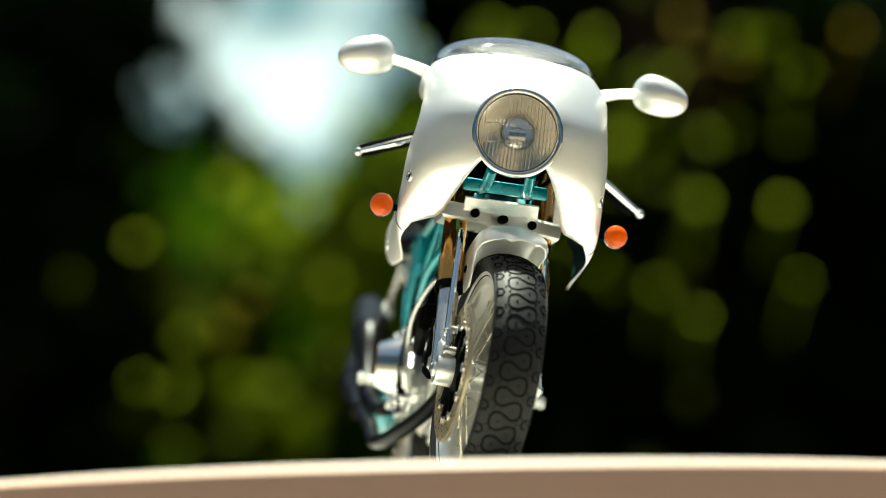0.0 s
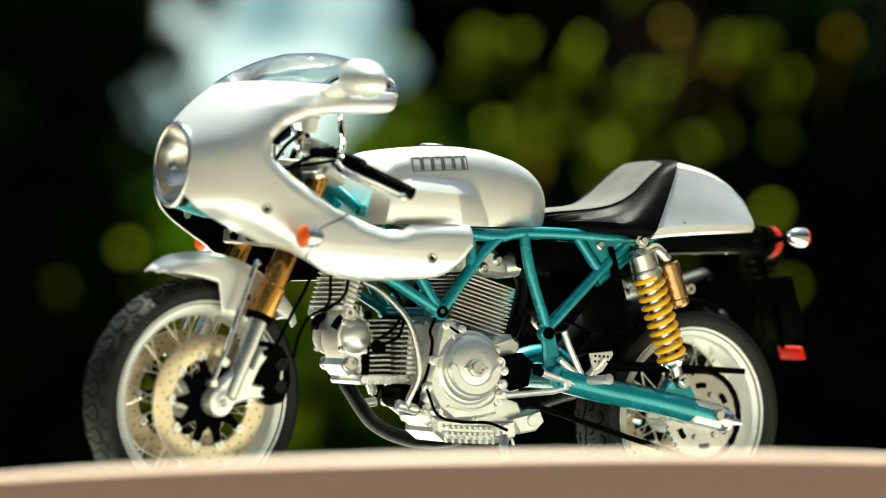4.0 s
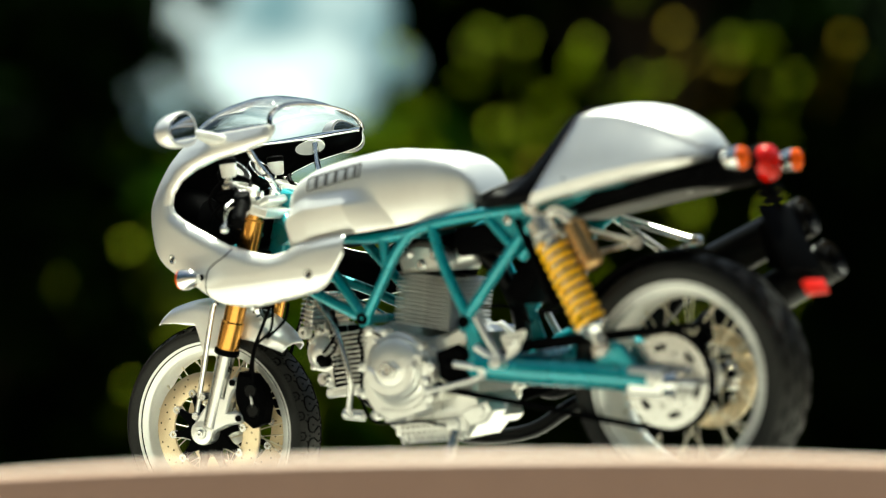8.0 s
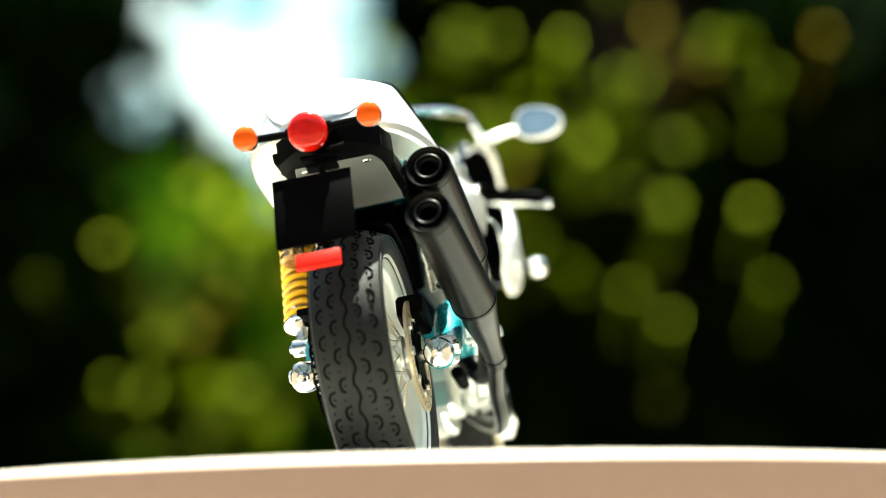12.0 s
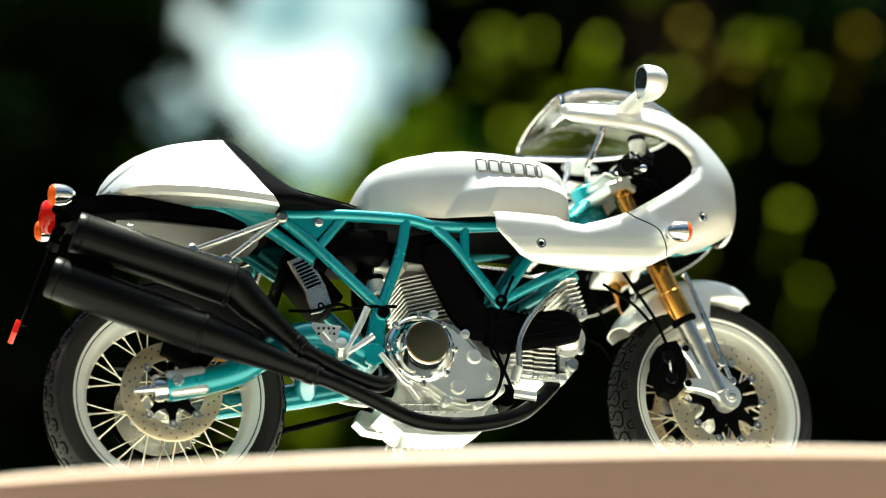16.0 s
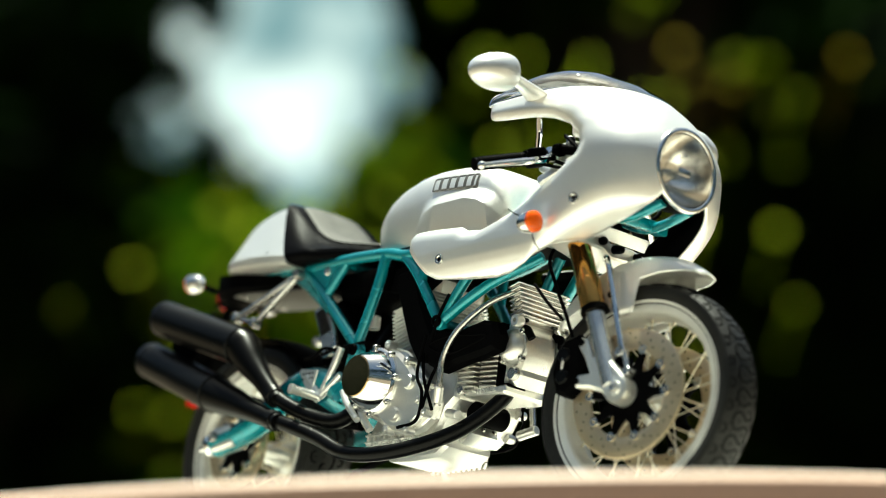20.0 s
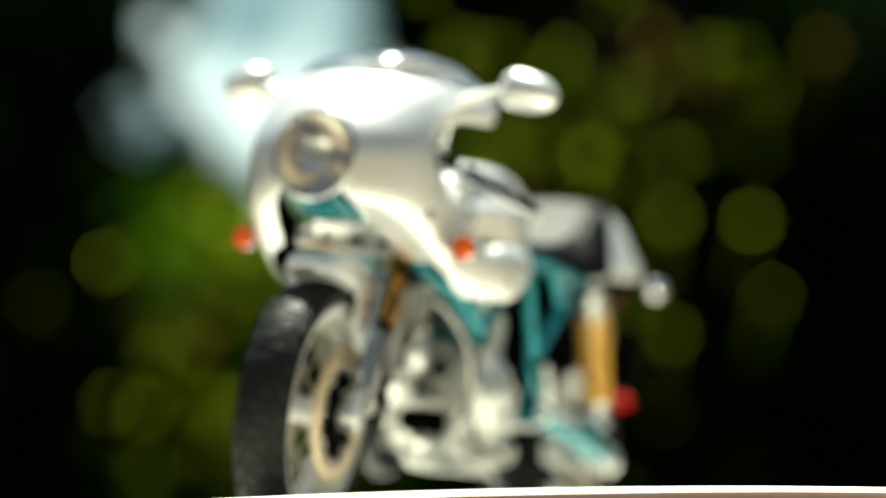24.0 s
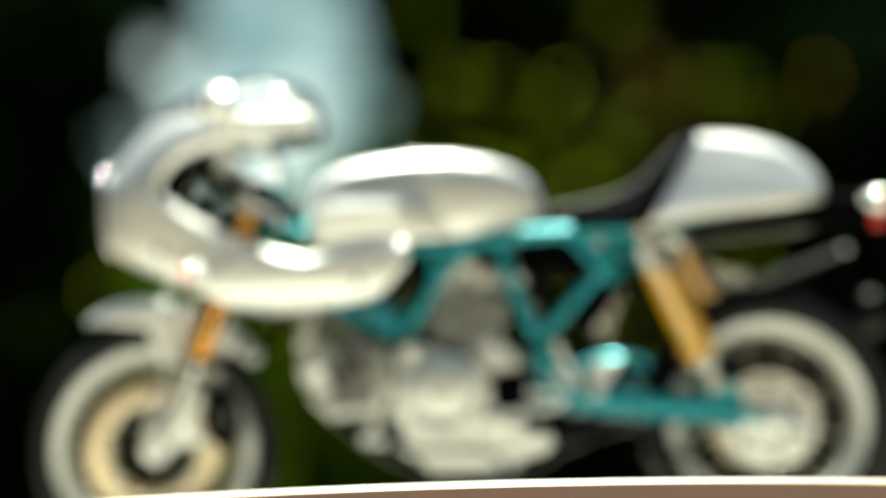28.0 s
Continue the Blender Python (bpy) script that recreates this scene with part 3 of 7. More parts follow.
def wheel(name, x, z, R, hw, rim, m, front):
    c = Vector((x, 0, z))
    prof = [(rim - 0.012, -0.80 * hw), (rim + 0.006, -0.93 * hw), (rim + 0.4 * (R - rim), -1.0 * hw), (R - 0.34 * hw, -0.97 * hw)]
    for k in range(-8, 9):
        y = hw * 0.93 * k / 8
        prof.append((tyre_radius(R, rim, hw, y), y))
    prof += [(R - 0.34 * hw, 0.97 * hw), (rim + 0.4 * (R - rim), 1.0 * hw), (rim + 0.006, 0.93 * hw), (rim - 0.012, 0.80 * hw)]
    bm = bmesh.new()
    lathe(bm, prof, c, (0, 1, 0), 96, closed=True)
    tyre = part(name + "_tyre", bm, M_RUBBER, BIKE, "black rubber road tyre with a patterned tread", m)
    # moulded lines on the sidewalls
    for s in (-1, 1):
        bm = bmesh.new()
        torus(bm, c + Vector((0, s * 0.985 * hw, 0)), (0, 1, 0), rim + 0.62 * (R - rim), 0.0016, 80, 6)
        part("sidewall_ridge", bm, M_RUBBER, tyre, "", m)
    # tread grooves, drawn as raised near-black lines in place of their shade
    bm = bmesh.new()
    def groove(pts, w=0.0046):
        line = []
        for a, y in pts:
            r = tyre_radius(R, rim, hw, y) + 0.0002
            line.append(c + Vector((r * math.cos(a), y, r * math.sin(a))))
        tube(bm, line, w * 0.5, 5)
    n = 32 if front else 30
    st = 2 * math.pi / n
    for k in range(n):
        a = k * st
        if front:
            # one meander round the crown, a pip in each bend, open loops on the shoulders
            bend = ((0.0, 0.0), (-0.12, 0.20), (-0.08, 0.44), (0.10, 0.54), (0.40, 0.54), (0.58, 0.44), (0.62, 0.20))
            line = [(a + st * f, hw * y) for f, y in bend] + [(a + st * (0.5 + f), -hw * y) for f, y in bend] + [(a + st, 0.0)]
            groove(line, 0.0046)
            for s in (-1, 1):
                o = 0 if s > 0 else st * 0.5
                for f, y in ((0.25, 0.22), (0.75, 0.48), (0.02, 0.62), (0.75, 0.90)):
                    groove([(a + o + st * f, s * y * hw), (a + o + st * (f + 0.02), s * (y + 0.02) * hw)], 0.0062)
                groove([(a + o + st * 0.55, s * 0.93 * hw), (a + o + st * 0.57, s * 0.76 * hw), (a + o + st * 0.75, s * 0.68 * hw), (a + o + st * 0.93, s * 0.76 * hw), (a + o + st * 0.95, s * 0.93 * hw)], 0.0040)
        else:
            groove([(a, 0.03 * hw), (a + st * 0.25, 0.06 * hw), (a + st * 0.5, -0.03 * hw), (a + st * 0.75, -0.06 * hw), (a + st, 0.03 * hw)], 0.0054)
            for s in (-1, 1):
                o = 0 if s > 0 else st * 0.5
                for yc, oo in ((0.34, 0.0), (0.70, 0.45)):
                    a2 = a + o + oo * st
                    groove([(a2, s * (yc - 0.10) * hw), (a2 + st * 0.04, s * (yc + 0.02) * hw), (a2 + st * 0.16, s * (yc + 0.08) * hw), (a2 + st * 0.36, s * (yc + 0.08) * hw), (a2 + st * 0.48, s * (yc + 0.02) * hw), (a2 + st * 0.50, s * (yc - 0.04) * hw)], 0.0056)
                    groove([(a2 + st * 0.26, s * (yc - 0.06) * hw), (a2 + st * 0.29, s * (yc - 0.05) * hw)], 0.0058)
                    groove([(a2 + st * 0.76, s * (yc + 0.02) * hw), (a2 + st * 0.79, s * (yc + 0.03) * hw)], 0.0058)
    tr = part("tread_pattern", bm, M_GROOVE, tyre, "", m)
    tagged(tr, kind="stuff")
    # rim
    h = hw * 0.80
    pr = [(rim + 0.002, -h * 1.05), (rim - 0.003, -h * 1.10), (rim - 0.008, -h * 1.06), (rim - 0.010, -h * 1.0), (rim - 0.027, -h * 0.94), (rim - 0.032, -h * 0.86), (rim - 0.036, -h * 0.60), (rim - 0.038, -h * 0.35), (rim - 0.043, -h * 0.18), (rim - 0.043, 0)]
    pr = pr + [(r, -y) for r, y in pr[-2::-1]] + [(rim - 0.006, h * 0.9), (rim - 0.02, h * 0.3), (rim - 0.02, -h * 0.3), (rim - 0.006, -h * 0.9)]
    bm = bmesh.new()
    lathe(bm, pr, c, (0, 1, 0), 96, closed=True)
    rm = part(name + "_rim", bm, M_RIM, BIKE, "polished aluminium wire-spoked rim", m)
    # hub
    hy = 0.055 if front else 0.075
    bm = bmesh.new()
    lathe(bm, [(0.012, -hy - 0.02), (0.03, -hy - 0.02), (0.032, -hy), (0.05, -hy + 0.002), (0.052, -hy + 0.01), (0.033, -hy + 0.02), (0.029, 0), (0.033, hy - 0.02), (0.052, hy - 0.01), (0.05, hy - 0.002), (0.032, hy), (0.03, hy + 0.02), (0.012, hy + 0.02)], c, (0, 1, 0), 40, closed=True)
    hub = part(name + "_hub", bm, M_ALU, BIKE, "", m)
    for k in range(36):
        s = -1 if k % 2 else 1
        twist = radians(38) * (1 if (k // 2) % 2 else -1)
        a = 2 * math.pi * k / 36
        p = c + Vector((0.047 * math.cos(a + twist), s * (hy - 0.006), 0.047 * math.sin(a + twist)))
        q = c + Vector(((rim - 0.038) * math.cos(a), s * 0.010, (rim - 0.038) * math.sin(a)))
        bm = bmesh.new()
        rod(bm, p, q, 0.0018, seg=6)
        rod(bm, q.lerp(p, 0.07), q, 0.0036, seg=6)
        part("spoke", bm, M_SPOKE, rm, "", m)
    return tyre, rm, hub

wheel("front", FX, FZ, FR, 0.060, 0.243, STEER, True)
wheel("rear", RX, RZ, RR, 0.083, 0.240, None, False)

def brake_disc(name, c, r0, r1, y, arms, rc, m):
    c = Vector((c[0], y, c[2]))
    s = 1 if y > 0 else -1
    bm = bmesh.new()
    lathe(bm, [(r0, -0.0035), (r0 + 0.002, -0.004), (r1 - 0.002, -0.004), (r1, -0.003), (r1, 0.003), (r1 - 0.002, 0.004), (r0 + 0.002, 0.004), (r0, 0.0035)], c, (0, 1, 0), 72, closed=True)
    d = part(name, bm, M_DISC, BIKE, "drilled bronze-toned steel brake disc", m)
    # no holes are cut; dark stubs stand in for the shade inside them
    for k in range(54):
        bm = bmesh.new()
        a = 2 * math.pi * k / 54
        r = r0 + (r1 - r0) * (0.3, 0.55, 0.8)[k % 3]
        p = c + Vector((r * math.cos(a), 0, r * math.sin(a)))
        rod(bm, p - Vector((0, 0.0046, 0)), p + Vector((0, 0.0046, 0)), 0.0026, seg=8)
        part("hole_shade_stub", bm, M_HOLE, d, "", m)
    bm = bmesh.new()
    out = []
    for k in range(arms):
        a = 2 * math.pi * k / arms
        w = math.pi / arms
        for da, r in ((-0.22 * w, rc), (0.22 * w, rc), (0.42 * w, rc * 0.72), (1.0 * w, rc * 0.56), (1.58 * w, rc * 0.72)):
            out.append((c.x + r * math.cos(a + da), c.z + r * math.sin(a + da)))
    prism(bm, out, y - 0.006, y + 0.008 if s > 0 else y + 0.006, 0.0015)
    part("disc_carrier", bm, M_BLACK, d, "black spoked disc carrier", m)
    for k in range(arms):
        a = 2 * math.pi * k / arms
        p = c + Vector(((rc + 0.004) * math.cos(a), 0, (rc + 0.004) * math.sin(a)))
        bm = bmesh.new()
        lathe(bm, [(0.004, -0.008), (0.011, -0.008), (0.011, 0.008), (0.004, 0.008)], p, (0, 1, 0), 14, closed=True)
        part("disc_bobbin", bm, M_STEEL, d, "", m)
    return d

for s in (-1, 1):
    brake_disc("brake_disc", (FX, 0, FZ), 0.108, 0.160, s * 0.076, 10, 0.106, STEER)
brake_disc("brake_disc", (RX, 0, RZ), 0.082, 0.126, -0.098, 8, 0.080, None)

# front fork
def fork_x(z):
    return 0.570 + (0.655 - z) * 0.397

for s in (-1, 1):
    y = s * 0.104
    bm = bmesh.new()
    a, b = Vector((fork_x(0.885), y, 0.885)), Vector((fork_x(0.50), y, 0.50))
    L = (b - a).length
    lathe(bm, [(0, 0), (0.020, 0), (0.024, 0.004), (0.024, L * 0.12), (0.028, L * 0.13), (0.028, L * 0.80), (0.031, L * 0.81), (0.031, L * 0.97), (0.029, L), (0, L)], a, b - a, 28)
    tubeo = part("fork_tube", bm, M_GOLD, BIKE, "gold anodised upper fork tube", STEER)
    bm = bmesh.new()
    lathe(bm, [(0.031, 0), (0.034, 0.003), (0.034, 0.014), (0.031, 0.017)], b - (b - a).normalized() * 0.006, b - a, 24, closed=False)
    part("dust_seal", bm, M_BLACK, tubeo, "", STEER)
    bm = bmesh.new()
    p, q = Vector((fork_x(0.51), y, 0.51)), Vector((fork_x(0.30), y, 0.30))
    rod(bm, p, q, 0.0235, 0.0245, 24)
    slider = part("fork_slider", bm, M_STEEL, BIKE, "bright steel lower fork leg", STEER)
    # cast axle clamp with calliper lugs
    bm = bmesh.new()
    out = [(0.652, 0.375), (0.690, 0.392), (0.712, 0.360), (0.748, 0.325), (0.763, 0.297), (0.757, 0.268), (0.735, 0.255), (0.713, 0.262), (0.690, 0.288), (0.650, 0.300), (0.610, 0.304), (0.602, 0.322), (0.615, 0.335), (0.648, 0.336), (0.628, 0.376), (0.605, 0.408), (0.612, 0.428), (0.632, 0.424)]
    prism(bm, out, y - s * 0.016, y + s * 0.017, 0.006)
    lathe(bm, [(0, 0.016), (0.016, 0.016), (0.018, 0.012), (0.032, 0.010), (0.035, 0.0), (0.035, -0.03), (0, -0.03)], (FX - 0.005, y + s * 0.008, FZ), (0, s, 0), 24)
    cl = part("axle_clamp", bm, M_ALU, BIKE, "cast aluminium axle clamp", STEER)
    bm = bmesh.new()
    lathe(bm, [(0, 0.0), (0.010, 0.0), (0.010, 0.006), (0.007, 0.007), (0, 0.004)], (FX - 0.005, y + s * 0.024, FZ), (0, s, 0), 6)
    part("axle_nut", bm, M_STEEL, cl, "", STEER)
    for bx, bz in ((0.617, 0.414), (0.612, 0.318)):
        bm = bmesh.new()
        lathe(bm, [(0, 0.0), (0.009, 0.0), (0.009, 0.006), (0.006, 0.007), (0, 0.004)], (bx, y + s * 0.016, bz), (0, s, 0), 12)
        part("calliper_bolt", bm, M_BLACK, cl, "", STEER)
    # calliper
    bm = bmesh.new()
    out = [(0.600, 0.440), (0.560, 0.430), (0.536, 0.395), (0.528, 0.345), (0.545, 0.296), (0.580, 0.286), (0.606, 0.310), (0.622, 0.360), (0.618, 0.410)]
    prism(bm, out, s * 0.060, s * 0.118, 0.010)
    cal = part("front_calliper", bm, M_BLACK, BIKE, "black four-piston brake calliper", STEER)
    for bz in (0.335, 0.388):
        bm = bmesh.new()
        lathe(bm, [(0, 0.004), (0.016, 0.004), (0.019, 0), (0.019, -0.004), (0, -0.004)], (0.566, s * 0.119, bz), (0, s, 0), 20)
        part("piston_cap", bm, M_PIPE, cal, "", STEER)
    bm = bmesh.new()
    box(bm, (0.566, s * 0.121, 0.362), (0.006, 0.004, 0.036), None, 0.001)
    part("calliper_mark", bm, M_WHITE, cal, "", STEER)
    # fender stays: chrome rods ahead of the fork
    bm = bmesh.new()
    tube(bm, spline([(0.646, y * 0.98, 0.630), (0.660, y, 0.612), (0.722, y * 1.04, 0.42), (0.735, y * 1.04, 0.385)], 6), 0.0075, 10)
    stay = part("fender_stay", bm, M_CHROME, BIKE, "chrome fender stay", STEER)
    bm = bmesh.new()
    rod(bm, (0.725, y + s * 0.010, 0.386), (0.725, y - s * 0.02, 0.386), 0.012)
    rod(bm, (0.752, y + s * 0.010, 0.335), (0.752, y - s * 0.02, 0.335), 0.011)
    tube(bm, [V(0.735, y, 0.385), V(0.752, y, 0.335)], 0.007, 10)
    part("stay_eye", bm, M_STEEL, stay, "", STEER)
    # brake hose
    bm = bmesh.new()
    tube(bm, spline([(0.575, s * 0.10, 0.43), (0.545, s * 0.105, 0.50), (0.50, s * 0.10, 0.58), (0.465, s * 0.09, 0.66), (0.50, s * 0.06, 0.74)], 6), 0.0045, 8)
    part("brake_hose", bm, M_BLACK, BIKE, "", STEER)

bm = bmesh.new()
rod(bm, (FX - 0.003, -0.115, FZ), (FX - 0.003, 0.115, FZ), 0.011)
part("front_axle", bm, M_STEEL, BIKE, "", STEER)

# yokes
bm = bmesh.new()
prism(bm, [(fork_x(0.70) - 0.075, -0.03), (fork_x(0.70) - 0.06, -0.145), (fork_x(0.70) + 0.04, -0.145), (fork_x(0.70) + 0.052, -0.06), (fork_x(0.70) + 0.03, 0.0), (fork_x(0.70) + 0.052, 0.06), (fork_x(0.70) + 0.04, 0.145), (fork_x(0.70) - 0.06, 0.145), (fork_x(0.70) - 0.075, 0.03)], -0.02, 0.02, 0.006, Matrix.Translation((0, 0, 0.69)) @ Matrix.Rotation(radians(-90), 4, "X") @ Matrix.Identity(4))
yk = part("lower_yoke", bm, M_ALU, BIKE, "cast aluminium lower yoke", STEER)
for s in (-1, 0, 1):
    bm = bmesh.new()
    lathe(bm, [(0, 0.010), (0.008, 0.010), (0.011, 0.004), (0.011, -0.02), (0, -0.02)], (fork_x(0.69) + 0.052, s * 0.07, 0.69), (1, 0, -0.1), 12)
    part("yoke_bolt", bm, M_BLACK, yk, "", STEER)
bm = bmesh.new()
box(bm, (fork_x(0.865) - 0.01, 0, 0.868), (0.10, 0.27, 0.022), Matrix.Rotation(radians(21), 4, "Y") @ Matrix.Identity(4), 0.008)
part("upper_yoke", bm, M_ALU, BIKE, "", STEER)
bm = bmesh.new()
rod(bm, (fork_x(0.90) - 0.045, 0, 0.90), (fork_x(0.69) - 0.045, 0, 0.69), 0.034)
part("steering_head", bm, M_TEAL, BIKE, "teal steering head", None)

# front fender
def fender_pt(u, v):
    a = radians(64 + 78 * u)
    v = v * 2 - 1
    deg = 64 + 78 * u
    low = interp(deg, [64, 72, 84, 90, 94, 108, 113, 122, 142], [0.335, 0.315, 0.292, 0.285, 0.205, 0.205, 0.262, 0.275, 0.305])
    rmid = interp(deg, [64, 75, 90, 105, 120, 142], [0.336, 0.350, 0.352, 0.350, 0.345, 0.334])
    wid = interp(deg, [64, 70, 80, 120, 136, 142], [0.028, 0.055, 0.072, 0.074, 0.066, 0.045])
    av = abs(v)
    if av < 0.62:
        t = av / 0.62
        y = wid * math.sin(t * 1.25) / math.sin(1.25) * 0.96
        r = rmid - 0.024 * (1 - math.cos(t * 1.35)) * wid / 0.072
    else:
        t = (av - 0.62) / 0.38
        r0 = rmid - 0.024 * (1 - math.cos(1.35)) * wid / 0.072
        r = r0 + (low - r0) * t
        y = wid * (0.96 + 0.05 * math.sin(t * 1.6))
    y *= 1 if v > 0 else -1
    return Vector((FX + r * math.cos(a), y, FZ + r * math.sin(a)))
bm = bmesh.new()
grid(bm, fender_pt, 72, 30)
fd = part("front_fender", bm, M_SILVER, BIKE, "satin silver front fender", STEER, angle=60)
so = fd.modifiers.new("thick", "SOLIDIFY")
so.thickness = 0.004 * S
so.offset = -1
for s in (-1, 1):
    bm = bmesh.new()
    lathe(bm, [(0, 0.005), (0.007, 0.005), (0.010, 0.001), (0.010, -0.01), (0, -0.01)], (0.655, s * 0.076, 0.545), (0, s, 0), 12)
    part("fender_bolt", bm, M_BLACK, fd, "", STEER)

# ---- rear end ----
# sprocket and chain
bm = bmesh.new()
out = []
NT = 38
for k in range(NT):
    for da, r in ((-0.32, 0.113), (-0.12, 0.121), (0.12, 0.121), (0.32, 0.113)):
        a = 2 * math.pi * (k + da) / NT
        out.append((RX + r * math.cos(a), RZ + r * math.sin(a)))
prism(bm, out, 0.108, 0.116, 0.001)
spr = part("rear_sprocket", bm, M_STEEL, BIKE, "toothed steel rear sprocket with slots")
# black bars stand in for the shade in uncut slots
for k in range(6):
    a = 2 * math.pi * k / 6 + 0.4
    bm = bmesh.new()
    p = [V(RX + 0.082 * math.cos(a + d), 0.1165, RZ + 0.082 * math.sin(a + d)) for d in (-0.16, -0.08, 0, 0.08, 0.16)]
    tube(bm, p, 0.0075, 10)
    part("slot_shade_bar", bm, M_BLACK, spr)
    bm = bmesh.new()
    lathe(bm, [(0, 0.006), (0.007, 0.006), (0.009, 0.002), (0.009, -0.003), (0, -0.003)], (RX + 0.062 * math.cos(a + 0.5), 0.117, RZ + 0.062 * math.sin(a + 0.5)), (0, 1, 0), 6)
    part("sprocket_nut", bm, M_STEEL, spr)
bm = bmesh.new()
lathe(bm, [(0.02, 0.0), (0.045, 0.0), (0.045, -0.03), (0.02, -0.03)], (RX, 0.112, RZ), (0, 1, 0), 30, closed=True)
part("sprocket_carrier", bm, M_ALU, spr)
CX, CZ = -0.085, 0.372
loop = []
dirv = Vector((CX - RX, CZ - RZ))
base_a = math.atan2(dirv.y, dirv.x)
op = math.acos((0.118 - 0.036) / dirv.length)
for k in range(29):
    a = base_a + op + (2 * math.pi - 2 * op) * k / 28
    loop.append(V(RX + 0.119 * math.cos(a), 0.112, RZ + 0.119 * math.sin(a)))
for k in range(11):
    a = base_a - op + 2 * op * k / 10
    loop.append(V(CX + 0.037 * math.cos(a), 0.112, CZ + 0.037 * math.sin(a)))
# even links
per = [0.0]
for a, b in zip(loop, loop[1:] + loop[:1]):
    per.append(per[-1] + (b - a).length)
NL = 108
bm = bmesh.new()
def on_loop(d):
    d = d % per[-1]
    for i in range(len(loop)):
        if per[i + 1] >= d:
            return loop[i].lerp(loop[(i + 1) % len(loop)], (d - per[i]) / max(1e-9, per[i + 1] - per[i]))
for k in range(NL):
    a, b = on_loop(k * per[-1] / NL), on_loop((k + 1) * per[-1] / NL)
    mid = (a + b) / 2
    ang = math.atan2(b.z - a.z, b.x - a.x)
    L = (b - a).length
    w = 0.0085 if k % 2 else 0.0065
    for s in (-1, 1):
        box(bm, mid + Vector((0, s * w, 0)), (L * 1.25, 0.002, 0.0125), Matrix.Rotation(-ang, 4, "Y"))
    box(bm, mid, (L * 0.45, 0.012, 0.008), Matrix.Rotation(-ang, 4, "Y"))
tagged(part("chain", bm, M_BLACK, BIKE, "black roller chain"), kind="stuff")
bm = bmesh.new()
prism(bm, [(-0.84, 0.436), (-0.40, 0.438), (-0.30, 0.430), (-0.30, 0.415), (-0.40, 0.420), (-0.84, 0.420)], 0.095, 0.135, 0.004)
part("chain_guard", bm, M_BLACK, BIKE, "black chain guard")

# swingarm
bm = bmesh.new()
tube(bm, spline([(-0.215, 0.150, 0.385), (-0.35, 0.152, 0.361), (-0.55, 0.152, 0.334), (-0.72, 0.152, 0.305)], 6), 0.034, 20)
sw = part("swingarm", bm, M_TEAL, BIKE, "teal tubular swingarm")
bm = bmesh.new()
tube(bm, spline([(-0.215, -0.135, 0.385), (-0.30, -0.140, 0.425), (-0.38, -0.142, 0.438), (-0.45, -0.145, 0.410), (-0.55, -0.150, 0.345), (-0.64, -0.152, 0.315), (-0.74, -0.152, 0.295)], 8), 0.034, 20)
part("swingarm_leg", bm, M_TEAL, sw, "curved teal swingarm leg")
bm = bmesh.new()
tube(bm, spline([(-0.32, 0.145, 0.37), (-0.34, 0.05, 0.38), (-0.34, -0.06, 0.39), (-0.32, -0.14, 0.40)], 6), 0.030, 16)
rod(bm, (-0.215, -0.17, 0.385), (-0.215, 0.175, 0.385), 0.03)
part("swingarm_bridge", bm, M_TEAL, sw)
for s in (-1, 1):
    y = s * 0.152
    bm = bmesh.new()
    box(bm, (-0.690, y, 0.308), (0.098, 0.062, 0.066), Matrix.Rotation(radians(-8), 4, "Y"), 0.010, 3)
    ax = part("axle_block", bm, M_ALU, sw, "polished axle adjuster block")
    bm = bmesh.new()
    lathe(bm, [(0, 0.012), (0.013, 0.012), (0.016, 0.008), (0.016, -0.01), (0, -0.01)], (RX, y + s * 0.032, RZ + 0.005), (0, s, 0), 6)
    part("axle_nut", bm, M_STEEL, BIKE)
    bm = bmesh.new()
    lathe(bm, [(0, 0.0), (0.030, 0.0), (0.034, 0.006), (0.034, 0.03), (0.030, 0.036), (0.012, 0.038), (0.012, 0.062), (0.009, 0.064), (0.006, 0.084), (0, 0.084)], (-0.735, y, 0.299), (-1, 0, -0.12), 24)
    part("adjuster_cap", bm, M_CHROME, BIKE)
bm = bmesh.new()
rod(bm, (RX, -0.17, RZ), (RX, 0.17, RZ), 0.012)
part("rear_axle", bm, M_STEEL, BIKE)
# shock bracket on the swingarm
for s in (1,):
    bm = bmesh.new()
    prism(bm, [(-0.545, 0.352), (-0.572, 0.400), (-0.600, 0.412), (-0.625, 0.400), (-0.660, 0.345)], s * 0.135, s * 0.165, 0.004)
    part("shock_bracket", bm, M_TEAL, BIKE)

# rear brake calliper and carrier
bm = bmesh.new()
prism(bm, [(-0.60, 0.40), (-0.66, 0.435), (-0.73, 0.440), (-0.745, 0.395), (-0.70, 0.372), (-0.63, 0.362)], -0.130, -0.070, 0.008)
part("rear_calliper", bm, M_BLACK, BIKE, "black rear brake calliper")

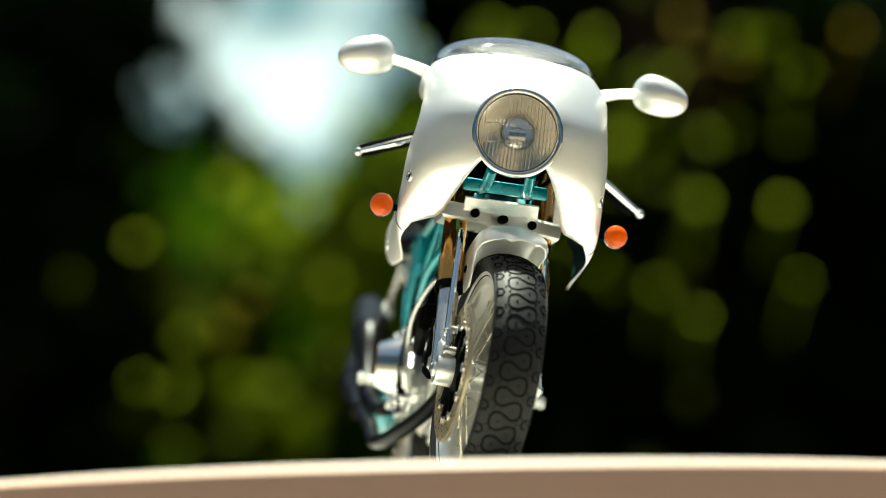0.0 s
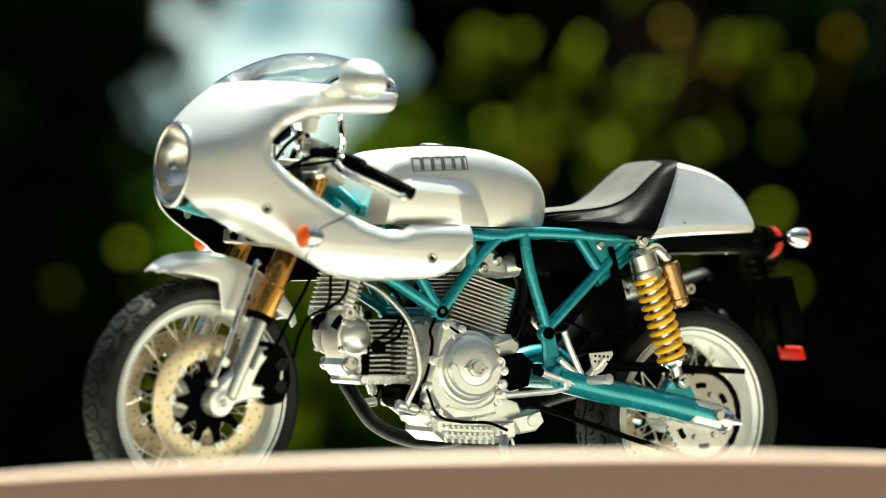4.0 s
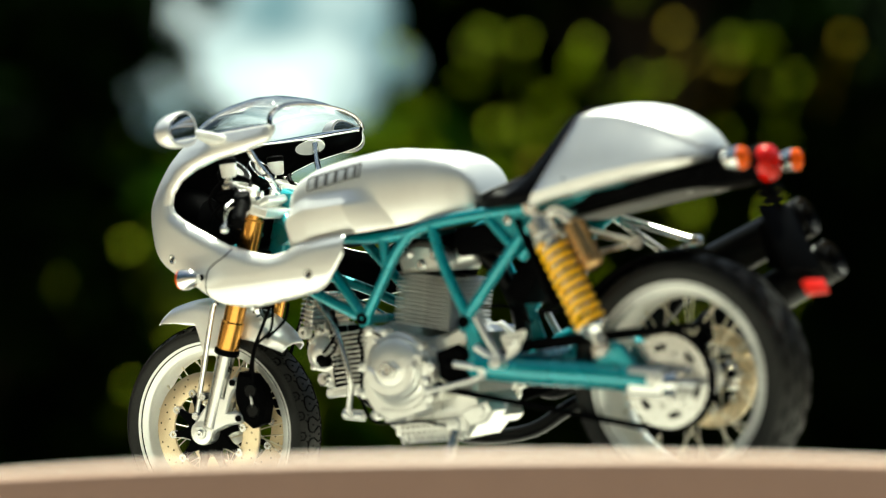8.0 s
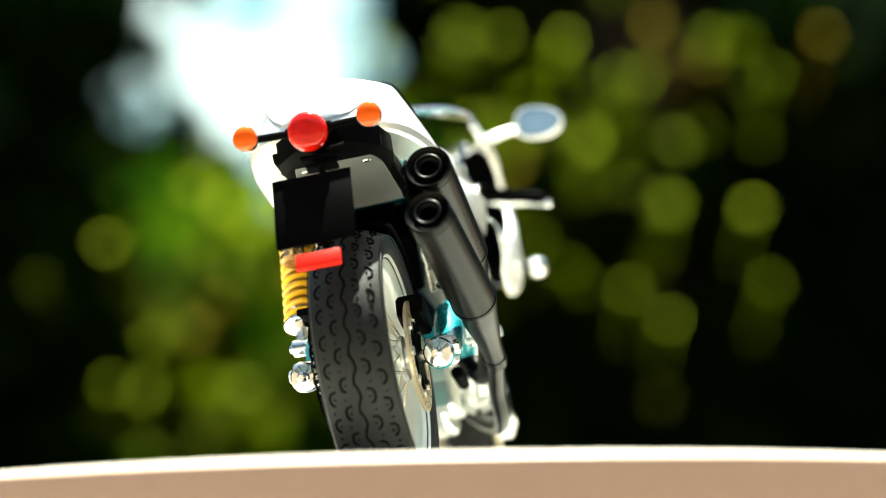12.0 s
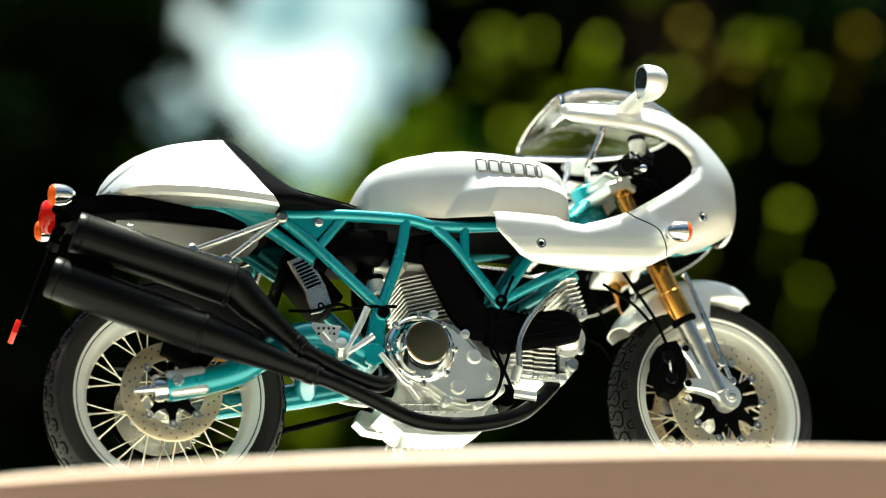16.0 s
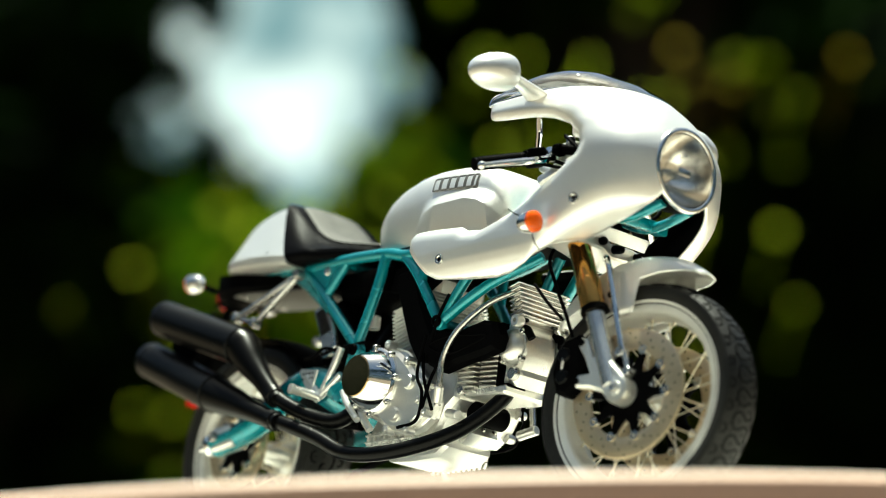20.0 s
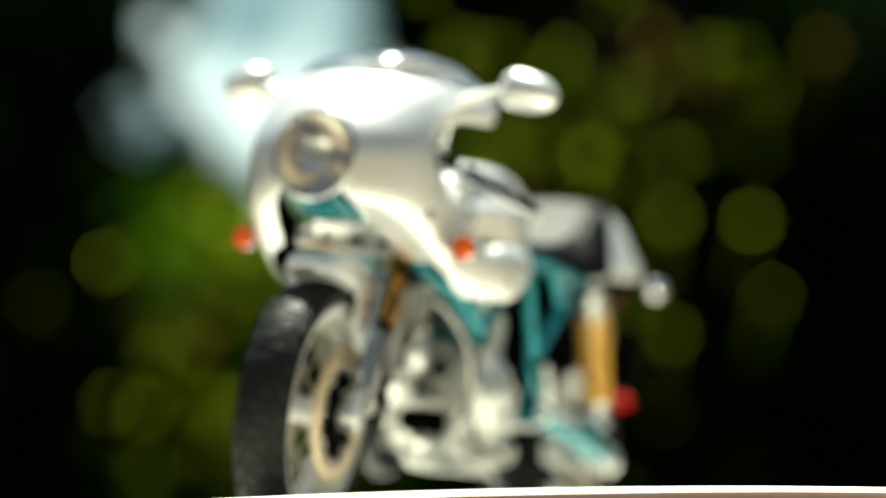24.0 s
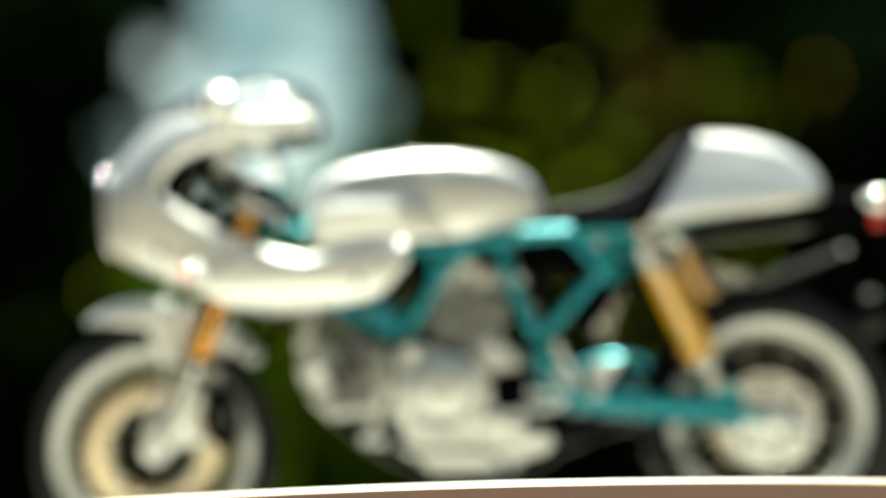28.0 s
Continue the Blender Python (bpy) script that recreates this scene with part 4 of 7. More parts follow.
# shock absorbers
def shock(s):
    y = s * 0.178
    a, b = Vector((-0.432, y, 0.752)), Vector((-0.588, y, 0.392))
    d = (b - a).normalized()
    L = (b - a).length
    bm = bmesh.new()
    lathe(bm, [(0, 0.02), (0.018, 0.02), (0.022, 0.03), (0.036, 0.036), (0.037, 0.075), (0.033, 0.08), (0.040, 0.084), (0.041, 0.096), (0.03, 0.098), (0.025, L * 0.5), (0.025, L * 0.72), (0.010, L * 0.73), (0.010, L * 0.86), (0.016, L * 0.87), (0.016, L * 0.97), (0, L * 0.98)], a, d, 28)
    body = part("shock_absorber", bm, M_STEEL, BIKE, "silver shock absorber body")
    bm = bmesh.new()
    u = Vector((0, 1, 0))
    w = d.cross(u)
    pts = []
    turns = 9.5
    for k in range(int(turns * 20) + 1):
        t = k / (turns * 20)
        ang = 2 * math.pi * turns * t
        pts.append(a + d * (0.100 + (L * 0.835 - 0.100) * t) + (u * math.cos(ang) + w * math.sin(ang)) * 0.0345)
    tube(bm, pts, 0.0072, 9)
    part("spring", bm, M_YELLOW, body, "yellow painted coil spring")
    bm = bmesh.new()
    lathe(bm, [(0.012, L * 0.83), (0.042, L * 0.835), (0.042, L * 0.85), (0.03, L * 0.86), (0.022, L * 0.89), (0.012, L * 0.89)], a, d, 28, closed=True)
    part("spring_seat", bm, M_CHROME, body)
    for p in (a, b):
        bm = bmesh.new()
        lathe(bm, [(0.006, -0.024), (0.018, -0.024), (0.020, -0.02), (0.020, 0.02), (0.018, 0.024), (0.006, 0.024)], p, (0, 1, 0), 20, closed=True)
        lathe(bm, [(0, 0.032), (0.008, 0.032), (0.010, 0.028), (0.010, -0.028), (0, -0.028)], p, (0, s, 0), 8)
        part("shock_eye", bm, M_CHROME, body)
    bm = bmesh.new()
    o = Vector((-0.074, -s * 0.006, 0.020))
    p, q = a + d * 0.075 + o, a + d * 0.198 + o
    l2 = (q - p).length
    lathe(bm, [(0, 0), (0.024, 0), (0.028, 0.005), (0.028, l2 * 0.8), (0.026, l2 * 0.81), (0.028, l2 * 0.83), (0.028, l2 - 0.008), (0.022, l2), (0, l2)], p, d, 26)
    part("shock_reservoir", bm, M_BRONZE, body, "bronze anodised gas reservoir")
    bm = bmesh.new()
    tube(bm, spline([a + d * 0.045, a + d * 0.05 + o * 0.5 + Vector((0, 0, 0.02)), p - d * 0.006], 6), 0.016, 12)
    part("reservoir_neck", bm, M_STEEL, body)
shock(1)
# ---- bodywork ----
def in_poly(x, y, poly):
    c = False
    j = len(poly) - 1
    for i in range(len(poly)):
        xi, yi = poly[i]
        xj, yj = poly[j]
        if (yi > y) != (yj > y) and x < (xj - xi) * (y - yi) / (yj - yi) + xi:
            c = not c
        j = i
    return c

def cut_shell(bm, fn, inside, u0, u1, v0, v1, nu, nv):
    """A fine sheet fn(u, v) trimmed smoothly to where inside(point) holds."""
    du, dv = (u1 - u0) / nu, (v1 - v0) / nv
    uv = {}
    keep = {}
    for i in range(nu + 1):
        for j in range(nv + 1):
            u, v = u0 + du * i, v0 + dv * j
            keep[i, j] = inside(fn(u, v))
            uv[i, j] = (u, v)
    quads = [(i, j) for i in range(nu) for j in range(nv) if keep[i, j] and keep[i + 1, j] and keep[i, j + 1] and keep[i + 1, j + 1]]
    qs = set(quads)
    used = {k for i, j in quads for k in ((i, j), (i + 1, j), (i, j + 1), (i + 1, j + 1))}
    verts = {}
    for i, j in used:
        u, v = uv[i, j]
        if any((i + a, j + b) not in qs for a in (-1, 0) for b in (-1, 0)) and 0 < i < nu and 0 < j < nv:
            best = None
            for k in range(48):
                a = 2 * math.pi * k / 48
                lo, hi = 0.0, 1.6
                if inside(fn(u + hi * du * math.cos(a), min(v1, max(v0, v + hi * dv * math.sin(a))))):
                    continue
                for _ in range(9):
                    mid = (lo + hi) / 2
                    if inside(fn(u + mid * du * math.cos(a), min(v1, max(v0, v + mid * dv * math.sin(a))))):
                        lo = mid
                    else:
                        hi = mid
                if best is None or lo < best[0]:
                    best = (lo, u + lo * du * math.cos(a), min(v1, max(v0, v + lo * dv * math.sin(a))))
            if best:
                u, v = best[1], best[2]
        verts[i, j] = bm.verts.new(fn(u, v))
    for i, j in quads:
        bm.faces.new((verts[i, j], verts[i + 1, j], verts[i + 1, j + 1], verts[i, j + 1]))
    return bm

Z_RAIL = 1.060
def fair_dims(z):
    return interp(z, FAIR_Z, FAIR_ROWS[0]), interp(z, FAIR_Z, FAIR_ROWS[1]), interp(z, FAIR_Z, FAIR_ROWS[2])

def nose_dims(z):
    xf = interp(z, [0.586, 0.64, 0.66, 0.70, 0.74, 0.77, 0.80, 0.87, 0.91, 0.95, 0.98, 1.02, 1.06], [0.575, 0.615, 0.650, 0.740, 0.812, 0.832, 0.840, 0.845, 0.835, 0.812, 0.790, 0.755, 0.708])
    xb = interp(z, [0.586, 0.64, 0.70, 0.78, 0.90, 1.0, 1.06], [0.50, 0.535, 0.575, 0.60, 0.60, 0.53, 0.46])
    return xf, xb

# softened table of the nose's front, the start of its curve and its half width
FAIR_Z = list(np.linspace(0.586, Z_RAIL, 160))
FAIR_ROWS = [[], [], []]
for z in FAIR_Z:
    soft = min(1, (Z_RAIL - z) / 0.02)
    near = [nose_dims(z + d * soft) for d in (-0.02, -0.013, -0.006, 0, 0.006, 0.013, 0.02)]
    FAIR_ROWS[0].append(sum(r[0] for r in near) / 7)
    FAIR_ROWS[1].append(sum(r[1] for r in near) / 7)
    FAIR_ROWS[2].append(interp(z, [0.586, 0.60, 0.615, 0.635, 0.655, 0.68, 0.70, 0.75, 0.85, 0.95, 1.0, 1.03, 1.06], [0.200, 0.212, 0.223, 0.233, 0.239, 0.2415, 0.241, 0.238, 0.238, 0.234, 0.228, 0.220, 0.205]))

def fair_y(x, z):
    xf, xb, w = fair_dims(z)
    if x <= xb:
        return w
    c = min(1, (x - xb) / (xf - xb)) ** (1 / 0.85)
    return w * math.sqrt(max(0, 1 - c * c)) ** 0.92

def fairing_pt(u, z):
    xf, xb, w = fair_dims(z)
    a = abs(u)
    s = 1 if u >= 0 else -1
    if a < 0.5:
        t = a * math.pi
        return Vector((xb + (xf - xb) * max(0, math.cos(t)) ** 0.85, s * w * math.sin(t) ** 0.92, z))
    return Vector((xb - (a - 0.5) * 2 * (xb - 0.09), s * w, z))

SIDE = [(0.95, 1.2), (0.312, 1.2), (0.318, 1.048), (0.324, 1.031), (0.334, 1.018), (0.352, 1.010), (0.40, 1.003), (0.46, 0.996), (0.515, 0.988), (0.575, 0.973), (0.628, 0.950), (0.660, 0.918), (0.668, 0.892), (0.660, 0.870), (0.632, 0.848), (0.598, 0.826), (0.487, 0.764), (0.40, 0.735), (0.347, 0.722), (0.30, 0.728), (0.276, 0.741), (0.20, 0.748), (0.149, 0.751), (0.107, 0.752), (0.106, 0.70), (0.130, 0.67), (0.166, 0.632), (0.20, 0.615), (0.30, 0.603), (0.407, 0.594), (0.46, 0.598), (0.519, 0.613), (0.56, 0.632), (0.60, 0.653), (0.645, 0.666), (0.70, 0.690), (0.76, 0.717), (0.81, 0.740), (0.95, 0.80)]
HL = Vector((0.818, 0, 0.852))
def fairing_in(p):
    if not in_poly(p.x, p.z, SIDE):
        return False
    if p.x > 0.6:
        if p.y ** 2 + (p.z - HL.z) ** 2 < 0.097 ** 2:
            return False
        if abs(p.y) < interp(p.z, [0.64, 0.70, 0.74, 0.77, 0.80, 0.801], [0.160, 0.125, 0.101, 0.080, 0.05, 0]):
            return False
    return True

bm = bmesh.new()
cut_shell(bm, fairing_pt, fairing_in, -1, 1, 0.586, Z_RAIL, 230, 100)
# the shell rolls inwards round the side openings
RIM = [Vector(p) for p in SIDE[2:SIDE.index((0.107, 0.752)) + 1]]
def rim_gap(x, z):
    q = Vector((x, z))
    best = 1.0
    for a, b in zip(RIM, RIM[1:]):
        t = min(1, max(0, (q - a).dot(b - a) / (b - a).length_squared))
        best = min(best, (q - a - (b - a) * t).length)
    return best
for v in bm.verts:
    k = max(0, 1 - rim_gap(v.co.x, v.co.z) / 0.034)
    v.co.y -= math.copysign(0.020 * k * k, v.co.y)
fairing = part("fairing", bm, [M_SILVER, M_BLACK], BIKE, "satin silver half fairing with open sides", angle=80)
me = fairing.data
tip = max(me.polygons, key=lambda p: p.center.x)
if tip.normal.x < 0:
    me.flip_normals()
so = fairing.modifiers.new("thick", "SOLIDIFY")
so.thickness = 0.0032 * S
so.offset = -1
so.material_offset = 1
so.material_offset_rim = 0
# panel seam, screws
for s in (-1, 1):
    bm = bmesh.new()
    pts = []
    for x, z in ((0.462, 0.752), (0.49, 0.735), (0.52, 0.722), (0.545, 0.705), (0.556, 0.68), (0.562, 0.655), (0.566, 0.638)):
        pts.append(V(x, s * (fair_y(x, z) + 0.0002), z))
    tube(bm, spline(pts, 5), 0.0016, 6)
    part("panel_seam", bm, M_BLACK, fairing)
    for x, z in ((0.676, 0.748), (0.222, 0.661)):
        y = fair_y(x, z)
        nrm = Vector((0.35 if x > 0.6 else 0, s, 0)).normalized()
        bm = bmesh.new()
        lathe(bm, [(0.0, 0.0005), (0.006, 0.0005), (0.009, 0.003), (0.0125, 0.003), (0.0135, 0.001), (0.0135, -0.008), (0, -0.008)], (x, s * y, z), nrm, 20)
        sc = part("fairing_screw", bm, M_STEEL, BIKE, "countersunk steel screw")
        bm = bmesh.new()
        lathe(bm, [(0, 0.0016), (0.0055, 0.0016), (0.006, -0.002), (0, -0.002)], Vector((x, s * y, z)), nrm, 6)
        part("screw_socket", bm, M_BLACK, sc)

# windscreen
def screen_pt(u, v):
    x = 0.322 + (0.704 - 0.322) * (1 - (1 - u) ** 1.6)
    xf, xb, w = fair_dims(Z_RAIL)
    if x > xb:
        c = min(1, ((x - xb) / (xf - xb)) ** (1 / 0.85))
        W = w * (1 - c * c) ** 0.46
    else:
        W = w
    H = interp(x, [0.322, 0.36, 0.41, 0.455, 0.52, 0.573, 0.64, 0.69, 0.708], [0.066, 0.088, 0.101, 0.104, 0.096, 0.080, 0.048, 0.016, 0.0])
    k = 2 * v - 1
    y = W * math.sin(k * math.pi / 2)
    return Vector((x + 0.05 * (1 - abs(k)) * (1 - u) * 0.4, y * 0.985, Z_RAIL - 0.004 + H * math.cos(k * math.pi / 2) ** 0.8))
bm = bmesh.new()
grid(bm, screen_pt, 40, 40)
screen = part("windscreen", bm, M_GLASS, BIKE, "clear bubble windscreen", angle=80)
so = screen.modifiers.new("thick", "SOLIDIFY")
so.thickness = 0.003 * S
screen.visible_shadow = False
bm = bmesh.new()
tube(bm, [screen_pt(0, k / 40) for k in range(41)], 0.0035, 8)
part("screen_edging", bm, M_CHROME, screen)
bm = bmesh.new()
tube(bm, [screen_pt(k / 30, 0) for k in range(30)] + [screen_pt(1 - k / 30, 1) for k in range(1, 31)], 0.003, 8)
part("screen_gasket", bm, M_SILVER, screen)

# instruments under the screen
for y in (-0.055, 0.055):
    bm = bmesh.new()
    lathe(bm, [(0, 0.0), (0.034, 0.0), (0.040, 0.005), (0.043, 0.04), (0.040, 0.046), (0.036, 0.044), (0, 0.040)], (0.60, y, 0.945), (-0.75, 0, 0.66), 28)
    gz = part("instrument", bm, M_BLACK, BIKE, "round black instrument with a chrome ring")
    bm = bmesh.new()
    torus(bm, Vector((0.60, y, 0.945)) + Vector((-0.75, 0, 0.66)).normalized() * 0.045, (-0.75, 0, 0.66), 0.041, 0.003, 28, 8)
    part("instrument_ring", bm, M_CHROME, gz)
    bm = bmesh.new()
    lathe(bm, [(0, 0.0425), (0.034, 0.0425)], (0.60, y, 0.945), (-0.75, 0, 0.66), 28)
    part("dial_face", bm, M_GREY, gz)

# headlamp
hx = Vector((1, 0, 0.0))
bm = bmesh.new()
torus(bm, HL + Vector((0.004, 0, 0)), hx, 0.0985, 0.0075, 64, 12)
lamp = part("headlamp", bm, M_CHROME, BIKE, "round headlamp in a chrome bezel")
bm = bmesh.new()
lathe(bm, [(0, -0.075), (0.015, -0.0735), (0.030, -0.068), (0.045, -0.059), (0.060, -0.046), (0.074, -0.031), (0.086, -0.014), (0.095, 0.0), (0.100, -0.002), (0.092, -0.030), (0.07, -0.062), (0, -0.090)], HL, hx, 48)
part("reflector", bm, M_REFLECT, lamp)
bm = bmesh.new()
lathe(bm, [(0.094, 0.002), (0.088, 0.010), (0.070, 0.017), (0.045, 0.021), (0, 0.023), (0, 0.019), (0.045, 0.017), (0.070, 0.013), (0.088, 0.006)], HL, hx, 48)
ln = part("lens", bm, M_LENS, lamp, "ribbed clear glass lens")
ln.visible_shadow = False
for k in range(-10, 11):
    y = k * 0.0085
    h = math.sqrt(max(0, 0.090 ** 2 - y * y))
    bm = bmesh.new()
    tube(bm, [HL + Vector((0.020 - 0.016 * ((y * y + z * z) / 0.0081), y, z)) for z in np.linspace(-h, h, 11)], 0.0014, 5)
    rb = part("lens_rib", bm, M_LENS, ln)
    rb.visible_shadow = False
bm = bmesh.new()
rod(bm, HL + Vector((-0.075, 0, 0)), HL + Vector((-0.02, 0, 0)), 0.012, seg=14)
box(bm, HL + Vector((-0.016, 0, -0.004)), (0.010, 0.040, 0.020), None, 0.003)
part("bulb_shield", bm, M_CHROME, lamp)
bm = bmesh.new()
lathe(bm, [(0.0895, 0.004), (0.0935, 0.004), (0.0945, -0.004), (0.0895, -0.006)], HL, hx, 48, closed=True)
part("lens_seal", bm, M_BLACK, lamp, "black lens seal")
for z in (-0.030, 0.012):
    bm = bmesh.new()
    h = math.sqrt(0.086 ** 2 - z * z)
    tube(bm, [HL + Vector((0.017 - 0.014 * ((y * y + z * z) / 0.0081), y, z)) for y in np.linspace(-h, h, 13)], 0.0016, 5)
    part("lens_bar", bm, M_LENS, ln)
bm = bmesh.new()
lathe(bm, [(0.101, -0.004), (0.100, -0.03), (0.09, -0.065), (0.06, -0.105), (0, -0.115)], HL, hx, 40)
part("headlamp_shell", bm, M_BLACK, lamp, "black headlamp bucket")
# brackets under the headlamp
for s in (-1, 1):
    bm = bmesh.new()
    tube(bm, spline([(0.80, s * 0.045, 0.765), (0.70, s * 0.05, 0.745), (0.62, s * 0.055, 0.755), (0.52, s * 0.04, 0.80)], 5), 0.013, 12)
    part("lamp_bracket", bm, M_TEAL, BIKE, "teal fairing bracket")
bm = bmesh.new()
box(bm, (0.66, 0, 0.752), (0.045, 0.20, 0.03), Matrix.Rotation(radians(12), 4, "Y"), 0.006)
part("bracket_bar", bm, M_TEAL, BIKE)
bm = bmesh.new()
prism(bm, [(0.604, 0.705), (0.624, 0.730), (0.632, 0.725), (0.616, 0.698)], -0.088, 0.088, 0.002)
part("yoke_cover", bm, M_ALU, BIKE, "pressed aluminium cover plate")

# mirrors
def mirror(s):
    c = Vector((0.515, s * 0.362, 1.064))
    tilt = Matrix.Rotation(radians(-10 * s), 4, "X") @ Matrix.Rotation(radians(6 * s), 4, "Z")
    def ring(k, x):
        pts = []
        for i in range(32):
            a = 2 * math.pi * i / 32
            cy, cz = math.cos(a), math.sin(a)
            y = 0.070 * k * math.copysign(abs(cy) ** 0.82, cy)
            z = 0.046 * k * math.copysign(abs(cz) ** 0.9, cz) * (1.0 - 0.20 * s * cy)
            pts.append(c + tilt @ Vector((x, y, z)))
        return pts
    bm = bmesh.new()
    loft(bm, [ring(0.97, -0.026), ring(1.0, -0.020), ring(0.99, -0.006), ring(0.93, 0.010), ring(0.80, 0.024), ring(0.58, 0.034), ring(0.30, 0.040), ring(0.06, 0.042)])
    mr = part("mirror", bm, M_SILVER, BIKE, "silver teardrop rear-view mirror")
    bm = bmesh.new()
    loft(bm, [ring(0.86, -0.0258), ring(0.84, -0.0272)])
    part("mirror_glass", bm, M_MIRROR, mr)
    bm = bmesh.new()
    pts = [V(0.500, s * 0.190, 1.030), V(0.503, s * 0.215, 1.044), V(0.508, s * 0.26, 1.056), V(0.515, s * 0.315, 1.062)]
    rings = []
    for p, (a, b) in zip(pts, ((0.052, 0.020), (0.036, 0.014), (0.024, 0.0115), (0.020, 0.011))):
        rings.append([p + Vector((a * math.cos(2 * math.pi * k / 16), 0, b * math.sin(2 * math.pi * k / 16))) for k in range(16)])
    loft(bm, rings)
    part("mirror_stem", bm, M_SILVER, mr, "silver mirror stem")
for s in (-1, 1):
    mirror(s)

# indicators
def indicator(p, d, m=None, stem=None):
    """Bullet lamp at p whose lens faces along d."""
    d = Vector(d).normalized()
    p = Vector(p)
    bm = bmesh.new()
    lathe(bm, [(0, -0.042), (0.010, -0.040), (0.018, -0.032), (0.025, -0.018), (0.028, 0.0), (0.028, 0.010), (0.026, 0.010), (0.024, -0.015), (0, -0.034)], p, d, 28)
    ind = part("indicator", bm, M_CHROME, BIKE, "bullet indicator with an amber lens", m)
    bm = bmesh.new()
    lathe(bm, [(0, -0.006), (0.0255, -0.004), (0.027, 0.010), (0.026, 0.017), (0.020, 0.023), (0.010, 0.026), (0, 0.027)], p, d, 28)
    ls = part("indicator_lens", bm, M_AMBER, ind, "amber plastic lens", m)
    for r in (0.008, 0.015, 0.021):
        bm = bmesh.new()
        torus(bm, p + d * (0.0265 - r * r * 16), d, r, 0.0008, 24, 5)
        part("lens_ring", bm, M_AMBER, ls, "", m)
    if stem:
        bm = bmesh.new()
        tube(bm, [p - d * 0.012, Vector(stem)], 0.0085, 10)
        rod(bm, Vector(stem).lerp(p, 0.2), Vector(stem), 0.0125, 0.014)
        part("indicator_stem", bm, M_BLACK, ind, "black rubber stem", m)
for s in (-1, 1):
    indicator((0.590, s * 0.280, 0.687), (1, 0, 0), None, (0.566, s * 0.215, 0.690))
    indicator((-0.985, 0.0185 + s * 0.1385, 0.800), (-1, 0, 0), None, (-0.975, 0.0185 + s * 0.03, 0.795))

# tank
def tank_ring(x):
    zt = interp(x, [-0.214, -0.210, -0.200, -0.177, -0.14, -0.091, 0.0, 0.075, 0.16, 0.22, 0.257, 0.295, 0.323, 0.338, 0.346], [0.80, 0.822, 0.858, 0.897, 0.922, 0.940, 0.956, 0.958, 0.952, 0.944, 0.936, 0.922, 0.898, 0.86, 0.82])
    zb = interp(x, [-0.214, -0.1, 0.0, 0.346], [0.776, 0.766, 0.757, 0.738])
    w = interp(x, [-0.214, -0.205, -0.19, -0.14, -0.06, 0.03, 0.12, 0.25, 0.315, 0.338, 0.346], [0.055, 0.080, 0.097, 0.119, 0.142, 0.160, 0.170, 0.173, 0.165, 0.146, 0.117])
    zm = min(0.845, (zb + zt) / 2 + 0.01)
    ledge = min(0.864, zb + (zt - zb) * 0.62)
    def skin(z):
        if z < zm:
            return w * (1 - 0.10 * ((zm - z) / (zm - zb)) ** 2)
        q = min(1, (z - zm) / (zt - zm)) ** (1 / 0.80)
        return w * max(0, 1 - q * q) ** 0.19
    def bulge(z):
        """How far the lower front half stands proud; its rear facet slants back towards the bottom."""
        x0 = interp(z, [0.76, 0.868], [0.000, 0.070])
        x1 = interp(z, [0.76, 0.836], [0.108, 0.136])
        return 0.029 * min(1, max(0, (x - x0) / (x1 - x0))) * smooth(0.346, 0.318, x)
    q0 = math.asin(min(1, max(0, (ledge + 0.003 - zm) / (zt - zm)) ** (1 / 0.80)))
    pts = [(skin(z) + bulge(z), z) for z in np.linspace(zb, ledge - 0.036, 16)]
    pts += [(skin(ledge - 0.032) + bulge(ledge - 0.032) * 0.90, ledge - 0.032), (skin(ledge - 0.016) + bulge(ledge - 0.016) * 0.48, ledge - 0.016), (skin(ledge - 0.002) + bulge(ledge - 0.002) * 0.08, ledge - 0.002), (skin(ledge + 0.002), ledge + 0.002)]
    for k in range(1, 27):
        a = q0 + (math.pi / 2 - q0) * k / 26
        z = zm + (zt - zm) * math.sin(a) ** 0.80
        pts.append((skin(z) if k < 26 else 0, z))
    return [V(x, y, z) for y, z in pts] + [V(x, -y, z) for y, z in pts[-2::-1]]
bm = bmesh.new()
xs = sorted(set([-0.214, -0.2125, -0.210, -0.206, -0.200, -0.190] + list(np.linspace(-0.18, -0.004, 20)) + list(np.linspace(0.0, 0.14, 47)) + list(np.linspace(0.146, 0.30, 24)) + [0.31, 0.32, 0.328, 0.334, 0.339, 0.343, 0.346]))
loft(bm, [tank_ring(x) for x in xs])
tank = part("fuel_tank", bm, M_SILVER, BIKE, "satin silver fuel tank with sculpted knee recesses", angle=32)
tank.data.materials.append(M_BLACK)
for p in tank.data.polygons:
    if p.normal.z < -0.8:
        p.material_index = 1      # downward faces are black
bm = bmesh.new()
lathe(bm, [(0, 0.012), (0.026, 0.012), (0.032, 0.008), (0.034, 0.0), (0.034, -0.01), (0, -0.01)], (0.10, 0, 0.954), (0, 0, 1), 30)
part("filler_cap", bm, M_STEEL, tank)

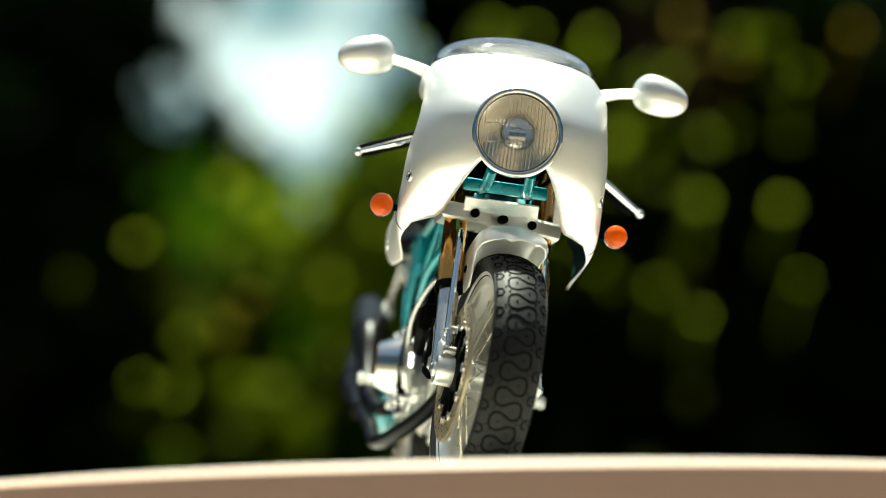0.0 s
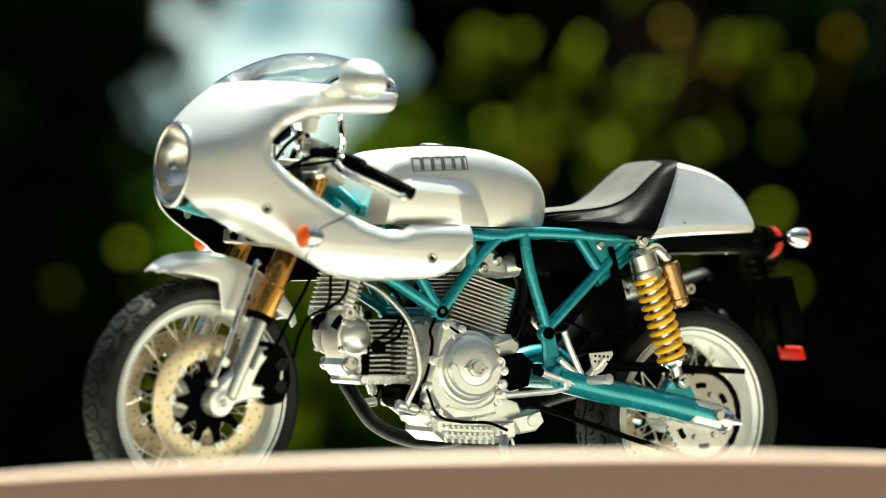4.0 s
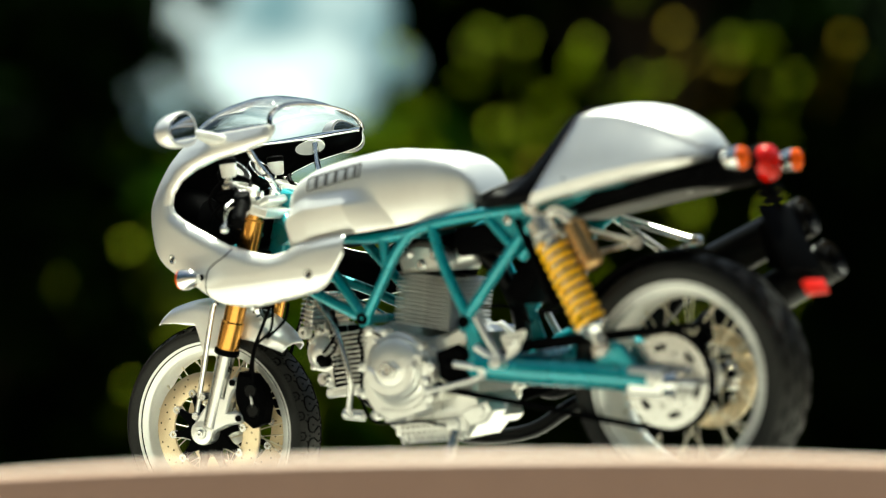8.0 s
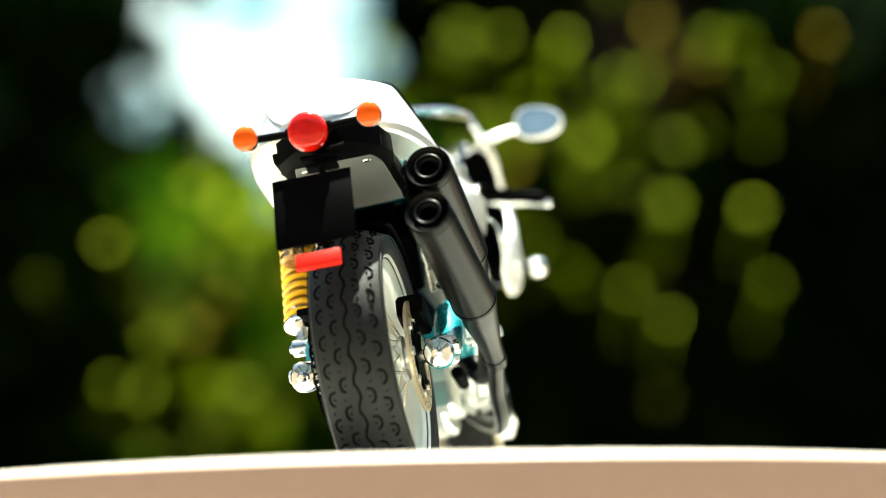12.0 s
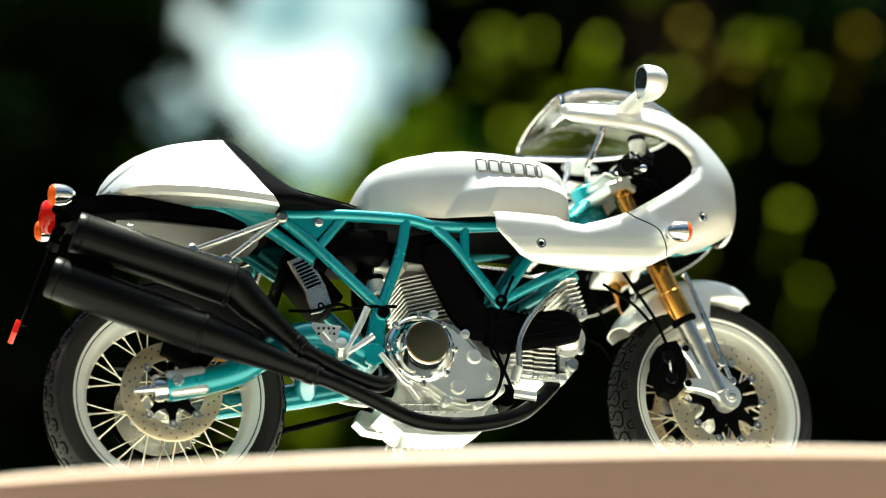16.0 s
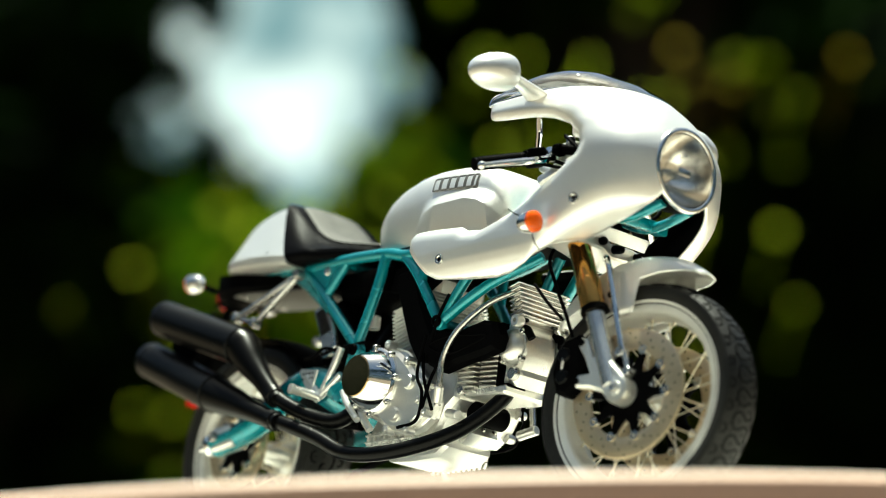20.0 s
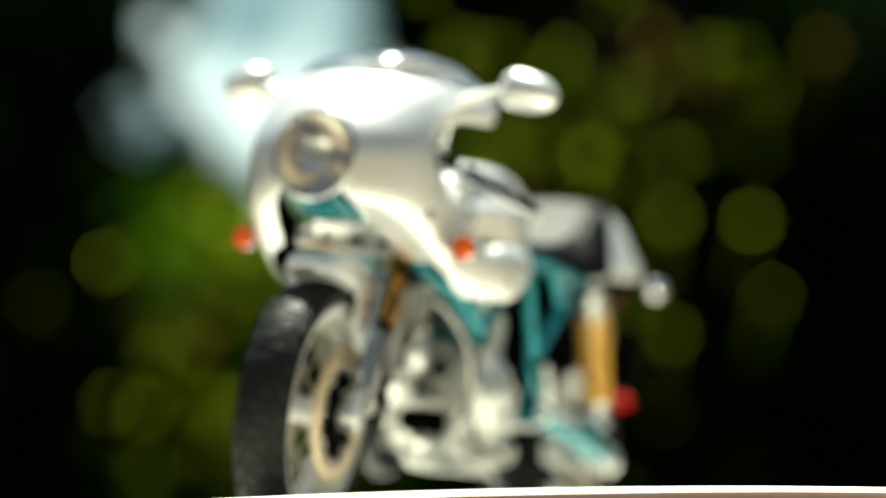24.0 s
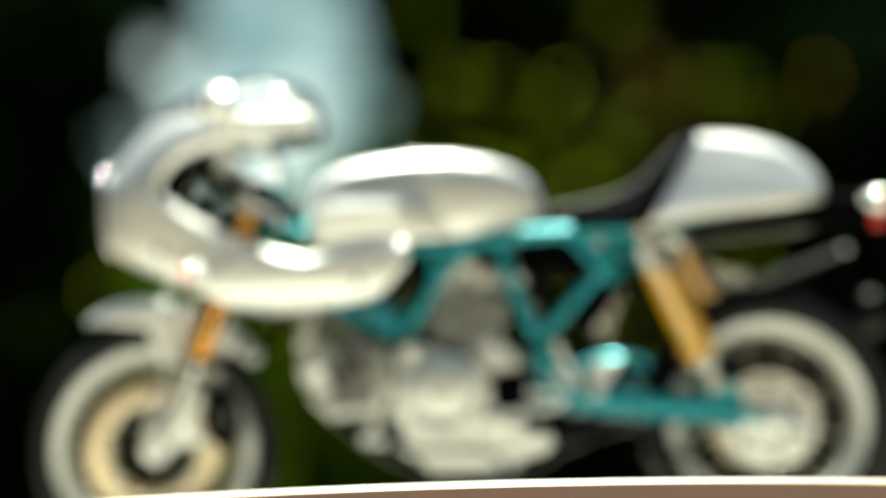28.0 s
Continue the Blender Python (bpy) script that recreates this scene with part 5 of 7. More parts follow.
# raised badge strokes on the tank: six outlined blocks
def tank_y(x, z, s):
    r = [p for p in tank_ring(x) if p.y > 0]
    zs = [p.z for p in r]
    return float(np.interp(z, zs, [p.y for p in r]))
def badge(s):
    x0, x1 = (0.250, 0.088) if s > 0 else (0.090, 0.262)
    n = 6
    ws = (1.1, 1.1, 1.1, 1.15, 1.0, 0.45)
    tot = sum(ws) + 0.25 * (n - 1)
    pos = 0.0
    for i in range(n):
        a = x0 + (x1 - x0) * pos / tot
        b = x0 + (x1 - x0) * (pos + ws[i]) / tot
        pos += ws[i] + 0.25
        lo, hi = -0.017, 0.017
        def at(x, h):
            z = 0.902 - 0.115 * (x - 0.17) + h if s > 0 else 0.891 - 0.095 * (x - 0.17) + h
            return V(x, s * (tank_y(x, z, s) + 0.0026), z)
        bm = bmesh.new()
        corners = [(a, lo), (a, hi), (b, hi), (b, lo)]
        line = []
        for (xa, za), (xb2, zb2) in zip(corners, corners[1:] + corners[:1]):
            for k in range(8):
                line.append(at(xa + (xb2 - xa) * k / 8, za + (zb2 - za) * k / 8))
        tube(bm, line, 0.0021, 6, closed=True)
        part("badge_outline", bm, M_DARKLINE, tank, "dark outlined badge stroke")
        bm = bmesh.new()
        vs = [[bm.verts.new(at(a + (b - a) * (0.12 + 0.76 * p / 3), lo + (hi - lo) * (0.1 + 0.8 * q / 3)) + Vector((0, s * 0.0004, 0))) for q in range(4)] for p in range(4)]
        for p in range(3):
            for q in range(3):
                bm.faces.new((vs[p][q], vs[p + 1][q], vs[p + 1][q + 1], vs[p][q + 1]))
        part("badge_stroke", bm, M_SILVER, tank, "raised silver badge stroke")
for s in (-1, 1):
    badge(s)

# seat and tail cowl
def slant_ring(xt, xb, zt, zb, wt, wb, lip=0.03, crown=0.006):
    key = [(0, zt + crown), (wt * 0.55, zt + crown * 0.7), (wt * 0.85, zt - 0.003), (wt * 1.0, zt - 0.012), (wt * 1.07, zt - 0.027)]
    q = (wb, zb + lip)
    p = key[-1]
    for k in (0.25, 0.5, 0.75):
        key.append((p[0] + (q[0] - p[0]) * k + 0.004, p[1] + (q[1] - p[1]) * k))
    key += [(wb * 0.995, zb + lip + 0.006), (wb, zb + lip - 0.006), (wb * 0.97, zb + 0.006), (wb * 0.93, zb), (wb * 0.5, zb), (0, zb)]
    pts = []
    for y, z in key:
        h = (z - zb) / (zt - zb)
        pts.append(V(xb + (xt - xb) * h, y, z))
    return pts + [V(p.x, -p.y, p.z) for p in pts[-2:0:-1]]

def cowl_ring(xt, xb, zt, zb, wt, wb, drop, lip):
    """A section of the tail: arched top, creased flat side panel, upright lip."""
    key = [(wt * k / 6, zt - drop * (k / 6) ** 2) for k in range(7)]
    p, q = (wt * 1.025, zt - drop - 0.006), (wb - 0.004, zb + lip + 0.003)
    key += [(p[0] + (q[0] - p[0]) * k / 4 + 0.003 * math.sin(math.pi * k / 4), p[1] + (q[1] - p[1]) * k / 4) for k in range(5)]
    key += [(wb, zb + lip - 0.004), (wb * 0.99, zb + 0.007), (wb * 0.96, zb), (wb * 0.5, zb), (0, zb)]
    pts = [V(xb + (xt - xb) * (z - zb) / (zt - zb), y, z) for y, z in key]
    return pts + [V(p.x, -p.y, p.z) for p in pts[-2:0:-1]]

COWL = [(-0.578, -0.445, 0.981, 0.757, 0.139, 0.218, 0.024, 0.030), (-0.625, -0.50, 0.982, 0.766, 0.139, 0.216, 0.028, 0.030), (-0.66, -0.56, 0.980, 0.774, 0.138, 0.213, 0.031, 0.030), (-0.70, -0.62, 0.974, 0.781, 0.136, 0.208, 0.034, 0.030), (-0.74, -0.68, 0.963, 0.787, 0.132, 0.199, 0.036, 0.029), (-0.78, -0.735, 0.946, 0.793, 0.125, 0.186, 0.038, 0.028), (-0.815, -0.78, 0.923, 0.798, 0.114, 0.168, 0.036, 0.025), (-0.842, -0.82, 0.899, 0.803, 0.098, 0.142, 0.032, 0.021), (-0.860, -0.846, 0.875, 0.808, 0.078, 0.111, 0.024, 0.015), (-0.868, -0.862, 0.858, 0.814, 0.050, 0.073, 0.014, 0.012), (-0.872, -0.869, 0.844, 0.822, 0.020, 0.028, 0.006, 0.005)]
# the tail runs slightly to its left towards the end
TAIL = Matrix(((1, 0, 0, 0), (-0.03, 1, 0, -0.005), (0, 0, 1, 0), (0, 0, 0, 1)))
bm = bmesh.new()
loft(bm, [cowl_ring(*c) for c in COWL])
cowl = part("tail_cowl", bm, M_SILVER, BIKE, "satin silver single-seat tail cowl", TAIL, 17)
for s in (-1, 1):
    for x0, x1 in ((-0.546, -0.588), (-0.596, -0.639)):
        bm = bmesh.new()
        k = lambda x: V(x, -0.03 * x - 0.005 + s * (0.2068 + (x + 0.60) * 0.07), 0.811)
        vs = [bm.verts.new(k(x) + Vector((0, s * e * 0.0, dz))) for x, dz, e in ((x0, -0.006, 0), (x1, -0.006, 0), (x1, 0.006, 1), (x0, 0.006, 1))]
        for v in vs[2:]:
            v.co.y -= s * 0.0070
        bm.faces.new(vs)
        bmesh.ops.solidify(bm, geom=bm.faces[:], thickness=0.002)
        part("name_bar", bm, M_INK, cowl, "small black printed bar")

SEAT = []
for k in range(13):
    t = k / 12
    xt = -0.205 + (-0.5785 + 0.205) * t
    xb = -0.205 + (-0.4455 + 0.205) * t
    zt = interp(xt, [-0.580, -0.562, -0.535, -0.50, -0.46, -0.41, -0.35, -0.29, -0.24, -0.205], [0.981, 0.976, 0.955, 0.925, 0.885, 0.850, 0.832, 0.822, 0.815, 0.808])
    zb = interp(xb, [-0.4425, -0.205], [0.762, 0.768])
    wb = interp(xt, [-0.5925, -0.45, -0.30, -0.205], [0.218, 0.206, 0.150, 0.086])
    wt = interp(xt, [-0.5925, -0.45, -0.30, -0.205], [0.137, 0.130, 0.100, 0.066])
    SEAT.append((xt, xb, zt, zb, wt, wb))
bm = bmesh.new()
loft(bm, [slant_ring(*c, lip=min(0.022, (c[2] - c[3]) * 0.35), crown=0.0) for c in SEAT])
seat = part("seat", bm, M_SEAT, BIKE, "black vinyl single seat", TAIL, 40)
bm = bmesh.new()
rings = []
for c in SEAT[:12]:
    xt, xb, zt, zb, wt, wb = c
    w = wt * interp(xt, [-0.5785, -0.45, -0.205], [0.70, 0.84, 0.92])
    x = xt
    rings.append([V(x, w * math.cos(a), zt - 0.004 + 0.016 * math.sin(a) ** 0.7) if 0 <= a <= math.pi else V(x, w * math.cos(a), zt - 0.012) for a in [math.pi * j / 16 for j in range(17)]])
loft(bm, rings)
part("seat_pad", bm, M_PAD, seat, "grey padded centre of the seat", TAIL, 60)
for s in (-1, 1):
    bm = bmesh.new()
    tube(bm, [V(c[0], s * c[4] * interp(c[0], [-0.5785, -0.45, -0.205], [0.73, 0.87, 0.95]), c[2] - 0.001) for c in SEAT[:12]], 0.0022, 6)
    part("seat_piping", bm, M_BLACK, seat, "", TAIL)

# tail lamp, undertray, plate
bm = bmesh.new()
loft(bm, [[V(x, y * w, z) for y, z in ((-1, z0 + h), (-1, z0), (-0.8, z0 - 0.008), (0.8, z0 - 0.008), (1, z0), (1, z0 + h))] for x, w, z0, h in ((-0.44, 0.10, 0.735, 0.025), (-0.60, 0.10, 0.745, 0.03), (-0.78, 0.13, 0.757, 0.04), (-0.87, 0.115, 0.757, 0.05), (-0.93, 0.070, 0.762, 0.048), (-0.955, 0.04, 0.770, 0.038))])
tray = part("undertray", bm, M_BLACK, BIKE, "black plastic tail undertray")
bm = bmesh.new()
prism(bm, [(-0.46, 0.0), (-0.47, 0.095), (-0.76, 0.100), (-0.86, 0.085), (-0.875, 0.0), (-0.86, -0.085), (-0.76, -0.100), (-0.47, -0.095)], 0.0, 0.006, 0.002, Matrix.Translation((0, 0, 0.731)) @ Matrix.Rotation(radians(5), 4, "Y") @ Matrix.Translation((0, 0, -0.055)) @ Matrix.Rotation(radians(90), 4, "X"))
lbl = part("battery_cover", bm, M_GREY, tray, "grey underseat cover with a printed label")
for y, lens in ((-0.062, (0.05, 0.03, 0.06, 0.04)), (-0.030, (0.03, 0.06, 0.03, 0.05, 0.02)), (0.002, (0.06, 0.04, 0.05)), (0.034, (0.03, 0.05, 0.04, 0.03))):
    x = -0.52
    for ln_ in lens:
        bm = bmesh.new()
        xc = x - ln_ / 2
        box(bm, (xc, y, 0.733 - xc * 0.0872 - 0.0556), (ln_, 0.011, 0.0012), Matrix.Rotation(radians(5), 4, "Y"))
        part("label_bar", bm, M_INK, lbl)
        x -= ln_ + 0.014
for s in (-1, 1):
    bm = bmesh.new()
    lathe(bm, [(0, 0.004), (0.008, 0.004), (0.011, 0.0), (0.011, -0.006), (0, -0.006)], (-0.80, s * 0.07, 0.7475), (0, 0, -1), 14)
    part("cover_screw", bm, M_STEEL, lbl)
bm = bmesh.new()
rod(bm, (-0.86, 0.016, 0.812), (-0.97, 0.019, 0.793), 0.026, 0.030)
lathe(bm, [(0.034, 0.0), (0.044, 0.006), (0.046, 0.012), (0.044, 0.03), (0.02, 0.034), (0, 0.034)], (-0.985, 0.019, 0.790), (1, 0, 0.0), 32)
tl = part("tail_lamp", bm, M_BLACK, BIKE, "round red tail lamp on a black stalk")
bm = bmesh.new()
lathe(bm, [(0.044, -0.004), (0.044, 0.010), (0.041, 0.019), (0.032, 0.026), (0.017, 0.029), (0, 0.030)], (-0.985, 0.019, 0.790), (-1, 0, 0), 36)
rl = part("tail_lens", bm, M_RED, tl, "red plastic lens")
for r in (0.012, 0.024, 0.036):
    bm = bmesh.new()
    torus(bm, (-1.0155 + r * r * 6, 0.019, 0.790), (1, 0, 0), r, 0.001, 30, 5)
    part("lens_ring", bm, M_RED, rl)
bm = bmesh.new()
loft(bm, [[V(x, y, z) for x, z, y in ((-0.948 + dx, 0.765, w), (-0.972 + dx, 0.752, w), (-0.972 + dx, 0.752, -w), (-0.948 + dx, 0.765, -w))] for dx, w in ((0.02, 0.05), (0.0, 0.05))])
rod(bm, (-0.955, 0.0, 0.77), (-0.99, 0, 0.705), 0.012)
box(bm, (-0.978, 0, 0.728), (0.03, 0.09, 0.012), Matrix.Rotation(radians(20), 4, "Y"), 0.003)
box(bm, (-0.985, 0, 0.708), (0.03, 0.07, 0.010), Matrix.Rotation(radians(20), 4, "Y"), 0.003)
part("plate_bracket", bm, M_BLACK, BIKE, "black plate bracket")
bm = bmesh.new()
tl_m = Matrix.Translation((-1.028, 0.026, 0.610)) @ Matrix.Rotation(radians(21), 4, "Y")
box(bm, (0, 0, 0), (0.006, 0.175, 0.175), None, 0.002)
bm.transform(tl_m)
plate = part("plate", bm, M_BLACK, BIKE, "blank black rear plate")
bm = bmesh.new()
box(bm, (0, 0, 0), (0.014, 0.098, 0.036), None, 0.003)
bm.transform(Matrix.Translation((-1.082, 0.024, 0.488)) @ Matrix.Rotation(radians(21), 4, "Y"))
part("rear_reflector", bm, M_REDREFL, plate, "red rectangular rear reflector")
bm = bmesh.new()
tube(bm, [V(-0.995, 0.0, 0.70), V(-1.02, 0.0, 0.60), V(-1.062, 0.01, 0.50)], 0.008, 8)
part("plate_stay", bm, M_BLACK, plate)
# black inner panels round the battery, ahead of the rear wheel
bm = bmesh.new()
prism(bm, [(-0.44, 0.728), (-0.86, 0.763), (-0.87, 0.785), (-0.44, 0.768)], -0.118, 0.128, 0.004)
part("tail_floor", bm, M_BLACK, BIKE, "black tail floor panel")
bm = bmesh.new()
box(bm, (-0.405, 0.055, 0.622), (0.012, 0.215, 0.235), Matrix.Rotation(radians(20), 4, "Y"), 0.004)
ip = part("inner_fender", bm, M_BLACK, BIKE, "black inner fender panel")
for y, z in ((0.10, 0.60), (0.02, 0.60), (0.10, 0.68)):
    bm = bmesh.new()
    lathe(bm, [(0, 0.004), (0.006, 0.004), (0.009, 0.0), (0.009, -0.006), (0, -0.006)], (-0.411 - (0.622 - z) * 0.36, y, z), (-1, 0, 0.36), 12)
    part("panel_screw", bm, M_GREY, ip)
# inner rear hugger
bm = bmesh.new()
grid(bm, lambda u, v: Vector((RX + 0.318 * math.cos(radians(30 + 70 * u)), (2 * v - 1) * 0.088, RZ + 0.318 * math.sin(radians(30 + 70 * u)) - 0.012 * (2 * v - 1) ** 2)), 24, 10)
hug = part("mudguard", bm, M_BLACK, BIKE, "black inner mudguard")
hm = hug.modifiers.new("thick", "SOLIDIFY")
hm.thickness = 0.004 * S
# ---- frame ----
def ftube(pts, r=0.0145, n=6, parent=None, label=""):
    bm = bmesh.new()
    tube(bm, spline([Vector(p) for p in pts], n), r, 14)
    return part("frame_tube", bm, M_TEAL, parent or frame_main, label)

bm = bmesh.new()
for s in (-1, 1):
    tube(bm, spline([(0.36, s * 0.10, 0.775), (0.14, s * 0.132, 0.742), (-0.02, s * 0.138, 0.735), (-0.10, s * 0.140, 0.750), (-0.27, s * 0.142, 0.757), (-0.43, s * 0.138, 0.755)], 6), 0.0155, 14)
frame_main = part("frame", bm, M_TEAL, BIKE, "teal steel trellis frame")
for s in (-1, 1):
    y = s * 0.138
    ftube([(-0.030, y, 0.733), (0.015, y, 0.690), (0.050, y, 0.645), (0.130, y, 0.533)])
    ftube([(0.130, y, 0.533), (0.285, s * 0.125, 0.612), (0.42, s * 0.07, 0.68)])
    ftube([(0.130, y, 0.533), (0.205, s * 0.13, 0.635), (0.29, s * 0.115, 0.745)])
    ftube([(0.052, y, 0.735), (0.047, y, 0.650)], 0.013)
    ftube([(-0.103, y * 1.02, 0.748), (-0.128, y * 1.04, 0.65), (-0.186, y * 1.05, 0.510)])
    ftube([(-0.186, y * 1.05, 0.510), (-0.30, y * 1.04, 0.625), (-0.37, y * 1.02, 0.695), (-0.435, y, 0.752)], 0.0155)
    ftube([(-0.262, y, 0.757), (-0.335, y * 1.03, 0.672)], 0.013)
    ftube([(-0.43, s * 0.13, 0.752), (-0.60, s * 0.105, 0.778), (-0.78, s * 0.075, 0.812)], 0.013)
    ftube([(-0.345, s * 0.120, 0.640), (-0.45, s * 0.115, 0.716), (-0.54, s * 0.110, 0.765), (-0.63, s * 0.105, 0.800)], 0.016)
    bm = bmesh.new()
    prism(bm, [(-0.43, 0.757), (-0.60, 0.790), (-0.58, 0.775), (-0.50, 0.735), (-0.46, 0.722)], s * 0.112, s * 0.128, 0.003)
    part("subframe_plate", bm, M_TEAL, frame_main)
    # gusset
    bm = bmesh.new()
    prism(bm, [(-0.285, 0.752), (-0.425, 0.752), (-0.405, 0.722), (-0.345, 0.682)], y * 0.97, y * 1.07, 0.004)
    part("frame_gusset", bm, M_TEAL, frame_main)
    bm = bmesh.new()
    lathe(bm, [(0, 0.006), (0.008, 0.007), (0.012, 0.004), (0.013, 0.0), (0.013, -0.006), (0, -0.006)], (-0.335, y * 1.075, 0.734), (0, s, 0), 16)
    part("gusset_bolt", bm, M_STEEL, BIKE)
    # lower engine plate
    bm = bmesh.new()
    prism(bm, [(-0.165, 0.520), (-0.205, 0.520), (-0.222, 0.46), (-0.240, 0.40), (-0.205, 0.372), (-0.182, 0.40), (-0.178, 0.45)], y * 0.98, y * 1.10, 0.005)
    part("engine_plate", bm, M_TEAL, frame_main)
    for x, z in ((-0.183, 0.497), (0.132, 0.534)):
        bm = bmesh.new()
        yy = y * 1.10 if x < 0 else y * 1.04
        rod(bm, (x, yy - s * 0.02, z), (x, yy + s * 0.006, z), 0.021, seg=20)
        bo = part("engine_bolt", bm, M_TEAL, BIKE)
        bm = bmesh.new()
        lathe(bm, [(0.0, 0.002), (0.007, 0.002), (0.009, 0.009), (0.014, 0.009), (0.0155, 0.006), (0.0155, -0.004), (0, -0.004)], (x, yy + s * 0.006, z), (0, s, 0), 16)
        part("bolt_cap", bm, M_BLACK, bo, "black bolt cap")
    # cross tubes in front under the tank
    ftube([(0.36, s * 0.10, 0.775), (0.43, s * 0.05, 0.84)], 0.016)
ftube([(-0.30, -0.14, 0.757), (-0.30, 0.14, 0.757)], 0.013)
ftube([(0.13, -0.138, 0.533), (0.13, 0.138, 0.533)], 0.012)
bm = bmesh.new()
box(bm, (0.425, 0, 0.80), (0.09, 0.10, 0.07), Matrix.Rotation(radians(20), 4, "Y"), 0.012)
part("head_gusset", bm, M_TEAL, frame_main)

# airbox and electrics inside the frame
bm = bmesh.new()
box(bm, (-0.235, 0, 0.700), (0.19, 0.21, 0.075), None, 0.012)
part("airbox", bm, M_BLACK, BIKE, "black airbox")
bm = bmesh.new()
box(bm, (-0.33, 0, 0.60), (0.06, 0.17, 0.15), Matrix.Rotation(radians(-38), 4, "Y"), 0.008)
part("battery_box", bm, M_BLACK, BIKE, "black battery box")
bm = bmesh.new()
prism(bm, [(-0.412, 0.640), (-0.352, 0.668), (-0.338, 0.620), (-0.318, 0.580), (-0.306, 0.530), (-0.330, 0.508), (-0.358, 0.503), (-0.372, 0.560)], -0.122, -0.104, 0.003)
reg = part("regulator", bm, M_STEEL, BIKE, "grey voltage regulator with black cooling slots")
for k in range(8):
    t = k / 7
    p, q = V(-0.398 + 0.030 * t, -0.1235, 0.628 - 0.060 * t), V(-0.366 + 0.034 * t, -0.1235, 0.643 - 0.060 * t)
    bm = bmesh.new()
    tube(bm, [p, p.lerp(q, 0.5), q], 0.0028, 6)
    part("regulator_slot", bm, M_BLACK, reg)
bm = bmesh.new()
box(bm, (-0.326, -0.112, 0.632), (0.034, 0.030, 0.040), Matrix.Rotation(radians(25), 4, "Y"), 0.004)
part("regulator_plug", bm, M_BLACK, reg, "black wiring plug")
bm = bmesh.new()
lathe(bm, [(0.004, 0.002), (0.009, 0.002), (0.009, -0.004), (0.004, -0.004)], (-0.334, -0.122, 0.522), (0, -1, 0), 14, closed=True)
part("regulator_bolt", bm, M_BLACK, reg)
bm = bmesh.new()
rod(bm, (-0.18, -0.10, 0.565), (-0.18, -0.10, 0.60), 0.018)
fr = part("fluid_reservoir", bm, M_WHITE, BIKE, "white rear brake fluid reservoir")
bm = bmesh.new()
rod(bm, (-0.18, -0.10, 0.60), (-0.18, -0.10, 0.612), 0.019)
part("reservoir_cap", bm, M_BLACK, fr)
bm = bmesh.new()
tube(bm, spline([(0.10, 0, 0.70), (-0.02, 0.02, 0.69), (-0.12, 0, 0.70)], 5), 0.035, 14)
part("intake", bm, M_BLACK, BIKE)

# ---- engine ----
bm = bmesh.new()
CASE = [(0.135, 0.510), (0.098, 0.520), (0.05, 0.490), (-0.02, 0.470), (-0.075, 0.475), (-0.120, 0.490), (-0.150, 0.470), (-0.140, 0.42), (-0.155, 0.37), (-0.150, 0.32), (-0.175, 0.285), (-0.180, 0.255), (-0.160, 0.240), (0.085, 0.250), (0.112, 0.285), (0.128, 0.320), (0.160, 0.345), (0.165, 0.40), (0.158, 0.45)]
prism(bm, CASE, -0.088, 0.088, 0.012)
case = part("crankcase", bm, M_ALU, BIKE, "cast aluminium crankcase", angle=30)
# left alternator cover
bm = bmesh.new()
L1 = [(0.128, 0.505), (0.098, 0.512), (0.06, 0.488), (0.0, 0.465), (-0.045, 0.440), (-0.062, 0.40), (-0.058, 0.345), (-0.045, 0.310), (-0.05, 0.285), (0.02, 0.268), (0.08, 0.262), (0.125, 0.290), (0.155, 0.335), (0.158, 0.38), (0.148, 0.415), (0.140, 0.46)]
prism(bm, L1, 0.080, 0.148, 0.010)
cov = part("alternator_cover", bm, M_ALU, BIKE, "cast alternator cover with a stepped round boss", angle=30)
bm = bmesh.new()
lathe(bm, [(0.094, -0.02), (0.094, 0.003), (0.090, 0.007), (0.084, 0.009), (0.083, 0.015), (0.078, 0.021), (0.062, 0.028), (0.040, 0.032), (0.020, 0.033), (0.0, 0.033)], (0.042, 0.146, 0.398), (0, 1, 0), 56)
part("cover_boss", bm, M_ALU, cov)
bm = bmesh.new()
out = []
for k in range(36):
    a = math.pi * (1.03 + 0.94 * k / 35)
    out.append((0.042 + 0.080 * math.cos(a), 0.404 + 0.076 * math.sin(a)))
out += [(0.112, 0.412), (0.096, 0.404), (0.086, 0.390)]
for k in range(13):
    a = math.pi * (-0.08 - 0.84 * k / 12)
    out.append((0.042 + 0.046 * math.cos(a), 0.398 + 0.040 * math.sin(a)))
out += [(-0.002, 0.390), (-0.012, 0.404), (-0.028, 0.412)]
prism(bm, out, 0.150, 0.181, 0.005)
part("cover_step", bm, M_ALU, cov)
bm = bmesh.new()
prism(bm, [(0.042 - 0.034, 0.398), (0.042 - 0.014, 0.419), (0.042 + 0.014, 0.419), (0.042 + 0.034, 0.398), (0.042 + 0.014, 0.377), (0.042 - 0.014, 0.377)], 0.172, 0.188, 0.003)
part("inspection_cap", bm, M_ALU, cov)
bm = bmesh.new()
lathe(bm, [(0, 0.004), (0.010, 0.004), (0.013, 0.008), (0.017, 0.008), (0.018, 0.004), (0.018, -0.004), (0, -0.004)], (0.042, 0.189, 0.398), (0, 1, 0), 24)
part("cap_plug", bm, M_STEEL, cov)
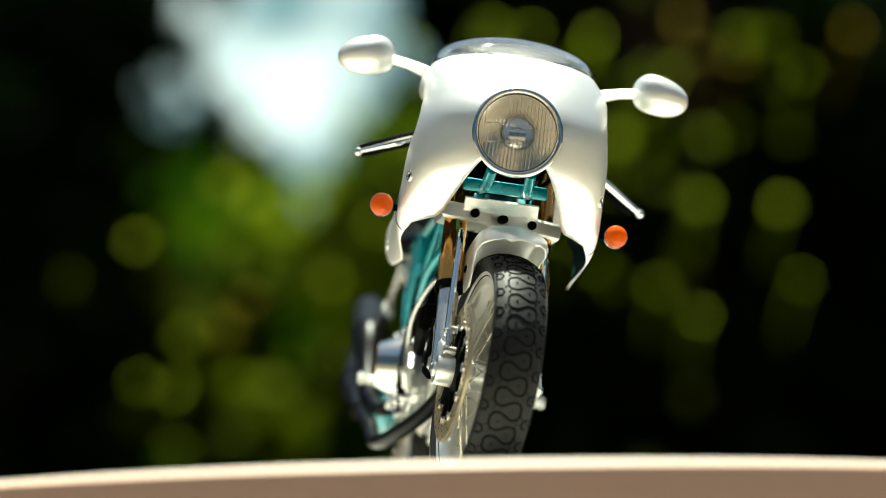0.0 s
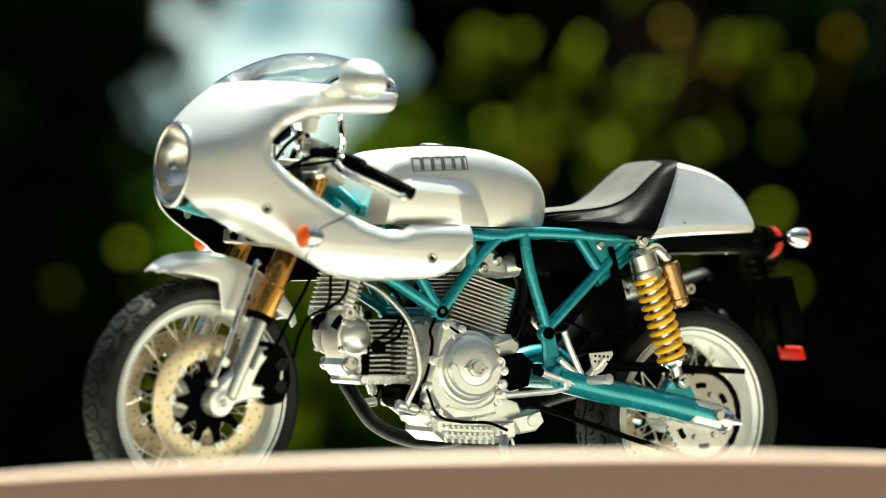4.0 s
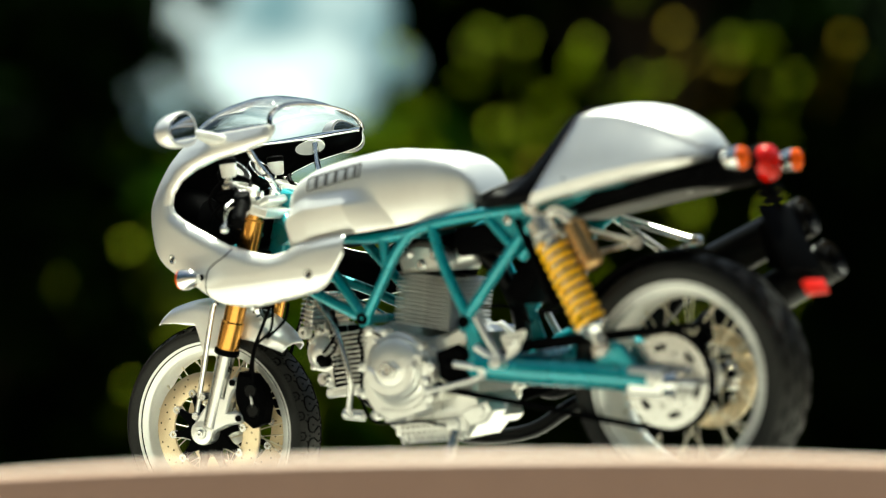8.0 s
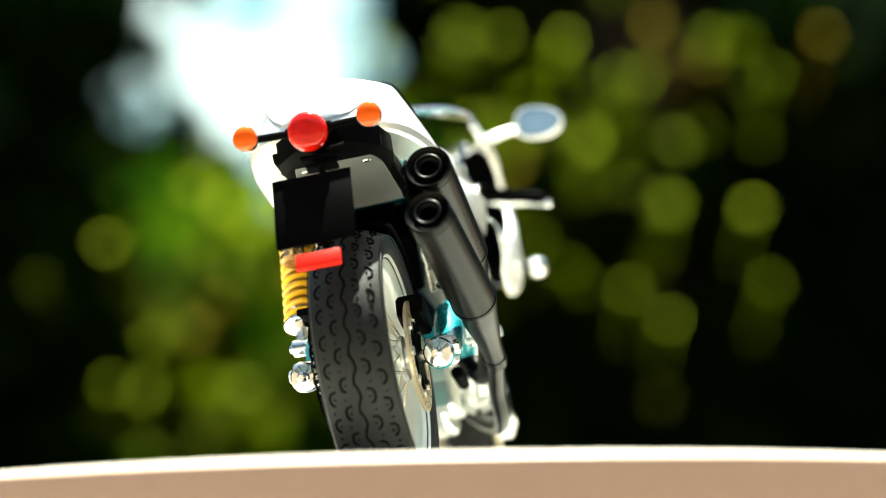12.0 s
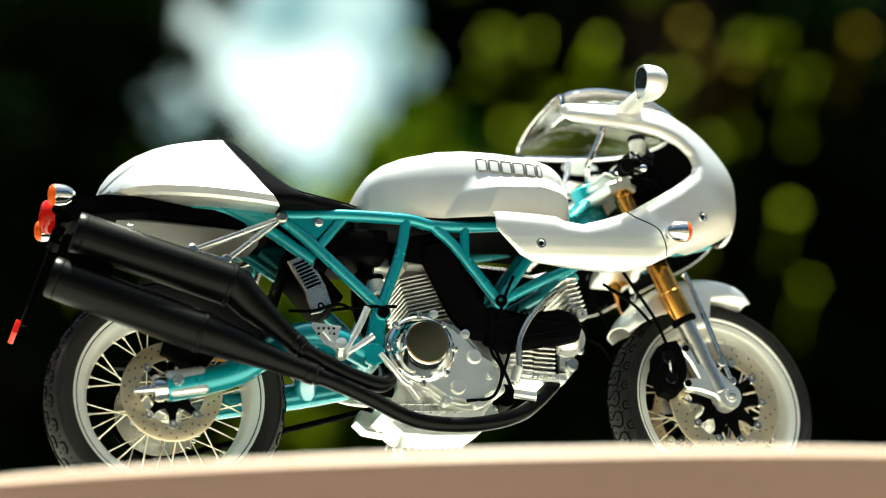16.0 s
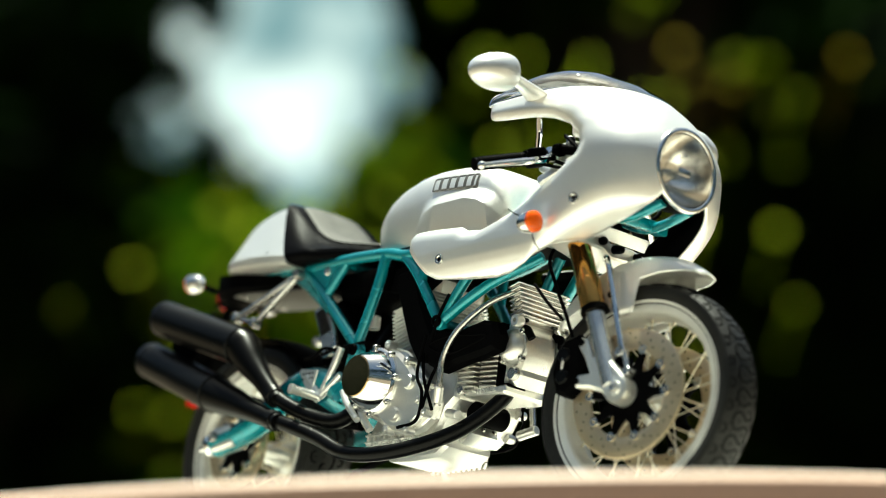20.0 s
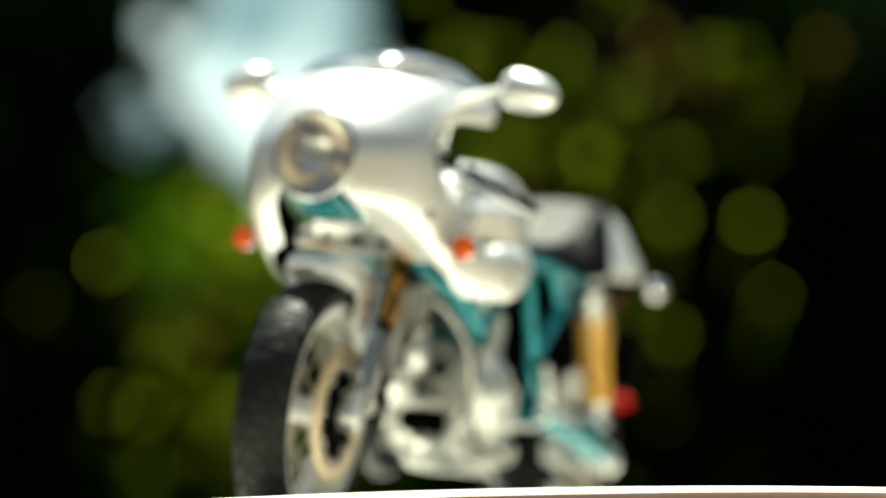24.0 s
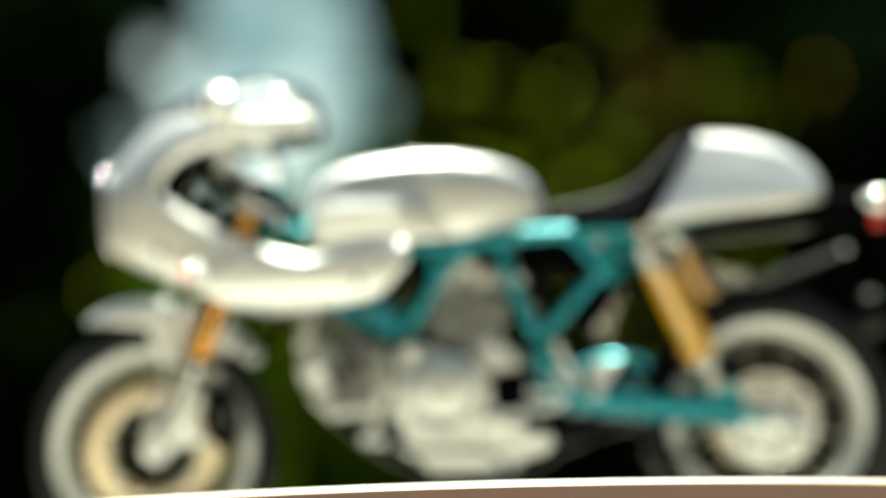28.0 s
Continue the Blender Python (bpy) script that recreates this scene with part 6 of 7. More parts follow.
for x, z in ((0.118, 0.503), (0.150, 0.412), (0.160, 0.345), (0.125, 0.287), (0.015, 0.268), (-0.050, 0.318), (-0.062, 0.395), (-0.035, 0.447), (0.07, 0.493)):
    bm = bmesh.new()
    lathe(bm, [(0, 0.010), (0.005, 0.010), (0.007, 0.007), (0.0115, 0.006), (0.0125, 0.0), (0.0125, -0.02), (0, -0.02)], (x, 0.144, z), (0, 1, 0), 14)
    part("cover_screw", bm, M_ALU, cov)
for x in (0.019, 0.065):
    bm = bmesh.new()
    lathe(bm, [(0, 0.005), (0.004, 0.005), (0.006, 0.002), (0.006, -0.004), (0, -0.004)], (x, 0.188, 0.398), (0, 1, 0), 12)
    part("cap_screw", bm, M_STEEL, cov)
bm = bmesh.new()
tube(bm, spline([(0.150, 0.150, 0.415), (0.108, 0.151, 0.432), (0.090, 0.151, 0.455), (0.100, 0.151, 0.480)], 5), 0.004, 8)
part("cover_web", bm, M_ALU, cov)
bm = bmesh.new()
tube(bm, spline([(-0.045, 0.151, 0.335), (-0.020, 0.152, 0.308), (0.030, 0.152, 0.292), (0.100, 0.151, 0.300)], 5), 0.0035, 8)
part("cover_web", bm, M_ALU, cov)
for x, z, r in ((-0.008, 0.425, 0.019), (-0.036, 0.414, 0.017)):
    bm = bmesh.new()
    lathe(bm, [(0, 0.006), (r * 0.45, 0.006), (r * 0.5, 0.012), (r * 0.85, 0.012), (r, 0.006), (r, -0.02), (0, -0.02)], (x, 0.158, z), (0, 1, 0), 20)
    part("cover_plug", bm, M_ALU, cov)
# sprocket cover, black
bm = bmesh.new()
prism(bm, [(-0.065, 0.43), (-0.13, 0.445), (-0.165, 0.42), (-0.155, 0.36), (-0.105, 0.345), (-0.07, 0.365)], 0.10, 0.128, 0.008)
part("sprocket_cover", bm, M_BLACK, BIKE, "black plastic sprocket cover")
# oil filter and strainer ahead of the case
bm = bmesh.new()
rod(bm, (0.165, -0.03, 0.318), (0.165, 0.075, 0.318), 0.030, seg=24)
part("oil_filter", bm, M_BLACK, BIKE, "black oil filter canister")
bm = bmesh.new()
box(bm, (0.118, 0.03, 0.275), (0.05, 0.10, 0.05), Matrix.Rotation(radians(-35), 4, "Y"), 0.010)
part("strainer_cover", bm, M_ALU, case)
for y in (-0.01, 0.03, 0.07):
    bm = bmesh.new()
    lathe(bm, [(0, 0.008), (0.005, 0.008), (0.008, 0.004), (0.011, 0.003), (0.011, -0.006), (0, -0.006)], (0.136, y, 0.286), (0.8, 0, 0.55), 12)
    part("strainer_screw", bm, M_STEEL, case)
# sump with ribs
bm = bmesh.new()
prism(bm, [(0.105, 0.268), (-0.140, 0.262), (-0.150, 0.240), (-0.120, 0.213), (-0.04, 0.206), (0.07, 0.208), (0.105, 0.232)], -0.060, 0.100, 0.010)
sump = part("sump", bm, M_ALU, BIKE, "ribbed cast aluminium sump")
for i in range(2):
    for k in range(13):
        bm = bmesh.new()
        box(bm, (0.075 - k * 0.0165, 0.107, 0.247 - 0.016 * i), (0.011, 0.008, 0.009), None, 0.002, 1)
        part("sump_stud", bm, M_ALU, sump)
for k in range(11):
    bm = bmesh.new()
    box(bm, (0.075 - k * 0.02, 0.106, 0.215), (0.005, 0.008, 0.018), Matrix.Rotation(radians(20), 4, "Y"), 0.0015, 1)
    part("sump_rib", bm, M_ALU, sump)
bm = bmesh.new()
prism(bm, [(-0.115, 0.275), (-0.20, 0.30), (-0.215, 0.27), (-0.19, 0.245), (-0.14, 0.235)], 0.05, 0.115, 0.006)
rod(bm, (-0.175, 0.10, 0.272), (-0.175, 0.12, 0.272), 0.016)
part("engine_lug", bm, M_ALU, case)

# rear cylinder, fins across its axis
def cylinder(name, label, c, fin, n, pitch, tilt, along):
    m = Matrix.Translation(c) @ Matrix.Rotation(radians(tilt), 4, "Y")
    bm = bmesh.new()
    if along:
        box(bm, (0, 0, 0), (fin[0] * 0.80, fin[1] * 0.60, n * pitch * 0.92), m, 0.01)
    else:
        lathe(bm, [(0, -n * pitch * 0.5), (fin[0] * 0.30, -n * pitch * 0.5), (fin[0] * 0.30, n * pitch * 0.5), (0, n * pitch * 0.5)], c, m.to_3x3() @ Vector((0, 0, 1)), 32)
    # dark core colour gives the shade in the fin gaps
    cy = part(name, bm, M_BARREL, BIKE, label)
    for k in range(n):
        z = (k - (n - 1) / 2) * pitch
        f = 1 - 0.10 * max(0, abs(k - (n - 1) / 2) / n * 2 - 0.6)
        bm = bmesh.new()
        box(bm, (0, 0, 0), (fin[0] * f, fin[1] * f, pitch * 0.40), None, pitch * 0.16, 1)
        bm.transform(m @ Matrix.Translation((0, 0, z)))
        part("cooling_fin", bm, M_ALU, cy)
    return cy
cylinder("rear_cylinder", "finned aluminium rear cylinder", V(-0.022, 0.0, 0.563), (0.172, 0.19, 0), 13, 0.0104, -13, False)
cylinder("front_cylinder", "finned aluminium front cylinder", V(0.197, 0.0, 0.432), (0.062, 0.188, 0), 13, 0.0125, 4, True)
cylinder("head_block", "finned block of the front cylinder head", V(0.262, 0.0, 0.430), (0.062, 0.158, 0), 13, 0.0125, 4, True)
bm = bmesh.new()
box(bm, (0.165, 0, 0.43), (0.05, 0.17, 0.15), None, 0.012)
part("cylinder_base", bm, M_ALU, case)
# heads
bm = bmesh.new()
prism(bm, [(0.045, 0.640), (0.055, 0.675), (0.030, 0.705), (-0.01, 0.715), (-0.05, 0.708), (-0.085, 0.690), (-0.105, 0.655), (-0.095, 0.635)], -0.085, 0.085, 0.014)
head = part("rear_head", bm, M_ALU, BIKE, "cast aluminium rear cylinder head")
for x, z in ((0.018, 0.688), (-0.065, 0.678), (-0.022, 0.655)):
    bm = bmesh.new()
    lathe(bm, [(0, 0.008), (0.008, 0.008), (0.012, 0.004), (0.016, 0.0), (0.016, -0.01), (0, -0.01)], (x, 0.086, z), (0, 1, 0), 16)
    part("head_bolt", bm, M_STEEL, head)
bm = bmesh.new()
rod(bm, (-0.09, 0.02, 0.66), (-0.16, 0.02, 0.675), 0.030, 0.034)
part("rear_exhaust_flange", bm, M_ALU, head)
bm = bmesh.new()
prism(bm, [(0.296, 0.530), (0.326, 0.542), (0.350, 0.525), (0.366, 0.488), (0.364, 0.44), (0.348, 0.405), (0.358, 0.388), (0.335, 0.362), (0.312, 0.372), (0.300, 0.36), (0.292, 0.40), (0.292, 0.50)], -0.062, 0.062, 0.016)
fh = part("front_head", bm, M_ALU, BIKE, "cast aluminium front cylinder head")
for x, z in ((0.335, 0.515), (0.345, 0.435), (0.330, 0.395)):
    bm = bmesh.new()
    lathe(bm, [(0, 0.008), (0.007, 0.008), (0.010, 0.004), (0.015, 0.0), (0.015, -0.01), (0, -0.01)], (x, 0.064, z), (0, 1, 0), 16)
    part("head_bolt", bm, M_STEEL, fh)
for s in (-1, 1):
    bm = bmesh.new()
    lathe(bm, [(0.0, 0.030), (0.016, 0.029), (0.030, 0.024), (0.040, 0.014), (0.044, 0.006), (0.050, 0.005), (0.050, -0.004), (0, -0.004)], (0.330, s * 0.062, 0.462), (0, s, 0), 32)
    part("valve_cover", bm, M_ALU, fh)
    for k in range(4):
        a = 0.8 + k * math.pi / 2
        bm = bmesh.new()
        lathe(bm, [(0, 0.008), (0.004, 0.008), (0.006, 0.005), (0.009, 0.004), (0.010, -0.006), (0, -0.006)], (0.330 + 0.048 * math.cos(a), s * 0.066, 0.462 + 0.048 * math.sin(a)), (0, s, 0), 12)
        part("valve_cover_screw", bm, M_STEEL, fh)
    for k in range(4):
        bm = bmesh.new()
        box(bm, (0.318 + 0.011 * k, s * 0.0635, 0.528 - 0.004 * k), (0.004, 0.006, 0.022), None, 0.001, 1)
        part("head_rib", bm, M_ALU, fh)
    bm = bmesh.new()
    box(bm, (0.2925, s * 0.040, 0.445), (0.006, 0.070, 0.165), None, 0.001, 1)
    part("head_gasket", bm, M_BLACK, fh, "dark head gasket")
    bm = bmesh.new()
    tube(bm, spline([(0.352, s * 0.050, 0.508), (0.372, s * 0.058, 0.50), (0.383, s * 0.052, 0.478)], 4), 0.011, 10)
    part("sensor_boot", bm, M_BLACK, fh, "black rubber boot")
    bm = bmesh.new()
    lathe(bm, [(0.0, 0.010), (0.014, 0.010), (0.018, 0.005), (0.018, -0.004), (0, -0.004)], (0.338, s * 0.062, 0.392), (0, s, 0), 20)
    part("head_plug", bm, M_STEEL, fh)
bm = bmesh.new()
tube(bm, spline([(0.285, 0.10, 0.435), (0.292, 0.115, 0.438), (0.298, 0.12, 0.442), (0.30, 0.115, 0.448)], 4), [0.014] * 12 + [0.012], 12)
box(bm, (0.288, 0.118, 0.436), (0.03, 0.02, 0.028), None, 0.006)
part("plug_cap", bm, M_BLACK, BIKE, "black spark plug cap")

# oil cooler under the nose
bm = bmesh.new()
CM = Matrix.Translation((0.352, 0, 0.572)) @ Matrix.Rotation(radians(-14), 4, "Y")
box(bm, (0, 0, 0), (0.030, 0.165, 0.100), None, 0.006)
bm.transform(CM)
cool = part("oil_cooler", bm, M_STEEL, BIKE, "finned silver oil cooler")
for k in range(8):
    bm = bmesh.new()
    box(bm, (0, 0, 0), (0.042, 0.182, 0.0055), None, 0.0018, 1)
    bm.transform(CM @ Matrix.Translation((0, 0, -0.044 + 0.0126 * k)))
    part("cooler_fin", bm, M_STEEL, cool)
for s in (-1, 1):
    bm = bmesh.new()
    p = CM @ Vector((0, s * 0.088, -0.056))
    lathe(bm, [(0.006, -0.012), (0.014, -0.012), (0.016, -0.008), (0.016, 0.008), (0.014, 0.012), (0.006, 0.012)], p, (0, 1, 0), 18, closed=True)
    part("cooler_eye", bm, M_ALU, cool)
    bm = bmesh.new()
    tube(bm, spline([(0.325, s * 0.080, 0.600), (0.285, s * 0.110, 0.575), (0.225, s * 0.140, 0.51), (0.196, s * 0.150, 0.43), (0.19, s * 0.148, 0.37), (0.21, s * 0.135, 0.30), (0.18, s * 0.12, 0.29)] if s > 0 else [(0.335, -0.080, 0.600), (0.285, -0.120, 0.565), (0.215, -0.150, 0.50), (0.172, -0.155, 0.43), (0.165, -0.152, 0.36), (0.150, -0.140, 0.315)], 7), 0.0082, 12)
    hs = part("oil_hose", bm, M_STEEL, BIKE, "grey braided oil hose")
    bm = bmesh.new()
    if s > 0:
        rod(bm, (0.235, 0.128, 0.298), (0.175, 0.122, 0.287), 0.013)
    else:
        rod(bm, (0.165, -0.152, 0.36), (0.152, -0.143, 0.32), 0.013)
        rod(bm, (0.16, -0.11, 0.30), (0.215, -0.125, 0.287), 0.012)
    part("hose_union", bm, M_ALU, hs)

# right side: clutch cover, case cover, belt covers
bm = bmesh.new()
R1 = [(-0.160, 0.40), (-0.150, 0.45), (-0.110, 0.485), (-0.05, 0.490), (0.0, 0.465), (0.04, 0.430), (0.065, 0.40), (0.105, 0.375), (0.118, 0.335), (0.105, 0.295), (0.06, 0.268), (0.02, 0.262), (-0.03, 0.272), (-0.075, 0.305), (-0.13, 0.33), (-0.158, 0.36)]
prism(bm, R1, -0.080, -0.152, 0.010)
rc = part("clutch_case", bm, M_ALU, BIKE, "cast aluminium clutch case", angle=30)
for x, z in ((-0.150, 0.45), (-0.05, 0.495), (0.03, 0.444), (0.107, 0.372), (0.112, 0.300), (0.05, 0.262), (-0.03, 0.268), (-0.13, 0.325), (0.085, 0.335)):
    bm = bmesh.new()
    lathe(bm, [(0, 0.010), (0.005, 0.010), (0.007, 0.007), (0.0115, 0.006), (0.0125, 0.0), (0.0125, -0.02), (0, -0.02)], (x, -0.148, z), (0, -1, 0), 14)
    part("cover_screw", bm, M_ALU, rc)
bm = bmesh.new()
prism(bm, [(px * 1.0 + (0.010 if px > -0.03 else -0.006), pz + (0.008 if pz > 0.38 else -0.008)) for px, pz in R1], -0.108, -0.132, 0.004)
part("case_flange", bm, M_ALU, rc, "", None, 30)
for k in range(9):
    bm = bmesh.new()
    box(bm, (-0.145 + 0.021 * k, -0.108, 0.262), (0.005, 0.010, 0.034), Matrix.Rotation(radians(8), 4, "Y"), 0.0015, 1)
    part("case_rib", bm, M_ALU, rc)
for i in range(2):
    bm = bmesh.new()
    box(bm, (-0.06, -0.109, 0.253 + 0.018 * i), (0.19, 0.008, 0.004), None, 0.001, 1)
    part("case_web", bm, M_ALU, rc)
bm = bmesh.new()
tube(bm, spline([(-0.165, -0.135, 0.365), (-0.13, -0.15, 0.315), (-0.10, -0.145, 0.275)], 5), 0.010, 12)
part("case_arm", bm, M_ALU, rc)
for x, z, r in ((0.048, 0.385, 0.020), (0.0, 0.305, 0.020)):
    bm = bmesh.new()
    lathe(bm, [(0, 0.010), (r * 0.8, 0.010), (r, 0.004), (r, -0.02), (0, -0.02)], (x, -0.152, z), (0, -1, 0), 22)
    part("cover_plug", bm, M_ALU, rc)
bm = bmesh.new()
lathe(bm, [(0.088, -0.01), (0.088, 0.008), (0.084, 0.012), (0.080, 0.014), (0.058, 0.064), (0.055, 0.067), (0.0, 0.0675)], (-0.090, -0.150, 0.402), (0, -1, 0), 64)
cc = part("clutch_cover", bm, M_CHROME, BIKE, "mirror-polished round clutch cover", angle=25)
bm = bmesh.new()
lathe(bm, [(0, 0.0695), (0.0525, 0.0695), (0.0535, 0.0685), (0.0535, 0.060), (0, 0.060)], (-0.090, -0.150, 0.402), (0, -1, 0), 48)
part("clutch_disc", bm, M_TINTED_MIRROR, cc, "flat mirror disc with a brown reflection put into its tint")
for k in range(8):
    a = 2 * math.pi * k / 8
    bm = bmesh.new()
    lathe(bm, [(0, 0.006), (0.005, 0.006), (0.008, 0.002), (0.009, -0.01), (0, -0.01)], (-0.090 + 0.0885 * math.cos(a), -0.160, 0.402 + 0.0885 * math.sin(a)), (0, -1, 0), 10)
    part("clutch_screw", bm, M_STEEL, cc)
bm = bmesh.new()
prism(bm, [(-0.055, 0.690), (-0.005, 0.700), (0.030, 0.660), (0.060, 0.590), (0.10, 0.520), (0.13, 0.482), (0.09, 0.440), (0.045, 0.445), (0.005, 0.50), (-0.03, 0.58), (-0.06, 0.65)], -0.090, -0.140, 0.012)
bc = part("belt_cover", bm, M_BLACK, BIKE, "black plastic timing belt cover")
bm = bmesh.new()
prism(bm, [(0.075, 0.505), (0.11, 0.525), (0.20, 0.505), (0.29, 0.520), (0.335, 0.510), (0.352, 0.475), (0.340, 0.440), (0.30, 0.430), (0.22, 0.420), (0.14, 0.405), (0.09, 0.430)], -0.090, -0.142, 0.012)
part("belt_cover_front", bm, M_BLACK, bc)
bm = bmesh.new()
prism(bm, [(-0.115, 0.655), (-0.10, 0.715), (-0.02, 0.728), (0.06, 0.715), (0.075, 0.66), (0.03, 0.635), (-0.03, 0.64)], -0.088, -0.112, 0.008)
part("head_cover", bm, M_BLACK, BIKE, "black plastic cylinder head cover")
bm = bmesh.new()
tube(bm, spline([(0.10, -0.142, 0.475), (0.16, -0.143, 0.490), (0.24, -0.143, 0.485), (0.315, -0.143, 0.475), (0.25, -0.143, 0.455), (0.17, -0.143, 0.445)], 6, True), 0.003, 6, closed=True)
part("cover_ridge", bm, M_BLACK, bc)
bm = bmesh.new()
prism(bm, [(0.165, 0.352), (0.315, 0.342), (0.322, 0.350), (0.318, 0.366), (0.165, 0.374)], -0.072, 0.086, 0.005)
part("cylinder_foot", bm, M_ALU, case)
for s in (-1, 1):
    for k in range(8):
        bm = bmesh.new()
        box(bm, (0.235 + 0.0085 * k, s * 0.0865, 0.352), (0.004, 0.004, 0.014), None, 0.001, 1)
        part("foot_rib", bm, M_ALU, case)
    # lifting lugs and bosses beside the cylinder
    bm = bmesh.new()
    rod(bm, (0.178, s * 0.078, 0.362), (0.178, s * 0.096, 0.362), 0.011)
    part("foot_bolt", bm, M_STEEL, case)

# ---- exhaust ----
PIPE = spline([(0.285, -0.03, 0.385), (0.294, -0.038, 0.352), (0.268, -0.050, 0.322), (0.221, -0.075, 0.280), (0.170, -0.105, 0.246), (0.090, -0.142, 0.217), (-0.016, -0.175, 0.200), (-0.13, -0.195, 0.208), (-0.235, -0.205, 0.255), (-0.33, -0.222, 0.292), (-0.41, -0.232, 0.318)], 8)
bm = bmesh.new()
tube(bm, PIPE, 0.0195, 18)
exh = part("exhaust_pipe", bm, M_PIPE, BIKE, "black exhaust pipe")
bm = bmesh.new()
tube(bm, spline([(-0.155, 0.02, 0.675), (-0.20, 0.0, 0.62), (-0.21, -0.06, 0.50), (-0.17, -0.13, 0.36), (-0.20, -0.17, 0.305), (-0.28, -0.195, 0.318), (-0.36, -0.212, 0.352), (-0.43, -0.222, 0.392)], 8), 0.0205, 16)
part("rear_exhaust_pipe", bm, M_PIPE, BIKE, "black exhaust pipe")
bm = bmesh.new()
box(bm, (0.287, -0.032, 0.362), (0.066, 0.066, 0.012), Matrix.Rotation(radians(-8), 4, "Y"), 0.004)
part("pipe_clamp", bm, M_BLACK, exh)

def muffler(end, front, neck, r, label):
    e, f, n = Vector(end), Vector(front), Vector(neck)
    d = (f - e).normalized()
    L = (f - e).length
    bm = bmesh.new()
    lathe(bm, [(0.0, 0.05), (0.020, 0.05), (0.020, 0.012), (0.026, 0.008), (0.031, 0.018), (0.037, 0.010), (r - 0.006, 0.004), (r - 0.002, 0.0), (r, 0.004), (r, 0.020), (r - 0.0015, 0.022), (r, 0.024), (r + 0.001, L * 0.8), (r + 0.001, L - 0.004), (r + 0.003, L - 0.002), (r + 0.003, L + 0.006), (r, L + 0.008)], e, d, 44)
    mf = part("muffler", bm, M_PIPE, BIKE, label, angle=30)
    bm = bmesh.new()
    d2 = (n - f).normalized()
    pts = [f + d * 0.004, f + d * 0.02 + d2 * 0.004, f.lerp(n, 0.35), f.lerp(n, 0.7), n, n + d2 * 0.03]
    tube(bm, pts, [r, r - 0.003, r * 0.80, r * 0.56, 0.025, 0.024], 30)
    part("muffler_cone", bm, M_PIPE, mf)
    bm = bmesh.new()
    rod(bm, n - d2 * 0.012, n + d2 * 0.018, 0.0275, seg=22)
    part("muffler_clamp", bm, M_PIPE, mf)
    bm = bmesh.new()
    torus(bm, e + d * 0.003, d, 0.028, 0.0035, 30, 8)
    part("muffler_tip", bm, M_PIPE, mf)
    return mf
muffler((-0.962, -0.224, 0.669), (-0.588, -0.226, 0.540), (-0.425, -0.222, 0.390), 0.0510, "matt black upper megaphone muffler")
muffler((-1.022, -0.214, 0.558), (-0.665, -0.238, 0.415), (-0.40, -0.233, 0.315), 0.0510, "matt black lower megaphone muffler")
# bracket plate between the mufflers and the struts
bm = bmesh.new()
prism(bm, [(-0.85, 0.655), (-0.93, 0.700), (-0.965, 0.68), (-0.975, 0.60), (-0.94, 0.53), (-0.87, 0.55)], -0.170, -0.176, 0.001)
br = part("muffler_bracket", bm, M_BLACK, BIKE, "black muffler bracket plate")
for x, z in ((-0.93, 0.675), (-0.955, 0.62), (-0.93, 0.56)):
    bm = bmesh.new()
    lathe(bm, [(0, 0.01), (0.008, 0.01), (0.012, 0.004), (0.012, -0.004), (0, -0.004)], (x, -0.17, z), (0, 1, 0), 10)
    part("bracket_bolt", bm, M_BLACK, br)
for p in ((-0.585, -0.185, 0.615), (-0.668, -0.185, 0.640)):
    bm = bmesh.new()
    a = Vector((-0.435, -0.168, 0.735))
    b = Vector(p)
    tube(bm, [a, a.lerp(b, 0.15), a.lerp(b, 0.85), b], 0.0085, 12)
    st = part("muffler_strut", bm, M_STEEL, BIKE, "polished tubular muffler strut")
    for q in (a, b):
        bm = bmesh.new()
        lathe(bm, [(0, 0.016), (0.010, 0.016), (0.0145, 0.012), (0.0145, -0.012), (0.010, -0.016), (0, -0.016)], q, (0, 1, 0), 16)
        part("strut_eye", bm, M_STEEL, st)
bm = bmesh.new()
tube(bm, [V(-0.585, -0.185, 0.615), V(-0.668, -0.185, 0.640)], 0.007, 10)
part("strut_bar", bm, M_STEEL, BIKE)
# passenger strut seen beyond the left shock
bm = bmesh.new()
tube(bm, [V(-0.44, 0.12, 0.72), V(-0.66, 0.10, 0.640)], 0.008, 10)
tube(bm, [V(-0.50, 0.12, 0.62), V(-0.66, 0.10, 0.640)], 0.006, 10)
lathe(bm, [(0.006, -0.008), (0.014, -0.008), (0.014, 0.008), (0.006, 0.008)], (-0.665, 0.10, 0.640), (0, 1, 0), 16, closed=True)
part("tail_strut", bm, M_STEEL, BIKE)

